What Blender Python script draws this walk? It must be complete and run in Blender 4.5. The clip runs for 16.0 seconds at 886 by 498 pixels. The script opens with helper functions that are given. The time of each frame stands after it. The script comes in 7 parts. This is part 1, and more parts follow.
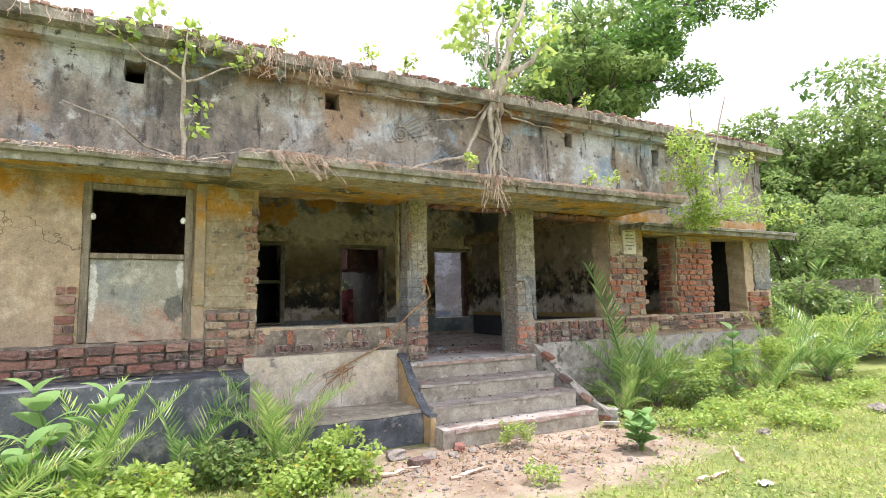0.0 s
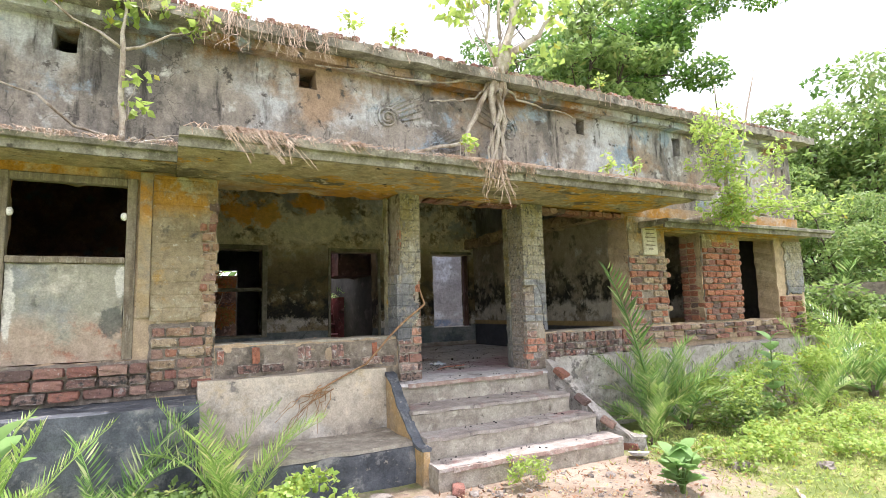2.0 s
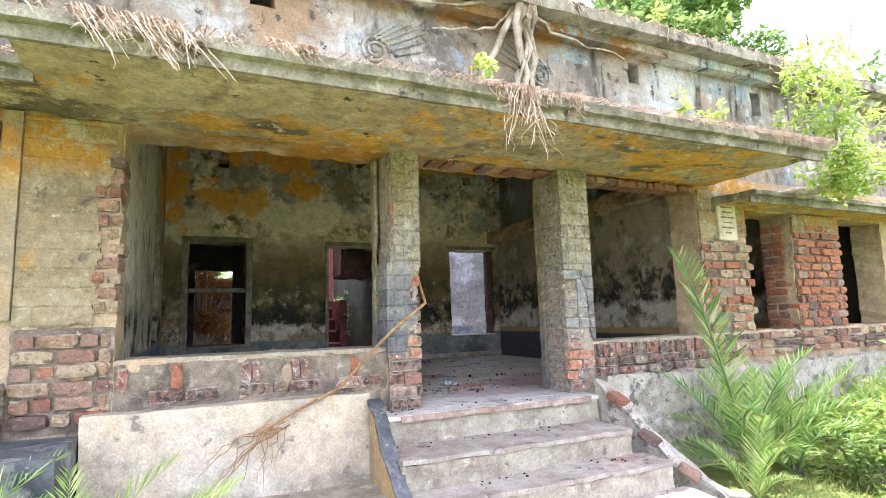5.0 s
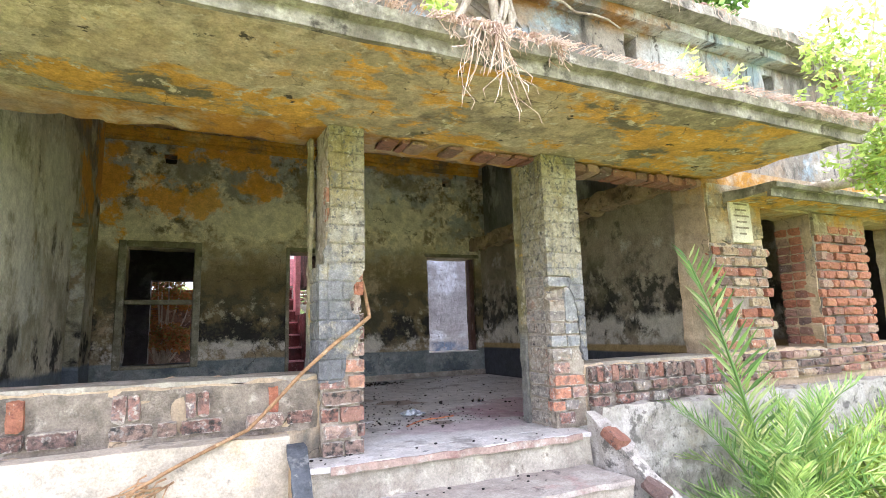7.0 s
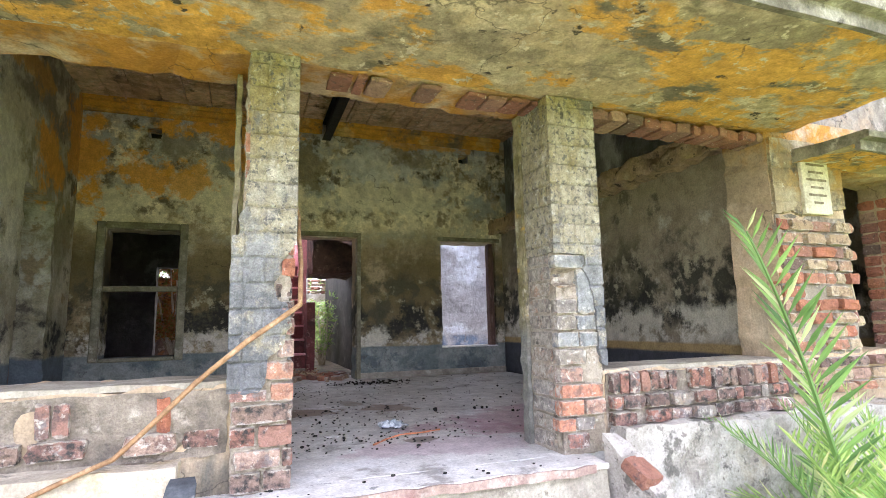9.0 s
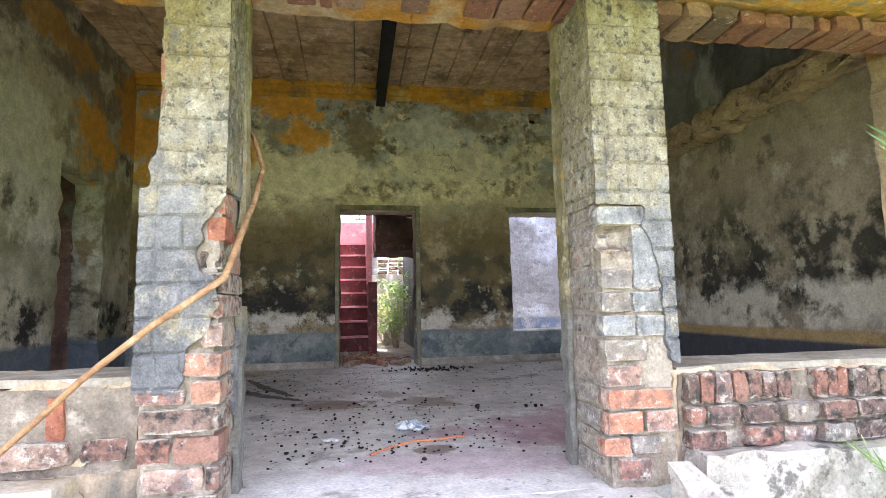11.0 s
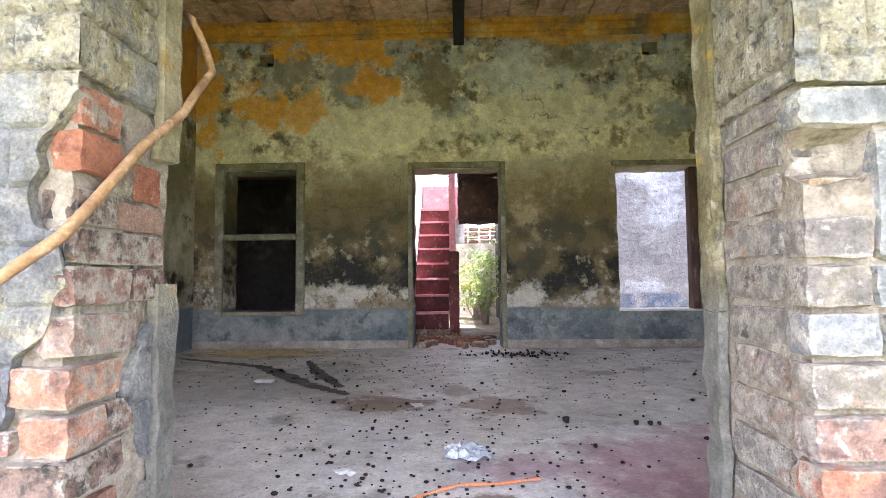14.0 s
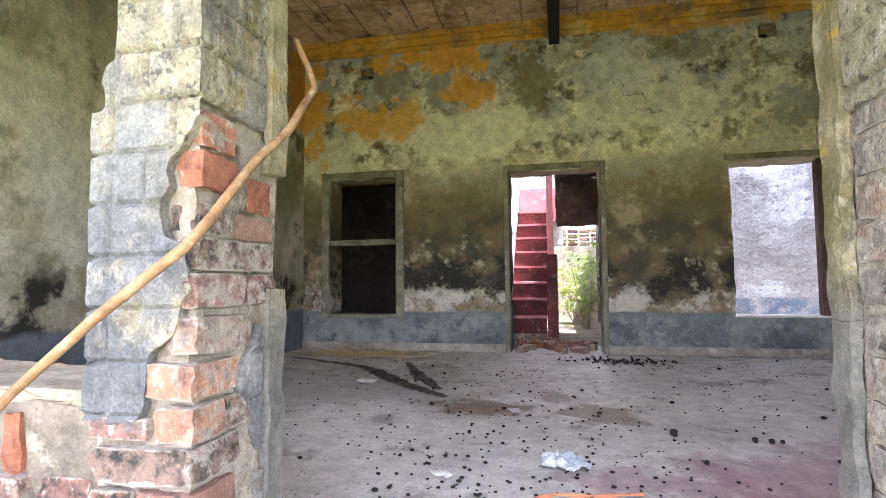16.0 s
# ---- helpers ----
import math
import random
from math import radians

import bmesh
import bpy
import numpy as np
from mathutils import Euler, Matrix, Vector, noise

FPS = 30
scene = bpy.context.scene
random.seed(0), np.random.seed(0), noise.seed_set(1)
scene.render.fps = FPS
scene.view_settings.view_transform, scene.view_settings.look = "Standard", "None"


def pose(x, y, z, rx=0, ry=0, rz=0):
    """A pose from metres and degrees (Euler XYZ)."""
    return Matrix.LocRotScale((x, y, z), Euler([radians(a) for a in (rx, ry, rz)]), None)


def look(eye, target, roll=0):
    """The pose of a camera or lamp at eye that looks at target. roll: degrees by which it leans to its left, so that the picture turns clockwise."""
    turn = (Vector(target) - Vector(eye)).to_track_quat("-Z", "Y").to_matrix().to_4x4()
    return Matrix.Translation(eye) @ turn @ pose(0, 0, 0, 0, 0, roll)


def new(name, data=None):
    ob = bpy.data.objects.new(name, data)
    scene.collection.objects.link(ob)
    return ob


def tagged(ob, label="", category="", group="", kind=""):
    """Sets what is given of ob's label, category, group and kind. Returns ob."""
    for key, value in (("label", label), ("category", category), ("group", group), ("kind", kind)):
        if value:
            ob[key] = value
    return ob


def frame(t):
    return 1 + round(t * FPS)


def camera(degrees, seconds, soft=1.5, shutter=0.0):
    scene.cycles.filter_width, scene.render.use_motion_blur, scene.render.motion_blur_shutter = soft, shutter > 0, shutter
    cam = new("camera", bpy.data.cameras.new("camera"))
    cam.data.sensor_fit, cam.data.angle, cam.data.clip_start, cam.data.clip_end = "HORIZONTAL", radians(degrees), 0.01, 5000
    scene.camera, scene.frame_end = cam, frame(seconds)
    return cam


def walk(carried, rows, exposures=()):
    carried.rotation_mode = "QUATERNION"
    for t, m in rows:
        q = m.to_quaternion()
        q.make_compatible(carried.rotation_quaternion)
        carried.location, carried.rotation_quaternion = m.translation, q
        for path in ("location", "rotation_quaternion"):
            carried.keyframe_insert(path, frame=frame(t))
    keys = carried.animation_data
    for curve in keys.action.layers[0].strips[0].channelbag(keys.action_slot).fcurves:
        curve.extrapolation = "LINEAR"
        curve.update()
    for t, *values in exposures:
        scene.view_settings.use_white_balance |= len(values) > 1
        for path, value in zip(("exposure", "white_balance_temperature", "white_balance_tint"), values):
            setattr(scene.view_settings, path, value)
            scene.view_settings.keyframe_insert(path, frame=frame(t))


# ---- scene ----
cam = camera(79.7, 16.0, soft=0.7)
PATH = [
    (0, (0.025, -0.36, 1.593), (0.946, 1.404, 1.794), -1.1),
    (0.5, (0.166, -0.14, 1.572), (1.076, 1.631, 1.765), -1.6),
    (1, (0.352, 0.04, 1.617), (1.249, 1.816, 1.817), -1.6),
    (1.5, (0.457, 0.237, 1.604), (1.365, 2.006, 1.816), -1.6),
    (2, (0.57, 0.517, 1.618), (1.483, 2.282, 1.845), -1.6),
    (2.5, (0.741, 0.746, 1.598), (1.622, 2.525, 1.835), -1.7),
    (3, (0.944, 0.981, 1.603), (1.788, 2.78, 1.831), -1.7),
    (3.5, (1.074, 1.254, 1.562), (1.912, 3.057, 1.778), -1.9),
    (3.7, (1.142, 1.388, 1.553), (1.972, 3.193, 1.776), -1.9),
    (5.8, (1.689, 2.345, 1.579), (2.515, 4.146, 1.847), -1.5),
    (6, (1.728, 2.436, 1.598), (2.568, 4.231, 1.867), -1.7),
    (6.5, (1.9, 2.585, 1.586), (2.746, 4.374, 1.87), -1.7),
    (7, (2.183, 2.771, 1.58), (3.021, 4.561, 1.886), -1.7),
    (7.5, (2.398, 2.97, 1.566), (3.231, 4.762, 1.873), -1.7),
    (8, (2.568, 3.217, 1.592), (3.387, 5.017, 1.894), -1.2),
    (8.2, (2.624, 3.258, 1.601), (3.426, 5.066, 1.894), -1.1),
    (10.3, (3.502, 3.905, 1.551), (3.975, 5.831, 1.81), -1.1),
    (10.5, (3.533, 3.952, 1.562), (3.972, 5.887, 1.809), -1.1),
    (11, (3.688, 4.119, 1.568), (4.013, 6.08, 1.785), -1.1),
    (11.5, (3.851, 4.26, 1.612), (4.06, 6.241, 1.785), -1.1),
    (12, (3.885, 4.385, 1.601), (4.027, 6.375, 1.744), -1.2),
    (12.5, (3.857, 4.689, 1.561), (3.979, 6.679, 1.714), -1.2),
    (13, (3.842, 4.96, 1.594), (3.938, 6.952, 1.737), -0.9),
    (13.5, (3.933, 5.065, 1.597), (3.957, 7.062, 1.718), -0.5),
    (14, (4.007, 5.122, 1.595), (3.946, 7.118, 1.708), -0.5),
    (14.5, (4.038, 5.135, 1.591), (3.888, 7.126, 1.702), -0.6),
    (15, (4.04, 5.135, 1.589), (3.799, 7.118, 1.703), -0.6),
    (15.5, (4.032, 5.131, 1.596), (3.693, 7.099, 1.715), -0.6),
    (16, (4.025, 5.122, 1.6), (3.599, 7.072, 1.728), -0.5),
]
EXPOSURES = [(0, 0.92, 6050, 19), (1.5, 1.04, 6050, 20), (3.5, 1.54, 5900, 20), (6, 2.0, 5700, 22), (8, 2.26, 5700, 23), (10.5, 2.56, 5640, 23), (12, 2.6, 5680, 24), (14, 2.9, 5700, 24.5), (16, 3.0, 5720, 25)]
walk(cam, [(t, look(eye, target, roll)) for t, eye, target, roll in PATH], EXPOSURES)

# ---- sky and sun ----
world = bpy.data.worlds.new("sky")
scene.world = world
world.use_nodes = True
wn = world.node_tree.nodes
sky = wn.new("ShaderNodeTexSky")
sky.sky_type = "NISHITA"
sky.sun_disc = False
sky.sun_elevation = radians(78)
sky.sun_rotation = radians(113)
sky.dust_density = 4.0
sky.air_density = 1.0
haze = wn.new("ShaderNodeMixRGB")
haze.inputs[0].default_value = 0.75
haze.inputs[2].default_value = (9.0, 9.0, 8.8, 1)
world.node_tree.links.new(sky.outputs[0], haze.inputs[1])
world.node_tree.links.new(haze.outputs[0], wn["Background"].inputs[0])
wn["Background"].inputs[1].default_value = 0.14
sun = new("sun", bpy.data.lights.new("sun", "SUN"))
sun.data.energy = 3.6
sun.data.angle = radians(0.7)
sun.data.color = (1.0, 0.95, 0.86)
sun.matrix_world = look((0, 0, 30), (-6.0, 2.5, 0))


# ---- materials ----
def nodes_of(name):
    m = bpy.data.materials.new(name)
    m.use_nodes = True
    t = m.node_tree
    return m, t, t.nodes["Principled BSDF"]


def mixc(t, fac, a, b):
    """A colour mix node; fac, a and b are sockets or values."""
    n = t.nodes.new("ShaderNodeMixRGB")
    for i, v in enumerate((fac, a, b)):
        if isinstance(v, bpy.types.NodeSocket):
            t.links.new(v, n.inputs[i])
        elif i == 0:
            n.inputs[0].default_value = v
        else:
            n.inputs[i].default_value = (*v, 1)
    return n.outputs[0]


def math_node(t, op, a, b=0.0):
    n = t.nodes.new("ShaderNodeMath")
    n.operation = op
    for i, v in enumerate((a, b)):
        if isinstance(v, bpy.types.NodeSocket):
            t.links.new(v, n.inputs[i])
        else:
            n.inputs[i].default_value = v
    return n.outputs[0]


def noise_of(t, co, scale, detail=5.0, rough=0.6, shift=0.0, stretch=(1, 1, 1)):
    mp = t.nodes.new("ShaderNodeMapping")
    mp.inputs["Location"].default_value = (shift, shift * 1.7, shift * 0.6)
    mp.inputs["Scale"].default_value = stretch
    t.links.new(co, mp.inputs["Vector"])
    n = t.nodes.new("ShaderNodeTexNoise")
    n.inputs["Scale"].default_value = scale
    n.inputs["Detail"].default_value = detail
    n.inputs["Roughness"].default_value = rough
    t.links.new(mp.outputs[0], n.inputs["Vector"])
    return n.outputs["Fac"]


def step_of(t, fac, lo, hi):
    n = t.nodes.new("ShaderNodeMapRange")
    n.inputs["From Min"].default_value = lo
    n.inputs["From Max"].default_value = hi
    t.links.new(fac, n.inputs["Value"])
    return n.outputs[0]


def surface(name, base, layers=(), rough=0.85, bump=0.4, grain=60, vary=0.0, bands=(), local=False, metal=0.0, fine=0.34, tint=None, bands_last=False, spots=(), cracks=0.0, mottle=0.22, rim=None):
    """A weathered surface. layers: (colour, scale, low, high[, shift, stretch]) patches of noise; bands: (colour, z low, z high, softness, noise scale,
    noise amount[, cover]) zones of paint, damp or mould by height with ragged edges; spots: (colour, centre, radii, noise scale, cover) single ragged stains; vary: how far single pieces differ; tint: piece colours; cracks: how many cracks to the metre; mottle: strength of the hand-sized blotches; rim: (colour, reach) of lime mortar that clings to the edges of a brick."""
    m, t, p = nodes_of(name)
    if local:
        co = t.nodes.new("ShaderNodeTexCoord").outputs["Object"]
    else:
        co = t.nodes.new("ShaderNodeNewGeometry").outputs["Position"]
    if tint or vary:
        info = t.nodes.new("ShaderNodeObjectInfo").outputs["Random"]
        ad = t.nodes.new("ShaderNodeVectorMath")
        ad.operation = "ADD"
        cx = t.nodes.new("ShaderNodeCombineXYZ")
        k = math_node(t, "MULTIPLY", info, 37.0)
        for i in range(3):
            t.links.new(k, cx.inputs[i])
        t.links.new(co, ad.inputs[0])
        t.links.new(cx.outputs[0], ad.inputs[1])
        pco = ad.outputs[0]
    else:
        pco = co
    if tint:
        r = t.nodes.new("ShaderNodeValToRGB")
        r.color_ramp.interpolation = "CONSTANT"
        while len(r.color_ramp.elements) < len(tint):
            r.color_ramp.elements.new(0.5)
        for i, c in enumerate(tint):
            r.color_ramp.elements[i].position = i / len(tint)
            r.color_ramp.elements[i].color = (*c, 1)
        t.links.new(info, r.inputs[0])
        col = r.outputs[0]
    else:
        col = mixc(t, 0.0, base, base)
    for turn in ((1, 0) if bands_last else (0, 1)):
        if turn == 0:
            for lay in bands:
                c, z0, z1, soft, sc, amount = lay[:6]
                cover = lay[6] if len(lay) > 6 else 1.0
                sep = t.nodes.new("ShaderNodeSeparateXYZ")
                t.links.new(co, sep.inputs[0])
                n = noise_of(t, co, sc, 6, 0.65, shift=z0 * 3 + sc)
                z = math_node(t, "ADD", sep.outputs[2], math_node(t, "MULTIPLY", math_node(t, "SUBTRACT", n, 0.5), amount))
                up = step_of(t, z, z0 - soft, z0 + soft)
                dn = step_of(t, z, z1 + soft, z1 - soft)
                f = math_node(t, "MULTIPLY", up, dn)
                if cover < 1:
                    f = math_node(t, "MULTIPLY", f, step_of(t, noise_of(t, co, sc * 0.8, 7, 0.68, shift=z1 * 5 + 3), 0.62 - cover * 0.3, 0.70 - cover * 0.3))
                col = mixc(t, f, col, c)
        else:
            for i, lay in enumerate(layers):
                c, sc, lo, hi = lay[:4]
                sh = lay[4] if len(lay) > 4 else 2.3 * i + 1
                st = lay[5] if len(lay) > 5 else (1, 1, 1)
                col = mixc(t, step_of(t, noise_of(t, pco, sc, 7, 0.66, sh, st), lo, hi), col, c)
    for i, (c, mid, radii, sc, cover) in enumerate(spots):
        away = t.nodes.new("ShaderNodeVectorMath")
        away.operation = "SUBTRACT"
        t.links.new(co, away.inputs[0])
        away.inputs[1].default_value = mid
        scaled = t.nodes.new("ShaderNodeVectorMath")
        scaled.operation = "DIVIDE"
        t.links.new(away.outputs[0], scaled.inputs[0])
        scaled.inputs[1].default_value = radii
        dist = t.nodes.new("ShaderNodeVectorMath")
        dist.operation = "LENGTH"
        t.links.new(scaled.outputs[0], dist.inputs[0])
        ragged = math_node(t, "MULTIPLY", math_node(t, "SUBTRACT", noise_of(t, co, sc, 7, 0.68, 3.1 * i + 5), 0.5), 3.2)
        f = step_of(t, math_node(t, "SUBTRACT", ragged, math_node(t, "SUBTRACT", dist.outputs["Value"], 0.85)), 0.0, 0.3)
        col = mixc(t, math_node(t, "MULTIPLY", f, cover), col, c)
    if rim:
        own = t.nodes.new("ShaderNodeSeparateXYZ")
        t.links.new(t.nodes.new("ShaderNodeTexCoord").outputs["Object"], own.inputs[0])
        far_out = math_node(t, "MAXIMUM", math_node(t, "ABSOLUTE", own.outputs[2]), math_node(t, "SUBTRACT", math_node(t, "ABSOLUTE", own.outputs[0]), 0.06))
        uneven = math_node(t, "MULTIPLY", math_node(t, "SUBTRACT", noise_of(t, pco, 26, 6, 0.7, 21), 0.5), 0.55)
        col = mixc(t, math_node(t, "MULTIPLY", step_of(t, math_node(t, "ADD", far_out, uneven), 0.47 - rim[1], 0.50 - rim[1] * 0.5), 0.85), col, rim[0])
    if cracks:
        bend = t.nodes.new("ShaderNodeTexNoise")
        bend.inputs["Scale"].default_value = 3.5
        bend.inputs["Detail"].default_value = 6
        t.links.new(co, bend.inputs["Vector"])
        bent_co = t.nodes.new("ShaderNodeVectorMath")
        bent_co.operation = "MULTIPLY_ADD"
        t.links.new(bend.outputs["Color"], bent_co.inputs[0])
        bent_co.inputs[1].default_value = (0.45, 0.45, 0.45)
        t.links.new(co, bent_co.inputs[2])
        cells = t.nodes.new("ShaderNodeTexVoronoi")
        cells.feature = "DISTANCE_TO_EDGE"
        cells.inputs["Scale"].default_value = cracks
        t.links.new(bent_co.outputs[0], cells.inputs["Vector"])
        line = step_of(t, cells.outputs["Distance"], 0.006 * cracks, 0.0015 * cracks)
        some = step_of(t, noise_of(t, co, 0.9, 3, 0.5, 7.7), 0.50, 0.56)
        col = mixc(t, math_node(t, "MULTIPLY", math_node(t, "MULTIPLY", line, some), 0.6), col, (0.045, 0.04, 0.034))
    g = noise_of(t, pco, grain, 4, 0.7, 9)
    blotch = step_of(t, noise_of(t, pco, grain * 0.16, 6, 0.72, 15), 0.32, 0.68)
    dark = t.nodes.new("ShaderNodeMixRGB")
    dark.blend_type = "MULTIPLY"
    dark.inputs[0].default_value = 1
    t.links.new(col, dark.inputs[1])
    gr = t.nodes.new("ShaderNodeMapRange")
    gr.inputs["From Min"].default_value, gr.inputs["From Max"].default_value = 0.3, 0.7
    gr.inputs["To Min"].default_value, gr.inputs["To Max"].default_value = 1 - fine * 0.65, 1 + fine * 0.65
    t.links.new(g, gr.inputs["Value"])
    wear = math_node(t, "MULTIPLY", gr.outputs[0], math_node(t, "ADD", math_node(t, "MULTIPLY", blotch, 2 * mottle), 1 - mottle))
    cc = t.nodes.new("ShaderNodeCombineXYZ")
    for i in range(3):
        t.links.new(wear, cc.inputs[i])
    t.links.new(cc.outputs[0], dark.inputs[2])
    t.links.new(dark.outputs[0], p.inputs["Base Color"])
    p.inputs["Roughness"].default_value = rough
    p.inputs["Metallic"].default_value = metal
    p.inputs["Specular IOR Level"].default_value = 0.25
    if bump:
        mid = noise_of(t, pco, grain * 0.2, 6, 0.7, 4)
        h = math_node(t, "ADD", math_node(t, "MULTIPLY", mid, 1.2), math_node(t, "MULTIPLY", g, 0.5))
        b = t.nodes.new("ShaderNodeBump")
        b.inputs["Strength"].default_value = bump
        b.inputs["Distance"].default_value = 0.02
        t.links.new(h, b.inputs["Height"])
        t.links.new(b.outputs[0], p.inputs["Normal"])
    return m


def leafy(name, lit, deep, other=None, share=0.12, gloss=0.45, through_light=0.5):
    """Leaf material: two greens by leaf, some of another colour, light passing through."""
    m, t, p = nodes_of(name)
    rnd = t.nodes.new("ShaderNodeNewGeometry").outputs["Random Per Island"]
    pos = t.nodes.new("ShaderNodeNewGeometry").outputs["Position"]
    clump = noise_of(t, pos, 1.3, 3, 0.6)
    col = mixc(t, step_of(t, math_node(t, "ADD", math_node(t, "MULTIPLY", rnd, 0.6), math_node(t, "MULTIPLY", clump, 0.5)), 0.2, 0.85), deep, lit)
    if other:
        col = mixc(t, step_of(t, math_node(t, "FRACT", math_node(t, "MULTIPLY", rnd, 7.31)), 1 - share, 1 - share + 0.02), col, other)
    t.links.new(col, p.inputs["Base Color"])
    p.inputs["Roughness"].default_value = gloss
    tr = t.nodes.new("ShaderNodeBsdfTranslucent")
    warm = mixc(t, 0.5, col, lit)
    t.links.new(warm, tr.inputs["Color"])
    mix = t.nodes.new("ShaderNodeMixShader")
    mix.inputs[0].default_value = through_light
    t.links.new(p.outputs[0], mix.inputs[1])
    t.links.new(tr.outputs[0], mix.inputs[2])
    t.links.new(mix.outputs[0], t.nodes["Material Output"].inputs["Surface"])
    return m


OCHRE, OCHRE_D = (0.42, 0.21, 0.035), (0.25, 0.13, 0.04)
SOOT = (0.03, 0.03, 0.026)
M = {}
M["facade"] = surface("facade_plaster", (0.47, 0.355, 0.235), [((0.34, 0.265, 0.185), 0.9, 0.46, 0.62), ((0.50, 0.405, 0.29), 2.2, 0.52, 0.66), ((0.13, 0.12, 0.10), 1.7, 0.58, 0.7, 5, (1, 1, 0.35))],
    bands=[((0.10, 0.10, 0.09), -1.0, 0.95, 0.06, 2.5, 0.5, 0.8), (OCHRE, 2.72, 3.3, 0.08, 3, 0.5, 0.75)], bump=0.5, cracks=1.1)
M["upper"] = surface("weathered_upper_plaster", (0.30, 0.265, 0.225), [((0.46, 0.47, 0.47), 0.75, 0.50, 0.60, 11), ((0.155, 0.14, 0.125), 1.3, 0.49, 0.60, 3, (1.4, 1, 0.6)), ((0.27, 0.33, 0.38), 1.2, 0.56, 0.62, 17),
    ((0.05, 0.047, 0.043), 2.0, 0.57, 0.66, 23, (2.4, 1, 0.35)), ((0.54, 0.53, 0.50), 3.2, 0.57, 0.68, 29), ((0.33, 0.235, 0.16), 0.8, 0.56, 0.66, 31), ((0.10, 0.09, 0.08), 7, 0.60, 0.65, 37)],
    bands=[(OCHRE_D, 4.36, 5.2, 0.05, 2.4, 0.3, 0.8)], bump=0.8, cracks=1.2)
M["chajja"] = surface("slab_underside", (0.43, 0.345, 0.225), [((0.48, 0.41, 0.29), 1.7, 0.50, 0.56, 15), ((0.25, 0.215, 0.15), 1.1, 0.54, 0.60, 8), ((0.55, 0.31, 0.065), 0.7, 0.525, 0.55, 3, (0.75, 1.4, 1)), ((0.52, 0.29, 0.06), 1.6, 0.60, 0.63, 51), ((0.34, 0.285, 0.19), 4.2, 0.55, 0.59, 33), ((0.16, 0.14, 0.10), 1.5, 0.555, 0.62, 21, (1, 1.8, 1)),
    ((0.06, 0.05, 0.04), 5.0, 0.63, 0.67, 26), ((0.52, 0.46, 0.35), 8.5, 0.60, 0.63, 61)], bump=1.0, grain=55, cracks=1.4, mottle=0.32)
M["lip"] = surface("mossy_concrete", (0.30, 0.28, 0.23), [((0.15, 0.14, 0.11), 4, 0.45, 0.62), ((0.42, 0.40, 0.34), 7, 0.55, 0.65), ((0.13, 0.115, 0.085), 2, 0.52, 0.66), ((0.07, 0.062, 0.05), 5, 0.58, 0.66)], bump=0.8)
M["litter"] = surface("dry_roof_litter", (0.28, 0.20, 0.13), [((0.16, 0.10, 0.07), 7, 0.45, 0.6), ((0.42, 0.33, 0.24), 14, 0.55, 0.65)], bump=0.9, grain=80)
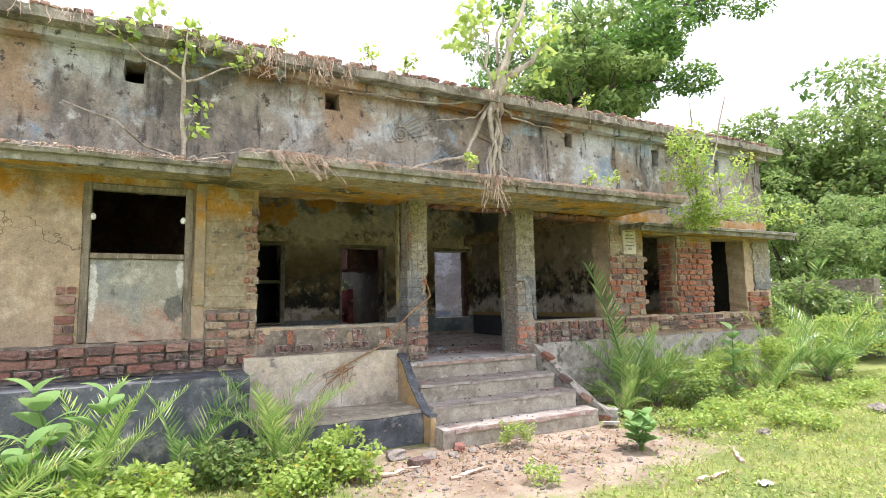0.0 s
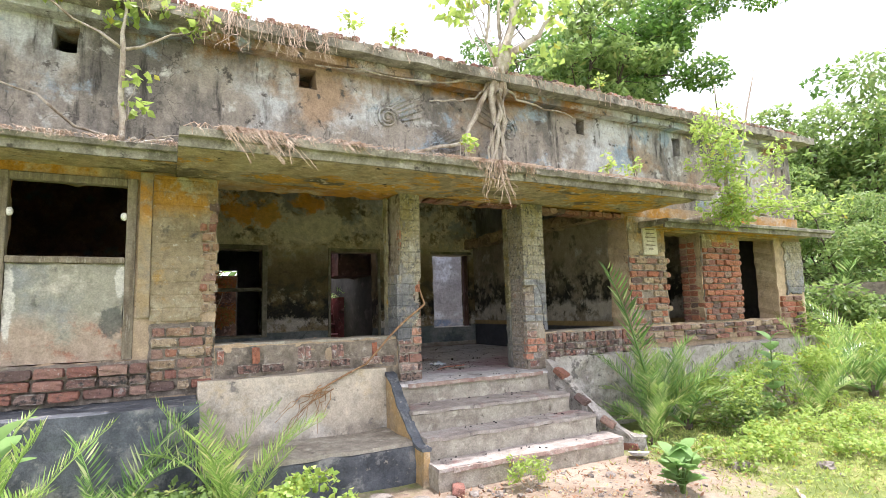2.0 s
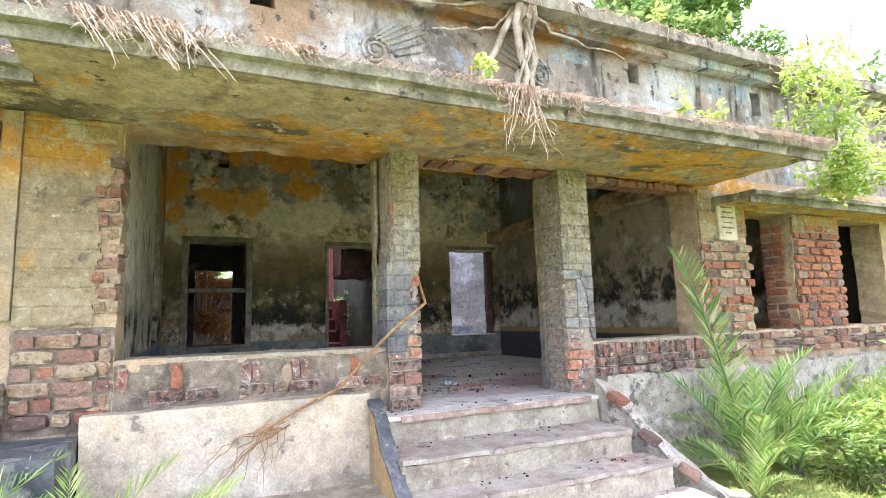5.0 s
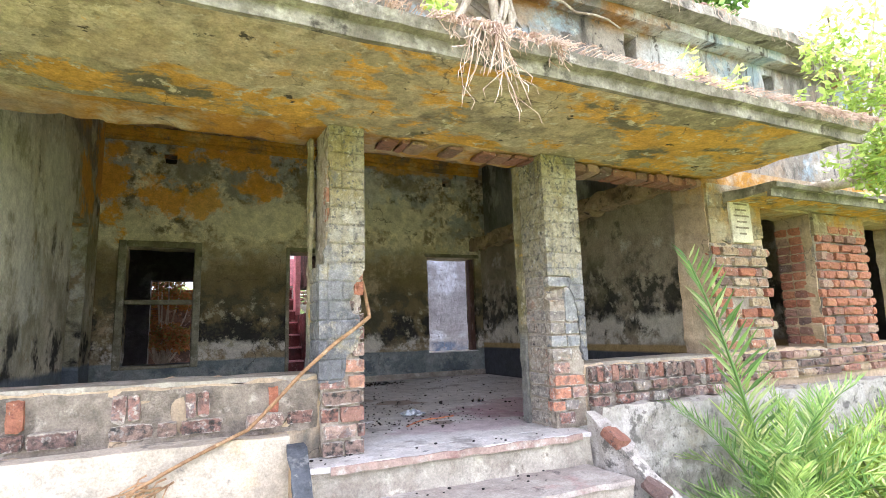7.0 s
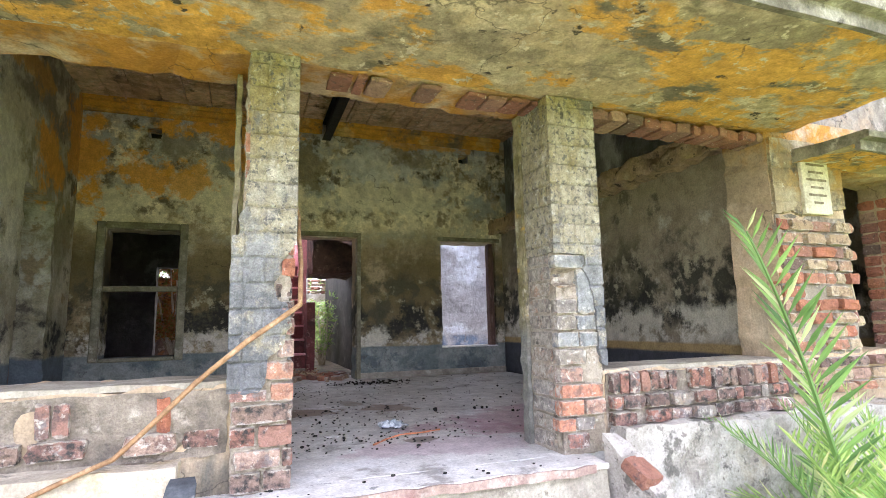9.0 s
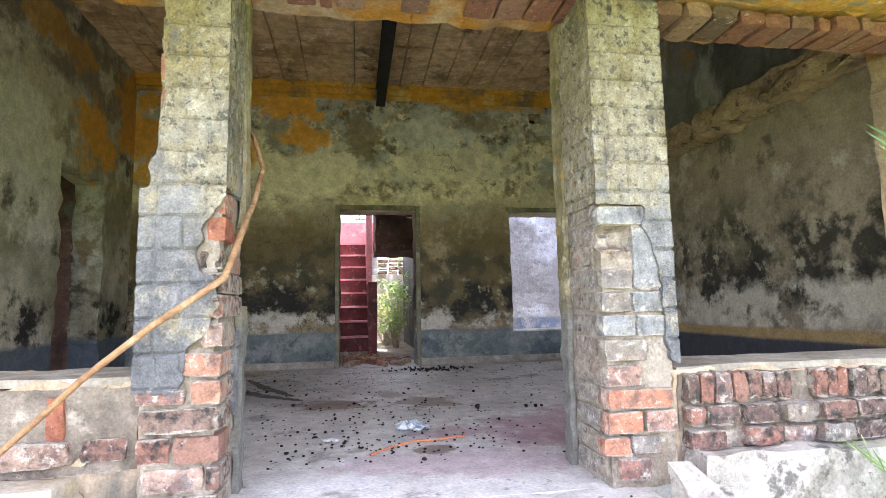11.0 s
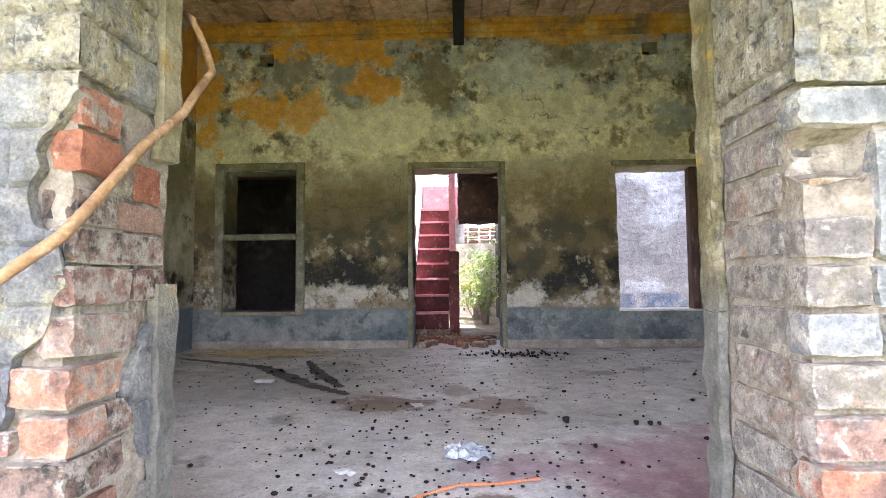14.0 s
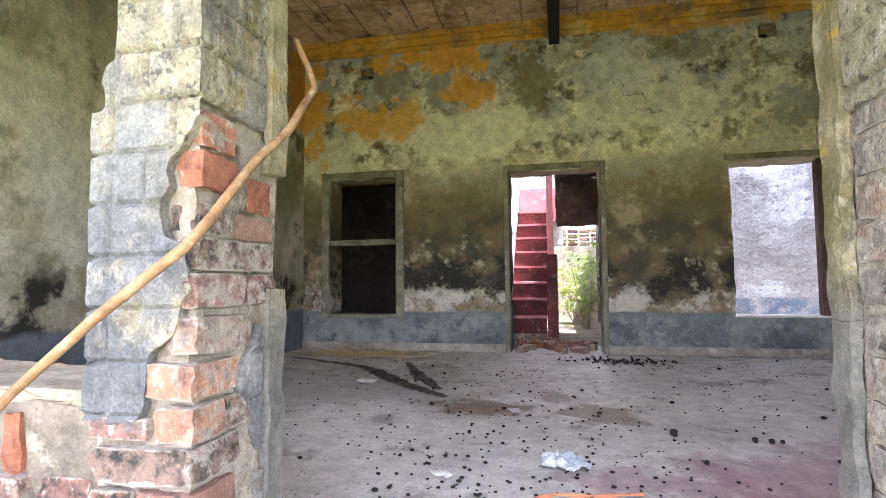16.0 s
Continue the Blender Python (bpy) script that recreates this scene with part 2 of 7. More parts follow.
M["inner"] = surface("mouldy_inner_plaster", (0.38, 0.305, 0.185), [((0.24, 0.185, 0.10), 0.8, 0.46, 0.60, 2), ((0.43, 0.40, 0.30), 2.0, 0.565, 0.62, 6), ((0.13, 0.11, 0.07), 3.2, 0.58, 0.64, 12), ((0.26, 0.215, 0.13), 6.0, 0.57, 0.63, 19)],
    bands=[((0.72, 0.64, 0.47), 2.85, 3.9, 0.35, 1.0, 0.8), ((0.56, 0.56, 0.53), 3.6, 4.6, 0.15, 1.0, 0.9, 0.8), ((0.34, 0.27, 0.18), 2.95, 4.5, 0.06, 1.4, 0.9, 0.45), ((0.52, 0.49, 0.40), 2.7, 4.3, 0.1, 5.0, 0.9, 0.4),
    ((0.82, 0.75, 0.60), 3.0, 4.3, 0.06, 2.1, 0.9, 0.45), ((0.30, 0.245, 0.17), 3.0, 4.4, 0.06, 4.4, 0.8, 0.34), ((0.84, 0.76, 0.60), 2.9, 4.3, 0.06, 6.5, 0.8, 0.26), ((0.42, 0.44, 0.45), 3.4, 4.4, 0.06, 3.3, 0.6, 0.36), ((0.15, 0.125, 0.095), 3.1, 4.4, 0.06, 3.0, 0.8, 0.28), ((0.36, 0.36, 0.35), 3.3, 4.6, 0.05, 1.9, 0.8, 0.26), ((0.12, 0.10, 0.08), 3.6, 4.6, 0.05, 4.2, 0.6, 0.25),
    ((0.18, 0.14, 0.07), 1.3, 2.75, 0.3, 1.4, 0.8, 0.78), ((0.085, 0.08, 0.05), 1.35, 2.4, 0.15, 3.0, 0.9, 0.5), (SOOT, 1.40, 1.9, 0.08, 2.6, 0.8, 0.62), ((0.36, 0.33, 0.22), 1.35, 2.2, 0.1, 6.0, 0.8, 0.2), ((0.52, 0.49, 0.40), 1.25, 1.5, 0.04, 4, 0.45, 0.5), ((0.15, 0.18, 0.175), 0.0, 1.27, 0.012, 3, 0.05), ((0.25, 0.27, 0.25), 0.0, 1.24, 0.05, 2.2, 0.2, 0.5), ((0.10, 0.125, 0.135), 0.0, 1.2, 0.05, 3.4, 0.2, 0.4)], bump=0.45, bands_last=True, cracks=0.8,
    spots=[((0.76, 0.70, 0.56), (2.9, 11.14, 3.38), (1.6, 3, 0.34), 2.2, 0.85), ((0.74, 0.69, 0.56), (5.0, 11.14, 3.5), (1.4, 3, 0.42), 2.2, 0.8), ((0.70, 0.65, 0.52), (1.3, 11.14, 3.1), (0.5, 3, 0.35), 2.5, 0.8), ((0.60, 0.60, 0.60), (4.7, 11.14, 3.95), (0.7, 3, 0.36), 3.5, 0.75),
    ((0.27, 0.255, 0.21), (2.1, 11.14, 4.05), (0.34, 3, 0.26), 4, 0.85), ((0.29, 0.28, 0.25), (2.72, 11.14, 3.92), (0.24, 3, 0.30), 4, 0.9), ((0.20, 0.165, 0.10), (3.75, 11.14, 3.85), (0.32, 3, 0.5), 3, 0.8), ((0.22, 0.18, 0.10), (5.4, 11.14, 4.1), (0.5, 3, 0.24), 3, 0.7),
    ((0.72, 0.36, 0.05), (2.7, 11.14, 4.28), (1.1, 3, 0.24), 3.5, 0.95), ((0.70, 0.34, 0.05), (3.12, 11.14, 3.84), (0.42, 3, 0.27), 4, 0.9), ((0.70, 0.34, 0.05), (1.66, 11.14, 3.58), (0.42, 3, 0.33), 4, 0.9), ((0.72, 0.38, 0.07), (2.26, 11.14, 3.55), (0.36, 3, 0.28), 4, 0.85), ((0.66, 0.33, 0.05), (1.05, 11.14, 3.75), (0.30, 3, 0.7), 3, 0.95), ((0.62, 0.33, 0.06), (5.6, 11.14, 4.36), (1.0, 3, 0.1), 3, 0.8)])
M["inner_w"] = surface("green_stained_plaster", (0.54, 0.51, 0.38), [((0.29, 0.275, 0.18), 0.9, 0.46, 0.6, 2, (1, 1, 0.7)), ((0.52, 0.52, 0.43), 1.3, 0.54, 0.61, 6, (1, 1, 0.7)), ((0.11, 0.10, 0.075), 1.8, 0.57, 0.64, 12), ((0.30, 0.25, 0.15), 3.2, 0.58, 0.64, 21)],
    bands=[((0.22, 0.20, 0.16), 3.7, 4.7, 0.1, 1.3, 1.2, 0.5), (SOOT, 1.2, 1.7, 0.1, 2.6, 0.7, 0.4), ((0.13, 0.16, 0.18), 0.0, 1.30, 0.02, 3, 0.12)], bump=0.45, bands_last=True,
    spots=[((0.70, 0.69, 0.58), (0.95, 8.9, 3.0), (3, 0.9, 0.9), 2, 0.85), ((0.66, 0.65, 0.54), (0.95, 7.4, 2.6), (3, 1.0, 1.0), 2, 0.8), ((0.68, 0.34, 0.05), (0.95, 10.2, 3.45), (3, 0.55, 0.6), 2.6, 0.9), ((0.62, 0.31, 0.05), (0.95, 10.95, 3.9), (3, 0.4, 0.8), 2.6, 0.9), ((0.55, 0.30, 0.06), (0.95, 9.4, 4.2), (3, 0.8, 0.25), 2.6, 0.7)])
M["inner_e"] = surface("brown_stained_plaster", (0.33, 0.285, 0.205), [((0.23, 0.195, 0.135), 0.9, 0.46, 0.6, 2), ((0.44, 0.41, 0.33), 2.2, 0.56, 0.62, 6), ((0.15, 0.135, 0.10), 3.2, 0.57, 0.64, 12), ((0.28, 0.24, 0.18), 7, 0.57, 0.63, 16)],
    bands=[((0.15, 0.135, 0.085), 1.5, 2.5, 0.2, 2.2, 1.0, 0.5), ((0.055, 0.052, 0.04), 1.45, 2.2, 0.1, 3.4, 1.0, 0.55), (SOOT, 1.5, 1.85, 0.1, 4.0, 0.8, 0.55), ((0.33, 0.30, 0.21), 1.45, 2.3, 0.1, 8.0, 1.0, 0.25), ((0.50, 0.47, 0.38), 1.36, 1.7, 0.05, 3.5, 0.5, 0.6), ((0.34, 0.25, 0.11), 1.27, 1.36, 0.01, 3, 0.03), ((0.06, 0.065, 0.075), 0.0, 1.28, 0.012, 3, 0.03)], bump=0.45, bands_last=True)
M["inner_up"] = surface("blue_grey_damp_plaster", (0.24, 0.255, 0.26), [((0.11, 0.115, 0.12), 1.0, 0.46, 0.6, 2, (1, 1, 0.5)), ((0.40, 0.42, 0.41), 1.6, 0.55, 0.63, 6, (1, 1, 0.5)), ((0.34, 0.22, 0.08), 1.3, 0.60, 0.68, 12)], bump=0.3)
# room plasters with the gloom of the unlit rooms put into the colour
M["dark_room"] = surface("unlit_room_plaster", (0.075, 0.07, 0.062), [((0.035, 0.034, 0.032), 1.0, 0.43, 0.6, 2), ((0.11, 0.10, 0.09), 2.6, 0.56, 0.66, 6)], bump=0.3)
M["dim_room"] = surface("half_lit_room_plaster", (0.19, 0.175, 0.17), [((0.11, 0.10, 0.10), 1.0, 0.43, 0.6, 2), ((0.26, 0.245, 0.24), 2.6, 0.56, 0.66, 6)], bump=0.3)
M["red_jamb"] = surface("smoked_brick_and_plaster", (0.24, 0.145, 0.105), [((0.12, 0.085, 0.07), 2.2, 0.47, 0.6, 2), ((0.33, 0.22, 0.16), 5, 0.55, 0.64, 6), ((0.20, 0.20, 0.19), 1.2, 0.57, 0.64, 9)], bump=0.6)
M["mortar"] = surface("crumbling_mortar", (0.27, 0.23, 0.185), [((0.16, 0.135, 0.11), 5, 0.45, 0.6), ((0.42, 0.37, 0.31), 9, 0.55, 0.66), ((0.10, 0.09, 0.08), 3, 0.56, 0.68)], bump=0.9, grain=90)
M["mortar_pale"] = surface("pale_lime_mortar", (0.39, 0.34, 0.28), [((0.27, 0.225, 0.175), 6, 0.48, 0.6), ((0.13, 0.11, 0.09), 5, 0.57, 0.66), ((0.46, 0.42, 0.36), 14, 0.58, 0.66)], bump=0.9, grain=90)
BRICKS = [(0.30, 0.145, 0.105), (0.31, 0.175, 0.135), (0.27, 0.13, 0.10), (0.34, 0.22, 0.17), (0.24, 0.14, 0.115), (0.17, 0.115, 0.10)]
M["brick"] = surface("old_red_brick", (0.3, 0.1, 0.06), [((0.09, 0.075, 0.07), 22, 0.56, 0.7), ((0.52, 0.46, 0.40), 38, 0.60, 0.70)], tint=BRICKS, bump=0.9, grain=130, local=False)
M["brick_bright"] = surface("bright_red_brick", (0.3, 0.1, 0.06), [((0.24, 0.10, 0.07), 22, 0.5, 0.66), ((0.50, 0.40, 0.33), 38, 0.62, 0.70)], tint=[(0.38, 0.15, 0.09), (0.42, 0.19, 0.115), (0.34, 0.14, 0.09), (0.40, 0.17, 0.105)], bump=0.9, grain=130, local=False)
M["brick_sooty"] = surface("sooty_brick", (0.3, 0.1, 0.06), [((0.36, 0.32, 0.29), 9, 0.58, 0.64, 44), ((0.05, 0.048, 0.046), 20, 0.46, 0.62), ((0.40, 0.34, 0.29), 38, 0.61, 0.70)], tint=[(0.24, 0.14, 0.115), (0.18, 0.12, 0.105), (0.30, 0.15, 0.115), (0.27, 0.19, 0.155)], bump=0.9, grain=130, local=False, rim=((0.44, 0.40, 0.35), 0.06), mottle=0.35)
M["brick_tan"] = surface("washed_tan_brick", (0.3, 0.1, 0.06), [((0.16, 0.12, 0.09), 20, 0.52, 0.66), ((0.50, 0.43, 0.34), 34, 0.58, 0.70)], tint=[(0.36, 0.26, 0.17), (0.33, 0.21, 0.14), (0.40, 0.31, 0.21), (0.35, 0.17, 0.11)], bump=0.8, grain=130, local=False, rim=((0.44, 0.40, 0.35), 0.06), mottle=0.35)
M["block_grey"] = surface("grey_scored_plaster", (0.27, 0.28, 0.29), [((0.155, 0.16, 0.165), 5, 0.45, 0.60), ((0.38, 0.365, 0.32), 3.0, 0.51, 0.62), ((0.50, 0.50, 0.48), 16, 0.56, 0.66), ((0.07, 0.07, 0.07), 7, 0.57, 0.67)], tint=[(0.265, 0.27, 0.28), (0.28, 0.285, 0.29), (0.25, 0.26, 0.27)], bump=0.8, grain=110, rim=((0.44, 0.40, 0.35), 0.05), mottle=0.35)
M["brick_pink"] = surface("lime_washed_brick", (0.3, 0.1, 0.06), [((0.22, 0.19, 0.185), 8, 0.52, 0.60, 44), ((0.20, 0.13, 0.115), 16, 0.48, 0.6), ((0.58, 0.52, 0.46), 24, 0.55, 0.64), ((0.09, 0.08, 0.075), 12, 0.6, 0.67)], tint=[(0.40, 0.25, 0.20), (0.36, 0.20, 0.16), (0.42, 0.30, 0.24), (0.38, 0.18, 0.13)], bump=1.0, grain=120, rim=((0.42, 0.38, 0.33), 0.07), mottle=0.35)
M["coat"] = surface("scored_column_plaster", (0.365, 0.33, 0.25), [((0.29, 0.255, 0.165), 2.4, 0.48, 0.62, 1, (1, 1, 0.7)), ((0.43, 0.405, 0.34), 3.5, 0.52, 0.62, 4, (1, 1, 0.6)), ((0.28, 0.235, 0.115), 2.2, 0.57, 0.68, 9, (1, 1, 0.5)), ((0.19, 0.18, 0.16), 3.6, 0.56, 0.64, 19, (1.2, 1.2, 0.6)), ((0.48, 0.465, 0.42), 26, 0.59, 0.66, 14), ((0.14, 0.135, 0.125), 34, 0.54, 0.62, 27), ((0.10, 0.095, 0.09), 8, 0.63, 0.68, 39, (1, 1, 0.5))],
    bands=[((0.27, 0.27, 0.27), 0.0, 2.16, 0.15, 4, 0.5, 0.5), ((0.165, 0.17, 0.18), 0.0, 1.84, 0.12, 5, 0.5, 0.74)], bands_last=True, bump=0.9, grain=110, mottle=0.36, fine=0.5)
M["brick_salmon"] = surface("salmon_brick", (0.3, 0.1, 0.06), [((0.42, 0.35, 0.30), 7, 0.60, 0.66, 44), ((0.26, 0.15, 0.12), 14, 0.5, 0.62), ((0.58, 0.50, 0.44), 24, 0.58, 0.66), ((0.10, 0.085, 0.08), 10, 0.6, 0.68)], tint=[(0.50, 0.23, 0.15), (0.46, 0.21, 0.14), (0.48, 0.26, 0.18)], bump=1.0, grain=120, rim=((0.42, 0.38, 0.33), 0.05), mottle=0.35)
M["brick_wash"] = surface("grey_washed_brick", (0.3, 0.1, 0.06), [((0.24, 0.215, 0.20), 9, 0.47, 0.6), ((0.40, 0.27, 0.21), 7, 0.54, 0.64), ((0.54, 0.51, 0.46), 22, 0.55, 0.64), ((0.11, 0.10, 0.095), 10, 0.59, 0.67)], tint=[(0.30, 0.265, 0.22), (0.28, 0.25, 0.22), (0.32, 0.26, 0.21), (0.26, 0.24, 0.225)], bump=1.0, grain=120, rim=((0.42, 0.38, 0.33), 0.05), mottle=0.35)
M["tancoat"] = surface("tan_pier_plaster", (0.35, 0.285, 0.185), [((0.24, 0.195, 0.12), 2.5, 0.47, 0.62, 1), ((0.43, 0.375, 0.265), 5, 0.52, 0.64, 4), ((0.42, 0.25, 0.06), 1.8, 0.57, 0.67, 9), ((0.10, 0.09, 0.075), 3.5, 0.58, 0.67, 19), ((0.52, 0.48, 0.39), 14, 0.6, 0.67, 27)], bands=[((0.44, 0.24, 0.05), 2.6, 3.2, 0.1, 3, 0.5, 0.6)], bump=0.9, grain=90)
M["brick_wall"] = surface("rusty_brick_wall", (0.24, 0.15, 0.12), [((0.12, 0.085, 0.075), 5, 0.46, 0.56), ((0.38, 0.29, 0.25), 9, 0.55, 0.60), ((0.30, 0.13, 0.06), 4, 0.60, 0.64)], bump=0.9)
M["ochre_strip"] = surface("tan_ochre_strip", (0.36, 0.27, 0.15), [((0.28, 0.24, 0.18), 3, 0.45, 0.6), ((0.42, 0.35, 0.24), 6, 0.55, 0.66)], bands=[(OCHRE, 2.55, 3.2, 0.1, 4, 0.4, 0.8)], bump=0.4)
M["frame_green"] = surface("grey_green_frame_paint", (0.25, 0.24, 0.17), [((0.16, 0.15, 0.10), 4, 0.45, 0.6), ((0.36, 0.35, 0.28), 8, 0.56, 0.66)], bump=0.4)
M["cream"] = surface("cream_plinth_plaster", (0.50, 0.44, 0.35), [((0.58, 0.55, 0.49), 1.1, 0.47, 0.60), ((0.37, 0.325, 0.26), 2.2, 0.53, 0.64), ((0.22, 0.20, 0.175), 5.0, 0.60, 0.66), ((0.52, 0.40, 0.22), 0.9, 0.56, 0.68)],
    bands=[((0.22, 0.20, 0.17), -1, 0.42, 0.08, 3, 0.4, 0.7)], bump=0.5)
M["blackpaint"] = surface("blue_black_plinth_paint", (0.12, 0.13, 0.145), [((0.06, 0.066, 0.076), 1.6, 0.45, 0.6), ((0.24, 0.24, 0.235), 4, 0.52, 0.62), ((0.30, 0.28, 0.24), 9, 0.62, 0.68)], bump=0.4)
M["tanpaint"] = surface("tan_cheek_plaster", (0.42, 0.29, 0.14), [((0.30, 0.24, 0.17), 2.5, 0.45, 0.62), ((0.48, 0.40, 0.28), 5, 0.56, 0.66)], bump=0.3)
M["plinth_grey"] = surface("pale_broken_concrete", (0.40, 0.37, 0.33), [((0.46, 0.435, 0.395), 1.6, 0.47, 0.60), ((0.30, 0.275, 0.24), 3.2, 0.54, 0.62), ((0.16, 0.15, 0.135), 7.0, 0.58, 0.64), ((0.40, 0.33, 0.24), 1.2, 0.56, 0.68), ((0.22, 0.20, 0.18), 22, 0.59, 0.64)], bump=0.9)
M["step"] = surface("worn_cement_step", (0.36, 0.33, 0.27), [((0.24, 0.21, 0.17), 3, 0.45, 0.62), ((0.46, 0.43, 0.35), 6, 0.54, 0.66), ((0.15, 0.13, 0.10), 8, 0.61, 0.70)], bump=0.6)
M["tread"] = surface("faded_red_oxide_tread", (0.30, 0.265, 0.235), [((0.38, 0.35, 0.315), 3, 0.45, 0.60), ((0.31, 0.20, 0.18), 2.2, 0.57, 0.68), ((0.13, 0.11, 0.105), 6, 0.58, 0.68)], bump=0.4)
M["redlip"] = surface("red_oxide_edge", (0.34, 0.25, 0.21), [((0.26, 0.16, 0.14), 5, 0.50, 0.62), ((0.44, 0.40, 0.35), 8, 0.52, 0.64)], bump=0.6)
M["floor"] = surface("dusty_cement_floor", (0.61, 0.59, 0.565), [((0.49, 0.475, 0.455), 0.9, 0.46, 0.60), ((0.66, 0.655, 0.65), 1.8, 0.52, 0.64), ((0.33, 0.31, 0.29), 2.8, 0.57, 0.65), ((0.24, 0.24, 0.24), 14, 0.61, 0.67)], rough=0.5, bump=0.15,
    spots=[((0.36, 0.35, 0.34), (2.4, 9.2, 0.82), (1.4, 1.2, 3), 1.6, 0.6), ((0.40, 0.27, 0.31), (4.45, 7.36, 0.82), (0.55, 0.26, 3), 3, 0.75), ((0.40, 0.25, 0.29), (5.2, 7.55, 0.82), (0.8, 0.55, 3), 2.2, 0.7), ((0.44, 0.33, 0.36), (4.2, 6.75, 0.82), (0.75, 0.3, 3), 2.5, 0.6), ((0.36, 0.18, 0.23), (4.75, 7.1, 0.82), (0.4, 0.3, 3), 5, 0.6),
    ((0.20, 0.14, 0.095), (3.5, 8.48, 0.82), (0.46, 0.24, 3), 5, 0.9), ((0.25, 0.19, 0.14), (3.98, 8.85, 0.82), (0.16, 0.26, 3), 5, 0.7), ((0.25, 0.18, 0.13), (4.22, 8.45, 0.82), (0.28, 0.34, 3), 5, 0.85), ((0.15, 0.11, 0.08), (4.1, 7.0, 0.82), (0.17, 0.1, 3), 6, 0.8), ((0.27, 0.25, 0.235), (4.6, 10.6, 0.82), (0.7, 0.28, 3), 4, 0.7), ((0.24, 0.22, 0.20), (1.9, 10.7, 0.82), (0.9, 0.35, 3), 4, 0.6)])
M["ceiling"] = surface("soot_brown_ceiling_tile", (0.62, 0.43, 0.28), [((0.40, 0.26, 0.165), 1.3, 0.48, 0.60), ((0.68, 0.52, 0.37), 3.2, 0.54, 0.63), ((0.16, 0.11, 0.08), 2.4, 0.58, 0.66, 17), ((0.70, 0.60, 0.46), 8, 0.61, 0.66)], bump=0.7, mottle=0.35)
M["iron"] = surface("rusty_black_iron", (0.028, 0.028, 0.03), [((0.06, 0.04, 0.03), 8, 0.55, 0.68)], rough=0.7, metal=0.3, bump=0.3)
M["wood"] = surface("grey_weathered_wood", (0.24, 0.205, 0.15), [((0.15, 0.12, 0.085), 3, 0.45, 0.6, 2, (4, 4, 0.5)), ((0.34, 0.31, 0.25), 6, 0.55, 0.66, 6, (5, 5, 0.6))], bump=0.5)
M["wood_dark"] = surface("dark_red_brown_wood", (0.12, 0.07, 0.055), [((0.07, 0.045, 0.04), 3, 0.45, 0.6, 2, (4, 4, 0.5)), ((0.22, 0.17, 0.15), 6, 0.57, 0.68, 6, (5, 5, 0.6))], bump=0.5)
M["panel"] = surface("grey_green_infill_plaster", (0.33, 0.315, 0.25), [((0.27, 0.28, 0.265), 1.8, 0.46, 0.6), ((0.46, 0.43, 0.355), 3.4, 0.52, 0.62), ((0.13, 0.13, 0.115), 2.6, 0.62, 0.70)], bands=[((0.40, 0.315, 0.24), 1.0, 1.62, 0.1, 3, 0.5, 0.7), ((0.36, 0.20, 0.14), 1.2, 1.55, 0.05, 6, 0.6, 0.25)], bands_last=True, spots=[((0.10, 0.105, 0.095), (0.12, 6.28, 1.62), (0.13, 3, 0.16), 5, 0.8), ((0.62, 0.60, 0.54), (0.16, 6.28, 1.95), (0.05, 3, 0.2), 6, 0.9), ((0.62, 0.60, 0.54), (-0.66, 6.28, 1.8), (0.05, 3, 0.4), 6, 0.9)], bump=0.7)
# lilac wash over a blue dado; the top band has the light painted in
M["lilac"] = surface("lilac_white_lime_wash", (0.31, 0.305, 0.32), [((0.27, 0.265, 0.275), 1.1, 0.44, 0.62), ((0.36, 0.36, 0.38), 3.2, 0.52, 0.66), ((0.21, 0.20, 0.205), 14, 0.60, 0.66)], bands=[((0.66, 0.71, 0.80), 2.4, 6, 0.12, 1.8, 0.6, 0.95), ((0.50, 0.53, 0.60), 1.38, 1.55, 0.05, 5, 0.3, 0.6), ((0.11, 0.155, 0.24), -1, 1.36, 0.02, 2, 0.06)], bump=0.6, mottle=0.15)
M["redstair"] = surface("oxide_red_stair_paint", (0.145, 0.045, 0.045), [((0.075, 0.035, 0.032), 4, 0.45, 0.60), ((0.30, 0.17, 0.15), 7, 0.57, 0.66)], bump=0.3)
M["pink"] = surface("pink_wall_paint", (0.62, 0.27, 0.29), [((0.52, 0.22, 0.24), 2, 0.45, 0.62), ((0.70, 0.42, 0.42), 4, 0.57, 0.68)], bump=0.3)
M["white"] = surface("white_wash", (0.72, 0.71, 0.68), [((0.58, 0.56, 0.52), 2, 0.48, 0.64)], bump=0.3)
M["earth"] = surface("sandy_earth_and_grass", (0.30, 0.22, 0.145), [((0.38, 0.30, 0.21), 1.2, 0.48, 0.62), ((0.20, 0.145, 0.095), 3.0, 0.52, 0.64), ((0.46, 0.40, 0.32), 5, 0.60, 0.70), ((0.34, 0.20, 0.13), 2, 0.60, 0.70)], bump=0.8, grain=40)
M["bark"] = surface("pale_fig_bark", (0.44, 0.39, 0.32), [((0.24, 0.19, 0.14), 6, 0.47, 0.6, 1, (1, 1, 0.3)), ((0.50, 0.46, 0.39), 9, 0.55, 0.66)], bump=0.5)
M["bark_dark"] = surface("dark_tree_bark", (0.10, 0.08, 0.06), [((0.06, 0.05, 0.04), 5, 0.45, 0.6, 1, (1, 1, 0.3)), ((0.17, 0.14, 0.11), 9, 0.55, 0.66)], bump=0.7)
M["vine"] = surface("tan_vine_bark", (0.36, 0.22, 0.115), [((0.24, 0.14, 0.075), 8, 0.45, 0.6), ((0.46, 0.32, 0.19), 14, 0.55, 0.66)], bump=0.5)
